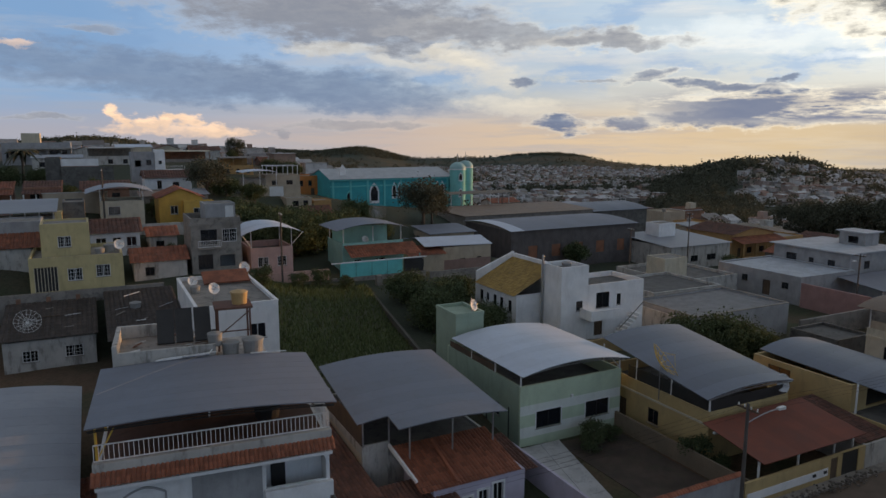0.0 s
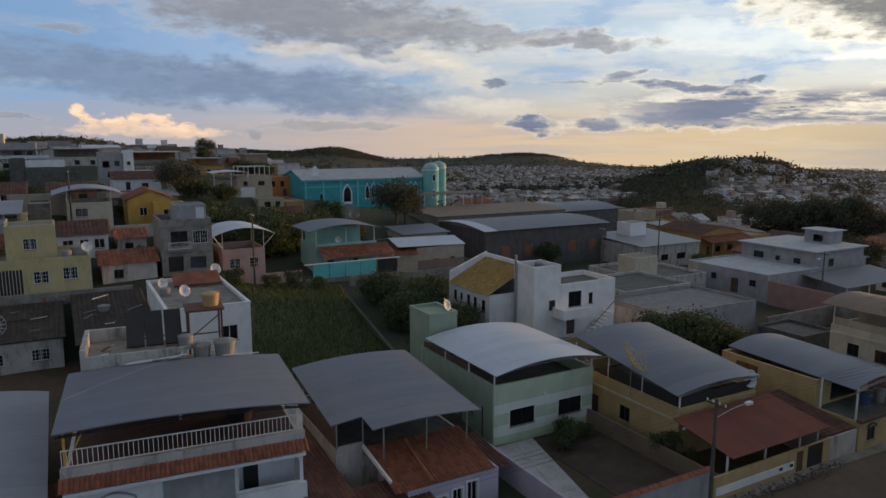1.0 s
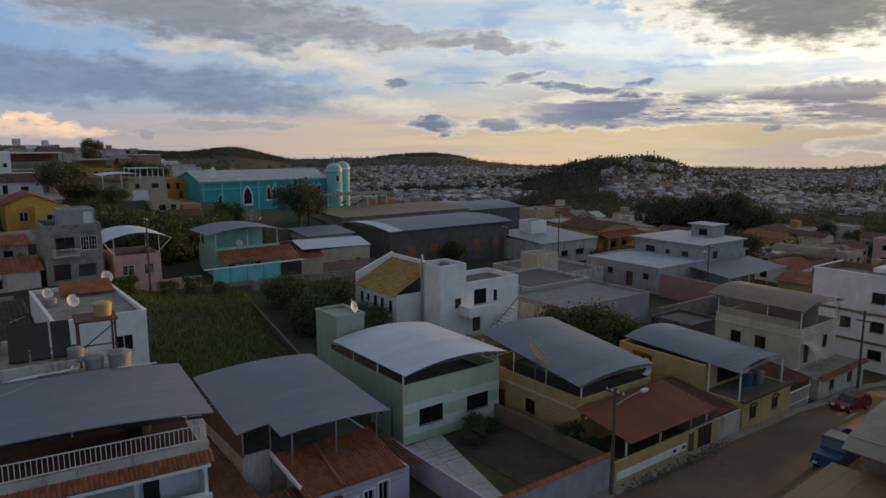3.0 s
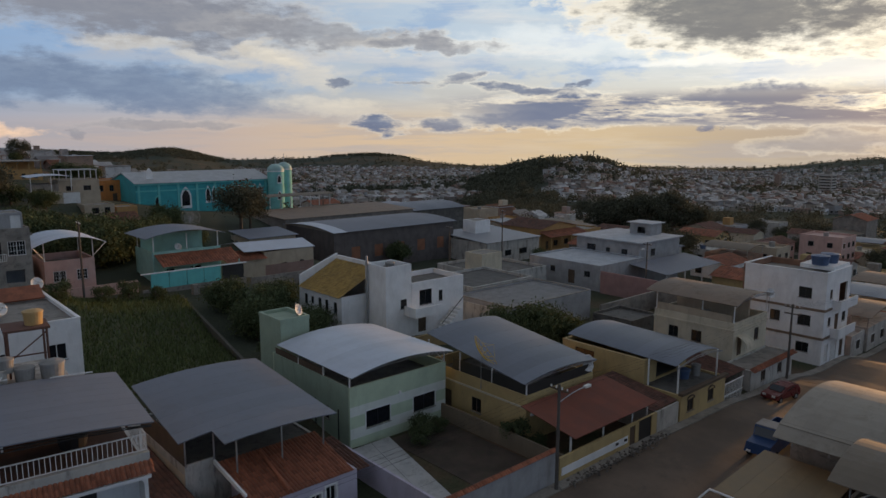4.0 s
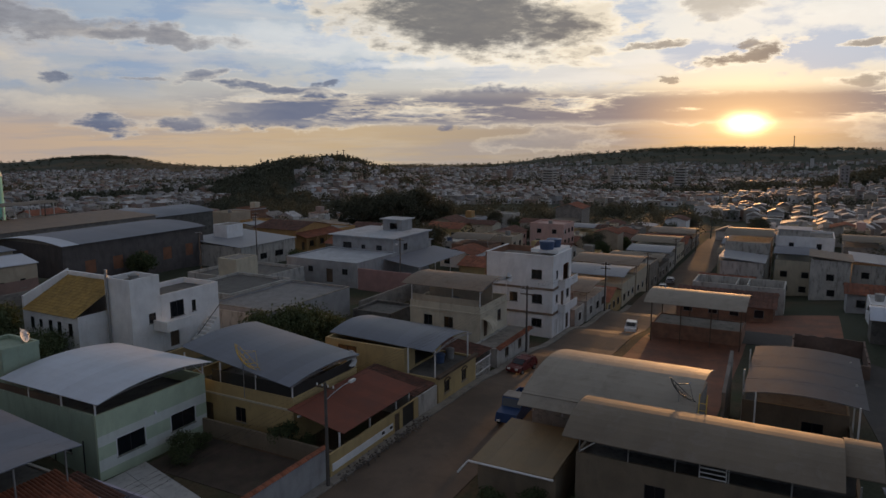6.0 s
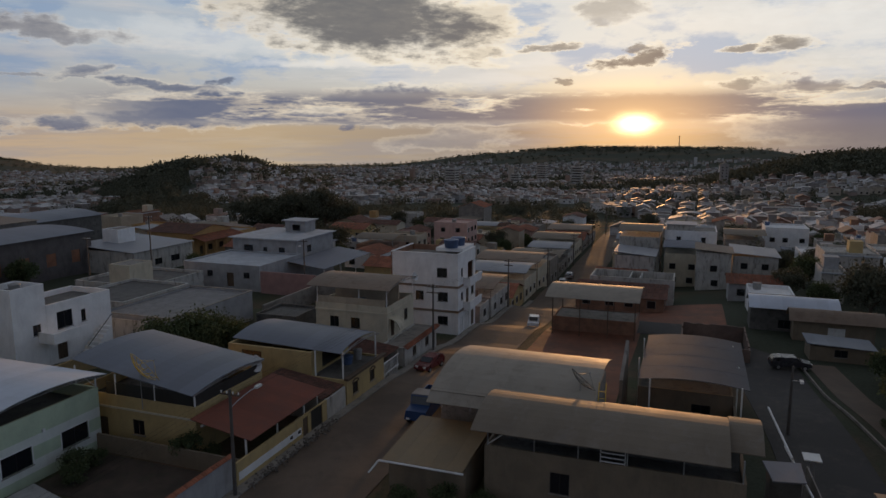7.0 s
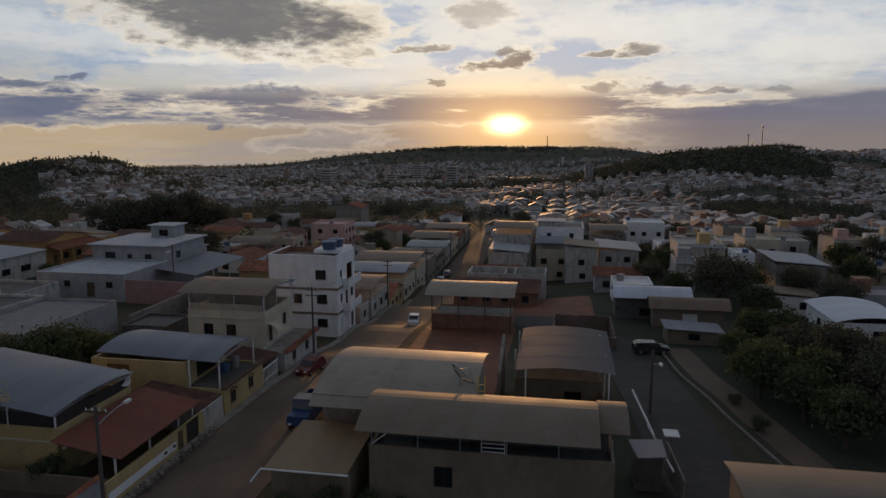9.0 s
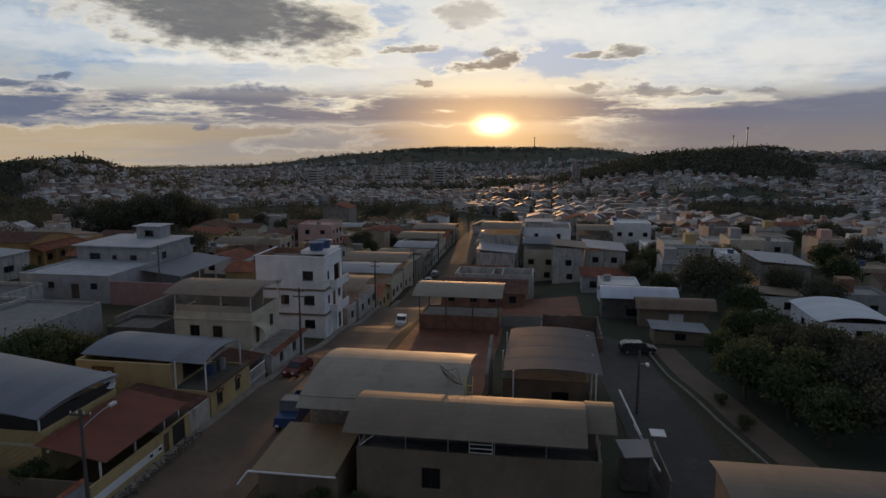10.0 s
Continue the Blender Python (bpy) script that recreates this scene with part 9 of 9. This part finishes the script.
    house("low_house", "low rendered house with a stained flat roof", 20.5, 27.0, 150, 157, 2.8, beige_paint, {"s": [(21.6, 22.8, 0.9, 2.0, "dark"), (24.6, 25.8, 0.9, 2.0, "dark")]}, zg=13.0, parapet=0.3)
    house("low_house", "small store with a rusty sheet roof", 7.4, 11.6, 124, 129, 2.4, concrete, {"s": [(8.6, 9.8, 0.2, 2.0, "door")]}, zg=12.4, roof="shed", rise=0.5, roof_mat=rust_sheet)
    t = thing("boundary_wall", (9, 104, 10), "stained plaster yard wall between hillside houses", "wall", "boundary walls")
    part("wall", Mb().box(5.6, 17.5, 105.6, 105.85, 7.5, 12.4), old_white, t)
    part("wall", Mb().box(17.3, 17.55, 94.0, 105.55, 5.5, 10.2), concrete, t)
    t = thing("boundary_wall", (12, 133, 13), "rough concrete yard wall up the slope", "wall", "boundary walls")
    part("wall", Mb().box(2.0, 13.2, 134.0, 134.25, 10.5, 15.2), concrete, t)


hillside_homes()

# down the street, both sides
PROFILE = [(98, 103, 29.4, 38, 2.6, "flat"), (104, 115.5, 29.3, 37, 3.4, "arch_x"), (117, 127, 29.5, 40, 3.0, "tile"), (128.5, 139, 29.6, 41, 4.4, "arch_x"), (140.5, 152, 29.6, 43, 5.0, "arch_x"), (153.5, 163, 29.6, 40, 5.6, "flat"), (164, 176, 29.6, 42, 3.4, "arch_x"), (177.5, 188, 29.6, 40, 3.4, "arch_x"), (190, 203, 30, 42, 4.2, "arch_x"), (205, 216, 30, 42, 3.4, "tile"), (218, 232, 30, 43, 3.4, "arch_x")]
for x0, x1, y0, y1, h, roof in PROFILE:
    town_house(x0, x1, y0, y1, h, town_rng.choice([cream_paint, old_white, concrete, yellow_paint]), roof)
RIGHT = [(139, 148, 8.0, 17.5, 3.4, "tile", brick_wall), (150, 160, 6.8, 14.8, 8.0, "shed", old_white), (165, 178, 6.3, 15.5, 10.6, "arch_x", old_white), (158, 167.5, -2.4, 4.9, 7.4, "arch_x", cream_paint), (148, 157, -8.4, -1.7, 7.8, "shed", old_white), (152, 164, -17.4, -8.8, 6.6, "shed", old_white), (215, 226, -31.5, -20.2, 7.6, "flat", white_paint), (200, 212, -19, -9, 6.4, "arch_x", concrete), (150, 161, -34.7, -25.2, 6.6, "flat", old_white), (132, 139, -25.8, -22.1, 5.4, "flat", old_white), (160, 170, -48.3, -41, 6.8, "flat", cream_paint), (165, 174, -56, -49.8, 6.0, "flat", old_white), (140, 147, -38.1, -34.6, 5.8, "flat", white_paint), (135, 148, -49.6, -40.7, 5.0, "shed", concrete), (270, 279, -56, -50, 5.8, "flat", white_paint), (181, 192, 8, 18.6, 4.2, "arch_x", cream_paint), (195, 208, 8, 19, 4.6, "arch_x", old_white), (212, 225, 8, 19, 4.4, "arch_x", cream_paint), (176, 190, -8, 4, 4.4, "tile", old_white), (112, 121, 3, 17, 2.6, "tile", brick_wall), (172, 182, -34, -24, 5.6, "flat", white_paint), (178, 188, -50, -40, 5.4, "flat", old_white)]
for x0, x1, y0, y1, h, roof, wall in RIGHT:
    town_house(x0, x1, y0, y1, h, wall, roof)


def street_landmarks():
    """The tall white block down the street and the roofless shell before it."""
    zg = -8.6
    t = thing("tall_white_house", (172, 0, zg), "tall white house with two deep vertical window slots", "house", "town houses")
    claim(168, 180, -6, 5.4)
    holes = {"w": [(-3.6, -2.6, 6.0, 10.4, "dark"), (1.8, 2.8, 6.0, 10.4, "dark"), (-0.8, 0.4, 1.2, 2.6, "dark")], "s": [(170, 171.4, 4.4, 5.8, "dark"), (174, 175.4, 4.4, 5.8, "dark")]}
    walls(t, 168, 180, -6, 5.4, zg - 2, 3.2, white_paint, holes, zg)
    slab(t, 168.2, 179.8, -5.8, 5.2, 2.7, 0.25, concrete)
    part("roof_room", Mb().box(171, 177, -1.2, 5.1, 2.7, 4.2), old_white, t)
    part("roof_slab", Mb().box(170.6, 177.4, -1.6, 5.5, 4.202, 4.35), pale_slab, t)
    t = thing("roofless_shell", (128, 9, -7), "roofless pale rendered shell with inner partition walls", "unfinished house", "town houses")
    claim(123.8, 131.4, 1.6, 16.6)
    walls(t, 124.0, 131.2, 1.9, 16.4, -9, 0.0, old_white, {"w": [(12.6, 13.8, 2.6, 3.8, "open"), (4.0, 5.2, 2.6, 3.8, "open")]}, -6.6, th=0.25)
    for y in (7.6, 9.4):
        part("partition", Mb().box(124.26, 130.94, y, y + 0.2, -9, -0.05), old_white, t)
    slab(t, 124.3, 130.9, 2.2, 16.1, -1.5, 0.2, concrete)


street_landmarks()


# wooded slopes: bearing, distance, half width in degrees, half depth
WOODS = [(49.5, 345, 3.2, 50), (47.5, 455, 4.2, 70), (58, 238, 3.0, 22), (64, 330, 2.0, 24), (71, 300, 2.0, 22), (100, 950, 9.5, 235), (46.5, 640, 3.2, 120), (55.8, 300, 2.4, 30), (53.8, 930, 1.8, 45), (49, 800, 2.6, 60), (105, 1350, 2.5, 120), (1.4, 1500, 8, 420), (10.5, 2600, 4, 450), (16, 2600, 4, 450), (20.8, 2700, 3.5, 450), (35.5, 3300, 4, 420), (85, 2900, 9, 400), (49, 245, 2.0, 18), (107, 420, 6, 80), (81, 330, 1.2, 18), (76, 380, 2.0, 22)]


def blocked(x0, x1, y0, y1, gap=0.8):
    if any(x0 - gap < b and x1 + gap > a and y0 - gap < d and y1 + gap > c for a, b, c, d in FOOTPRINTS):
        return True
    roads = [(0, 400, 19.2, 29.3), (28, 104, -16, -5), (57, 106, 4, 20), (14, 34, 55, 90), (36, 44, -30, 30), (28, 62, 56, 98), (-45, 9, 48, 82)]
    return any(x0 < b and x1 > a and y0 < d and y1 > c for a, b, c, d in roads)


def middle_town():
    rng = town_rng
    for gx in range(-40, 290, 12):
        for gy in range(-120, 290, 13):
            x, y = gx + rng.uniform(-1.2, 1.2), gy + rng.uniform(-1.2, 1.2)
            w, d = rng.uniform(6.5, 10.5), rng.uniform(7, 11)
            r, bear = math.hypot(x + w / 2, y + d / 2), math.degrees(math.atan2(x + w / 2, y + d / 2))
            if bear < 27 and r < 262 and y < 262 or 50 < x < 80 and 76 < y < 108 or 76 < x < 112 and 38 < y < 72:
                continue
            if not (62 < r < 275 and -9 < bear < 117) or blocked(x, x + w, y, y + d) or rng.random() < 0.22:
                if 95 < r < 275 and not blocked(x, x + w, y, y + d):
                    GROVES.append((x + w / 2, y + d / 2))
                    if rng.random() < 0.5:
                        GROVES.append((x + rng.uniform(0, 3), y + rng.uniform(0, 3)))
                continue
            if bear > 97 and r < 125 or (33 < bear < 44 and 165 < r < 215) or any(((bear - hb) / wb) ** 2 + ((r - hd) / wd) ** 2 < 1 for hb, hd, wb, wd in WOODS):
                continue
            storeys = rng.choice([1, 1, 1, 1, 1, 2, 2, 3]) if r > 110 else rng.choice([1, 1, 2])
            roof = rng.choice(["flat", "flat", "flat", "arch_x", "arch_y", "tile", "tile", "shed"])
            top = 3.1 * storeys
            zg = float(land(np.array([x + w / 2]), np.array([y]))[0])
            if r < 165 and bear < 75:
                top = min(top, 4.2)
            wall = rng.choice(WALLS)
            if bear < 28:
                roof, top = rng.choice(["tile", "tile", "tile", "shed", "flat"]), min(top, 3.6)
                wall = rng.choice([cream_paint, beige_paint, ochre_orange, old_white, brick_wall, cream_paint])
            if bear > 78:
                w, d, top = w * 0.82, d * 0.82, min(top, 3.4 if r < 150 else 6.2)
                wall = rng.choice([old_white, white_paint, concrete, grey_render, cream_paint, beige_paint])
            town_house(x, x + w, y, y + d, top, wall, roof, windows=r < 210)


middle_town()
for k, (x, y) in enumerate(GROVES):
    plant((1, 0, 4, 2)[k % 4], x, y, 0.62 + 0.07 * (k % 5), 53.0 * k)


def far_town():
    """Thousands of houses across the valley, too far to tell one by one."""
    rng = np.random.default_rng(17)
    V, F, M = [], [], []
    spots = []
    for _ in range(38000):
        b = rng.uniform(-9, 117)
        r = math.sqrt(rng.uniform(240.0 ** 2, 2400.0 ** 2)) if rng.random() < 0.6 else rng.uniform(240, 1100)
        spots.append((b, r))
    B, R = np.array(spots).T
    X, Y = R * np.sin(np.radians(B)), R * np.cos(np.radians(B))
    # rows along streets that follow the main one
    X = np.round(X / 9.5) * 9.5 + rng.uniform(-1.8, 1.8, len(X))
    Y = np.round(Y / 10.5) * 10.5 + rng.uniform(-1.8, 1.8, len(Y))
    Z = land(X, Y)
    seen = set()
    for x, y, z in zip(X, Y, Z):
        key = (round(x / 9.5), round(y / 10.5))
        r, b = math.hypot(x, y), math.degrees(math.atan2(x, y))
        if key in seen or r < 245:
            continue
        wooded = noise.noise(Vector((x * 0.006, y * 0.006, 2.2)))
        knoll = 50.3 < b < 61 and 480 < r < 1050
        if wooded > 0.17 and not knoll or rng.random() < (0.5 if knoll else 0.08):
            continue
        for hb, hd, wb, wd in WOODS + [(3, 1500, 8, 520)]:
            if ((b - hb) / wb) ** 2 + ((r - hd) / wd) ** 2 < 1:
                break
        else:
            if r > 1500 and not (25 < b < 100) or (b < 20 and r > 620) or (74 < b < 100 and r > 2150):
                continue
            seen.add(key)
            w, d = rng.uniform(4.5, 8.2), rng.uniform(5, 9)
            h = 2.9 * rng.choice([1, 1, 1, 1.3, 2, 2]) * (1.0 if r < 1200 else 1.2)
            if r > 700 and 62 < b < 98 and rng.random() < 0.006:
                h = rng.uniform(14, 24)
            k = len(V)
            zb = z - 3
            V += [(x, y, zb), (x + w, y, zb), (x + w, y + d, zb), (x, y + d, zb), (x, y, z + h), (x + w, y, z + h), (x + w, y + d, z + h), (x, y + d, z + h)]
            F += [(k, k + 1, k + 5, k + 4), (k + 1, k + 2, k + 6, k + 5), (k + 2, k + 3, k + 7, k + 6), (k + 3, k, k + 4, k + 7)]
            M += [0] * 4
            k = len(V)
            o, rise = 0.4, rng.choice([0.0, 0.0, 0.9, 1.6])
            V += [(x - o, y - o, z + h), (x + w + o, y - o, z + h), (x + w + o, y + d + o, z + h), (x - o, y + d + o, z + h), (x - o, y + d / 2, z + h + rise + 0.15), (x + w + o, y + d / 2, z + h + rise + 0.15)]
            F += [(k, k + 1, k + 5, k + 4), (k + 2, k + 3, k + 4, k + 5), (k + 1, k + 2, k + 5), (k + 3, k, k + 4)]
            M += [1] * 4
            if r < 1000 and rise == 0.0 and rng.random() < 0.5:
                k, a, c, q = len(V), x + w * rng.uniform(0.1, 0.5), y + d * rng.uniform(0.1, 0.5), rng.uniform(1.6, 2.8)
                V += [(a, c, z + h), (a + q, c, z + h), (a + q, c + q, z + h), (a, c + q, z + h), (a, c, z + h + q), (a + q, c, z + h + q), (a + q, c + q, z + h + q), (a, c + q, z + h + q)]
                F += [(k, k + 1, k + 5, k + 4), (k + 1, k + 2, k + 6, k + 5), (k + 2, k + 3, k + 7, k + 6), (k + 3, k, k + 4, k + 7), (k + 4, k + 5, k + 6, k + 7)]
                M += [0] * 5
            if r < 900:
                for f in range(int(h / 3)):
                    for q in (0.25, 0.7):
                        k = len(V)
                        u, zz = x + w * q, z + 3 * f + 1
                        V += [(u - 0.7, y - 0.04, zz), (u + 0.7, y - 0.04, zz), (u + 0.7, y - 0.04, zz + 1.2), (u - 0.7, y - 0.04, zz + 1.2)]
                        F.append((k, k + 1, k + 2, k + 3))
                        k = len(V)
                        u = y + d * q
                        V += [(x - 0.04, u + 0.7, zz), (x - 0.04, u - 0.7, zz), (x - 0.04, u - 0.7, zz + 1.2), (x - 0.04, u + 0.7, zz + 1.2)]
                        F.append((k, k + 1, k + 2, k + 3))
                        M += [2, 2]
    me = bpy.data.meshes.new("distant_houses")
    me.from_pydata(V, [], F)
    for m in (town_walls, town_roofs, pane_dark):
        me.materials.append(m)
    me.polygons.foreach_set("material_index", M)
    me.update()
    tagged(new("distant_houses", me), "close-packed low houses of the distant town", "town", kind="stuff")
    return seen


town_walls = palette("town_walls", [(0.62, 0.60, 0.58), (0.45, 0.40, 0.34), (0.28, 0.25, 0.23), (0.74, 0.72, 0.70), (0.33, 0.23, 0.18), (0.46, 0.40, 0.32), (0.32, 0.31, 0.30), (0.54, 0.51, 0.48), (0.36, 0.28, 0.24), (0.60, 0.59, 0.58)])
town_roofs = palette("town_roofs", [(0.25, 0.23, 0.21), (0.26, 0.15, 0.11), (0.40, 0.39, 0.38), (0.20, 0.13, 0.10), (0.30, 0.28, 0.26), (0.52, 0.51, 0.50), (0.19, 0.17, 0.16), (0.33, 0.30, 0.28)], 0.6)
far_town()


def far_trees():
    rng = np.random.default_rng(31)
    near_c, far_c = [], []
    for _ in range(10000):
        b, r = rng.uniform(-10, 118), rng.uniform(150, 3600) if rng.random() < 0.75 else rng.uniform(700, 1250)
        x, y = r * math.sin(radians(b)), r * math.cos(radians(b))
        n = noise.noise(Vector((x * 0.006, y * 0.006, 2.2)))
        inside = any(((b - hb) / wb) ** 2 + ((r - hd) / wd) ** 2 < 1 for hb, hd, wb, wd in WOODS)
        ridge = r > 2300 or b < 20 and r > 900
        if not (inside or ridge or n > 0.2 or rng.random() < (0.6 if 50 < b < 61 and 480 < r < 1050 else 0.17)):
            continue
        if r < 290 and blocked(x - 3, x + 3, y - 3, y + 3, 0.5) or b < 25 and r < 620:
            continue
        (near_c if r < 700 else far_c).append((x, y))
    close_c = [q for q in near_c if math.hypot(*q) < 430]
    near_c = [q for q in near_c if math.hypot(*q) >= 430]
    for hb, hd, wb, wd in WOODS:
        for _ in range(min(900, int(wb * hd * wd / 700))):
            a, q = rng.uniform(0, 6.283), math.sqrt(rng.uniform(0, 1))
            b, r = hb + wb * q * math.cos(a), hd + wd * q * math.sin(a)
            x, y = r * math.sin(radians(b)), r * math.cos(radians(b))
            if r > 280 or not blocked(x - 3, x + 3, y - 3, y + 3, 0.5):
                (close_c if r < 430 else near_c if r < 700 else far_c).append((x, y))
    for name, cs, count, spread, size in (("nearer_woodland", close_c, 210, 1.25, 0.42), ("woodland", near_c, 90, 1.5, 0.75), ("distant_woodland", far_c, 26, 2.6, 2.0)):
        xy = np.array(cs)
        z = land(xy[:, 0], xy[:, 1])
        hs = rng.uniform(4.0, 8.5, len(xy))
        C = []
        for (x, y), zz, h in zip(xy, z, hs):
            for k in range(3):
                C.append((x + rng.normal(0, 1.6), y + rng.normal(0, 1.6), zz + h * rng.uniform(0.35, 0.85)))
        me = leaf_mesh(name, C, count // 3, spread, size, 77, 0.9)
        me.materials.append(leaf_dark)
        tagged(new(name, me), "dark tree clumps scattered between the houses and over the hills", "woodland", kind="stuff")


far_trees()


def far_range():
    """Low ranges beyond the plain, too far off to shift; their haze is a flat emissive colour."""
    m = bpy.data.materials.new("glowing_haze_range")
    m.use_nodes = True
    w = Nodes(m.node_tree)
    # the hills glow in one tint each, which stands in for haze
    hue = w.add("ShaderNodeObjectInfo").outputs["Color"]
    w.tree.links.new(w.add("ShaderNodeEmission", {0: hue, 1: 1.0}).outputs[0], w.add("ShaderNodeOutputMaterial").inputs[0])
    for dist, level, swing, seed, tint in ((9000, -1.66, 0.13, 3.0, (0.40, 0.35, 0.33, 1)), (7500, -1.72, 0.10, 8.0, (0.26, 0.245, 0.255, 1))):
        V, F = [], []
        for k in range(200):
            b = 20 + 58 * k / 199
            e = level + swing * noise.fractal(Vector((b * 0.16, seed, 0.0)), 1.0, 2.0, 5)
            x, y = dist * math.sin(radians(b)), dist * math.cos(radians(b))
            V += [(x, y, -420), (x, y, 24.8 + dist * math.tan(radians(e)))]
            if k:
                F.append((2 * k - 2, 2 * k, 2 * k + 1, 2 * k - 1))
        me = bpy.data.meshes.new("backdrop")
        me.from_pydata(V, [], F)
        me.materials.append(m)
        ob = tagged(new("backdrop", me), "pale hill range on the horizon, its haze a painted glow", "backdrop", kind="structure")
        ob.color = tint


far_range()


def landmarks():
    for x, y, w, h in ((828, 285, 14, 24), (857, 131, 13, 26), (1007, 206, 14, 26), (880, 215, 12, 16)):
        z = ground_z(x, y)
        t = thing("tower_block", (x, y, z), "pale high-rise block above the town roofs", "apartment block", "tower blocks")
        part("wall", Mb().box(x, x + w, y, y + w, z - 4, z + h), old_white, t)
        part("roof_room", Mb().box(x + 4, x + w - 4, y + 4, y + w - 4, z + h + 0.002, z + h + 3), concrete, t)
        for f in range(int(h / 3.2)):
            part("window_band", Mb().box(x - 0.06, x - 0.004, y + 1, y + w - 1, z + 1 + 3.2 * f, z + 2.3 + 3.2 * f), pane_dark, t)
            part("window_band", Mb().box(x + 1, x + w - 1, y - 0.06, y - 0.004, z + 1 + 3.2 * f, z + 2.3 + 3.2 * f), pane_dark, t)
    for b, r, h in ((103.75, 1330, 37), (104.7, 1330, 45), (88.65, 2800, 46), (104.05, 1320, 22), (53.4, 940, 15), (53.9, 940, 17)):
        x, y = r * math.sin(radians(b)), r * math.cos(radians(b))
        z = ground_z(x, y)
        t = thing("radio_mast", (x, y, z), "slim steel radio mast on a hilltop", "radio mast", "radio masts")
        k = 0.0009 * r
        part("shaft", Mb().tube((x, y, z - 2), (x, y, z + h), k * 0.9, k * 0.5, n=6), dark_metal, t)
        part("antenna", Mb().box(x - k, x + k, y - k, y + k, z + h * 0.93, z + h), dark_metal, t)


landmarks()
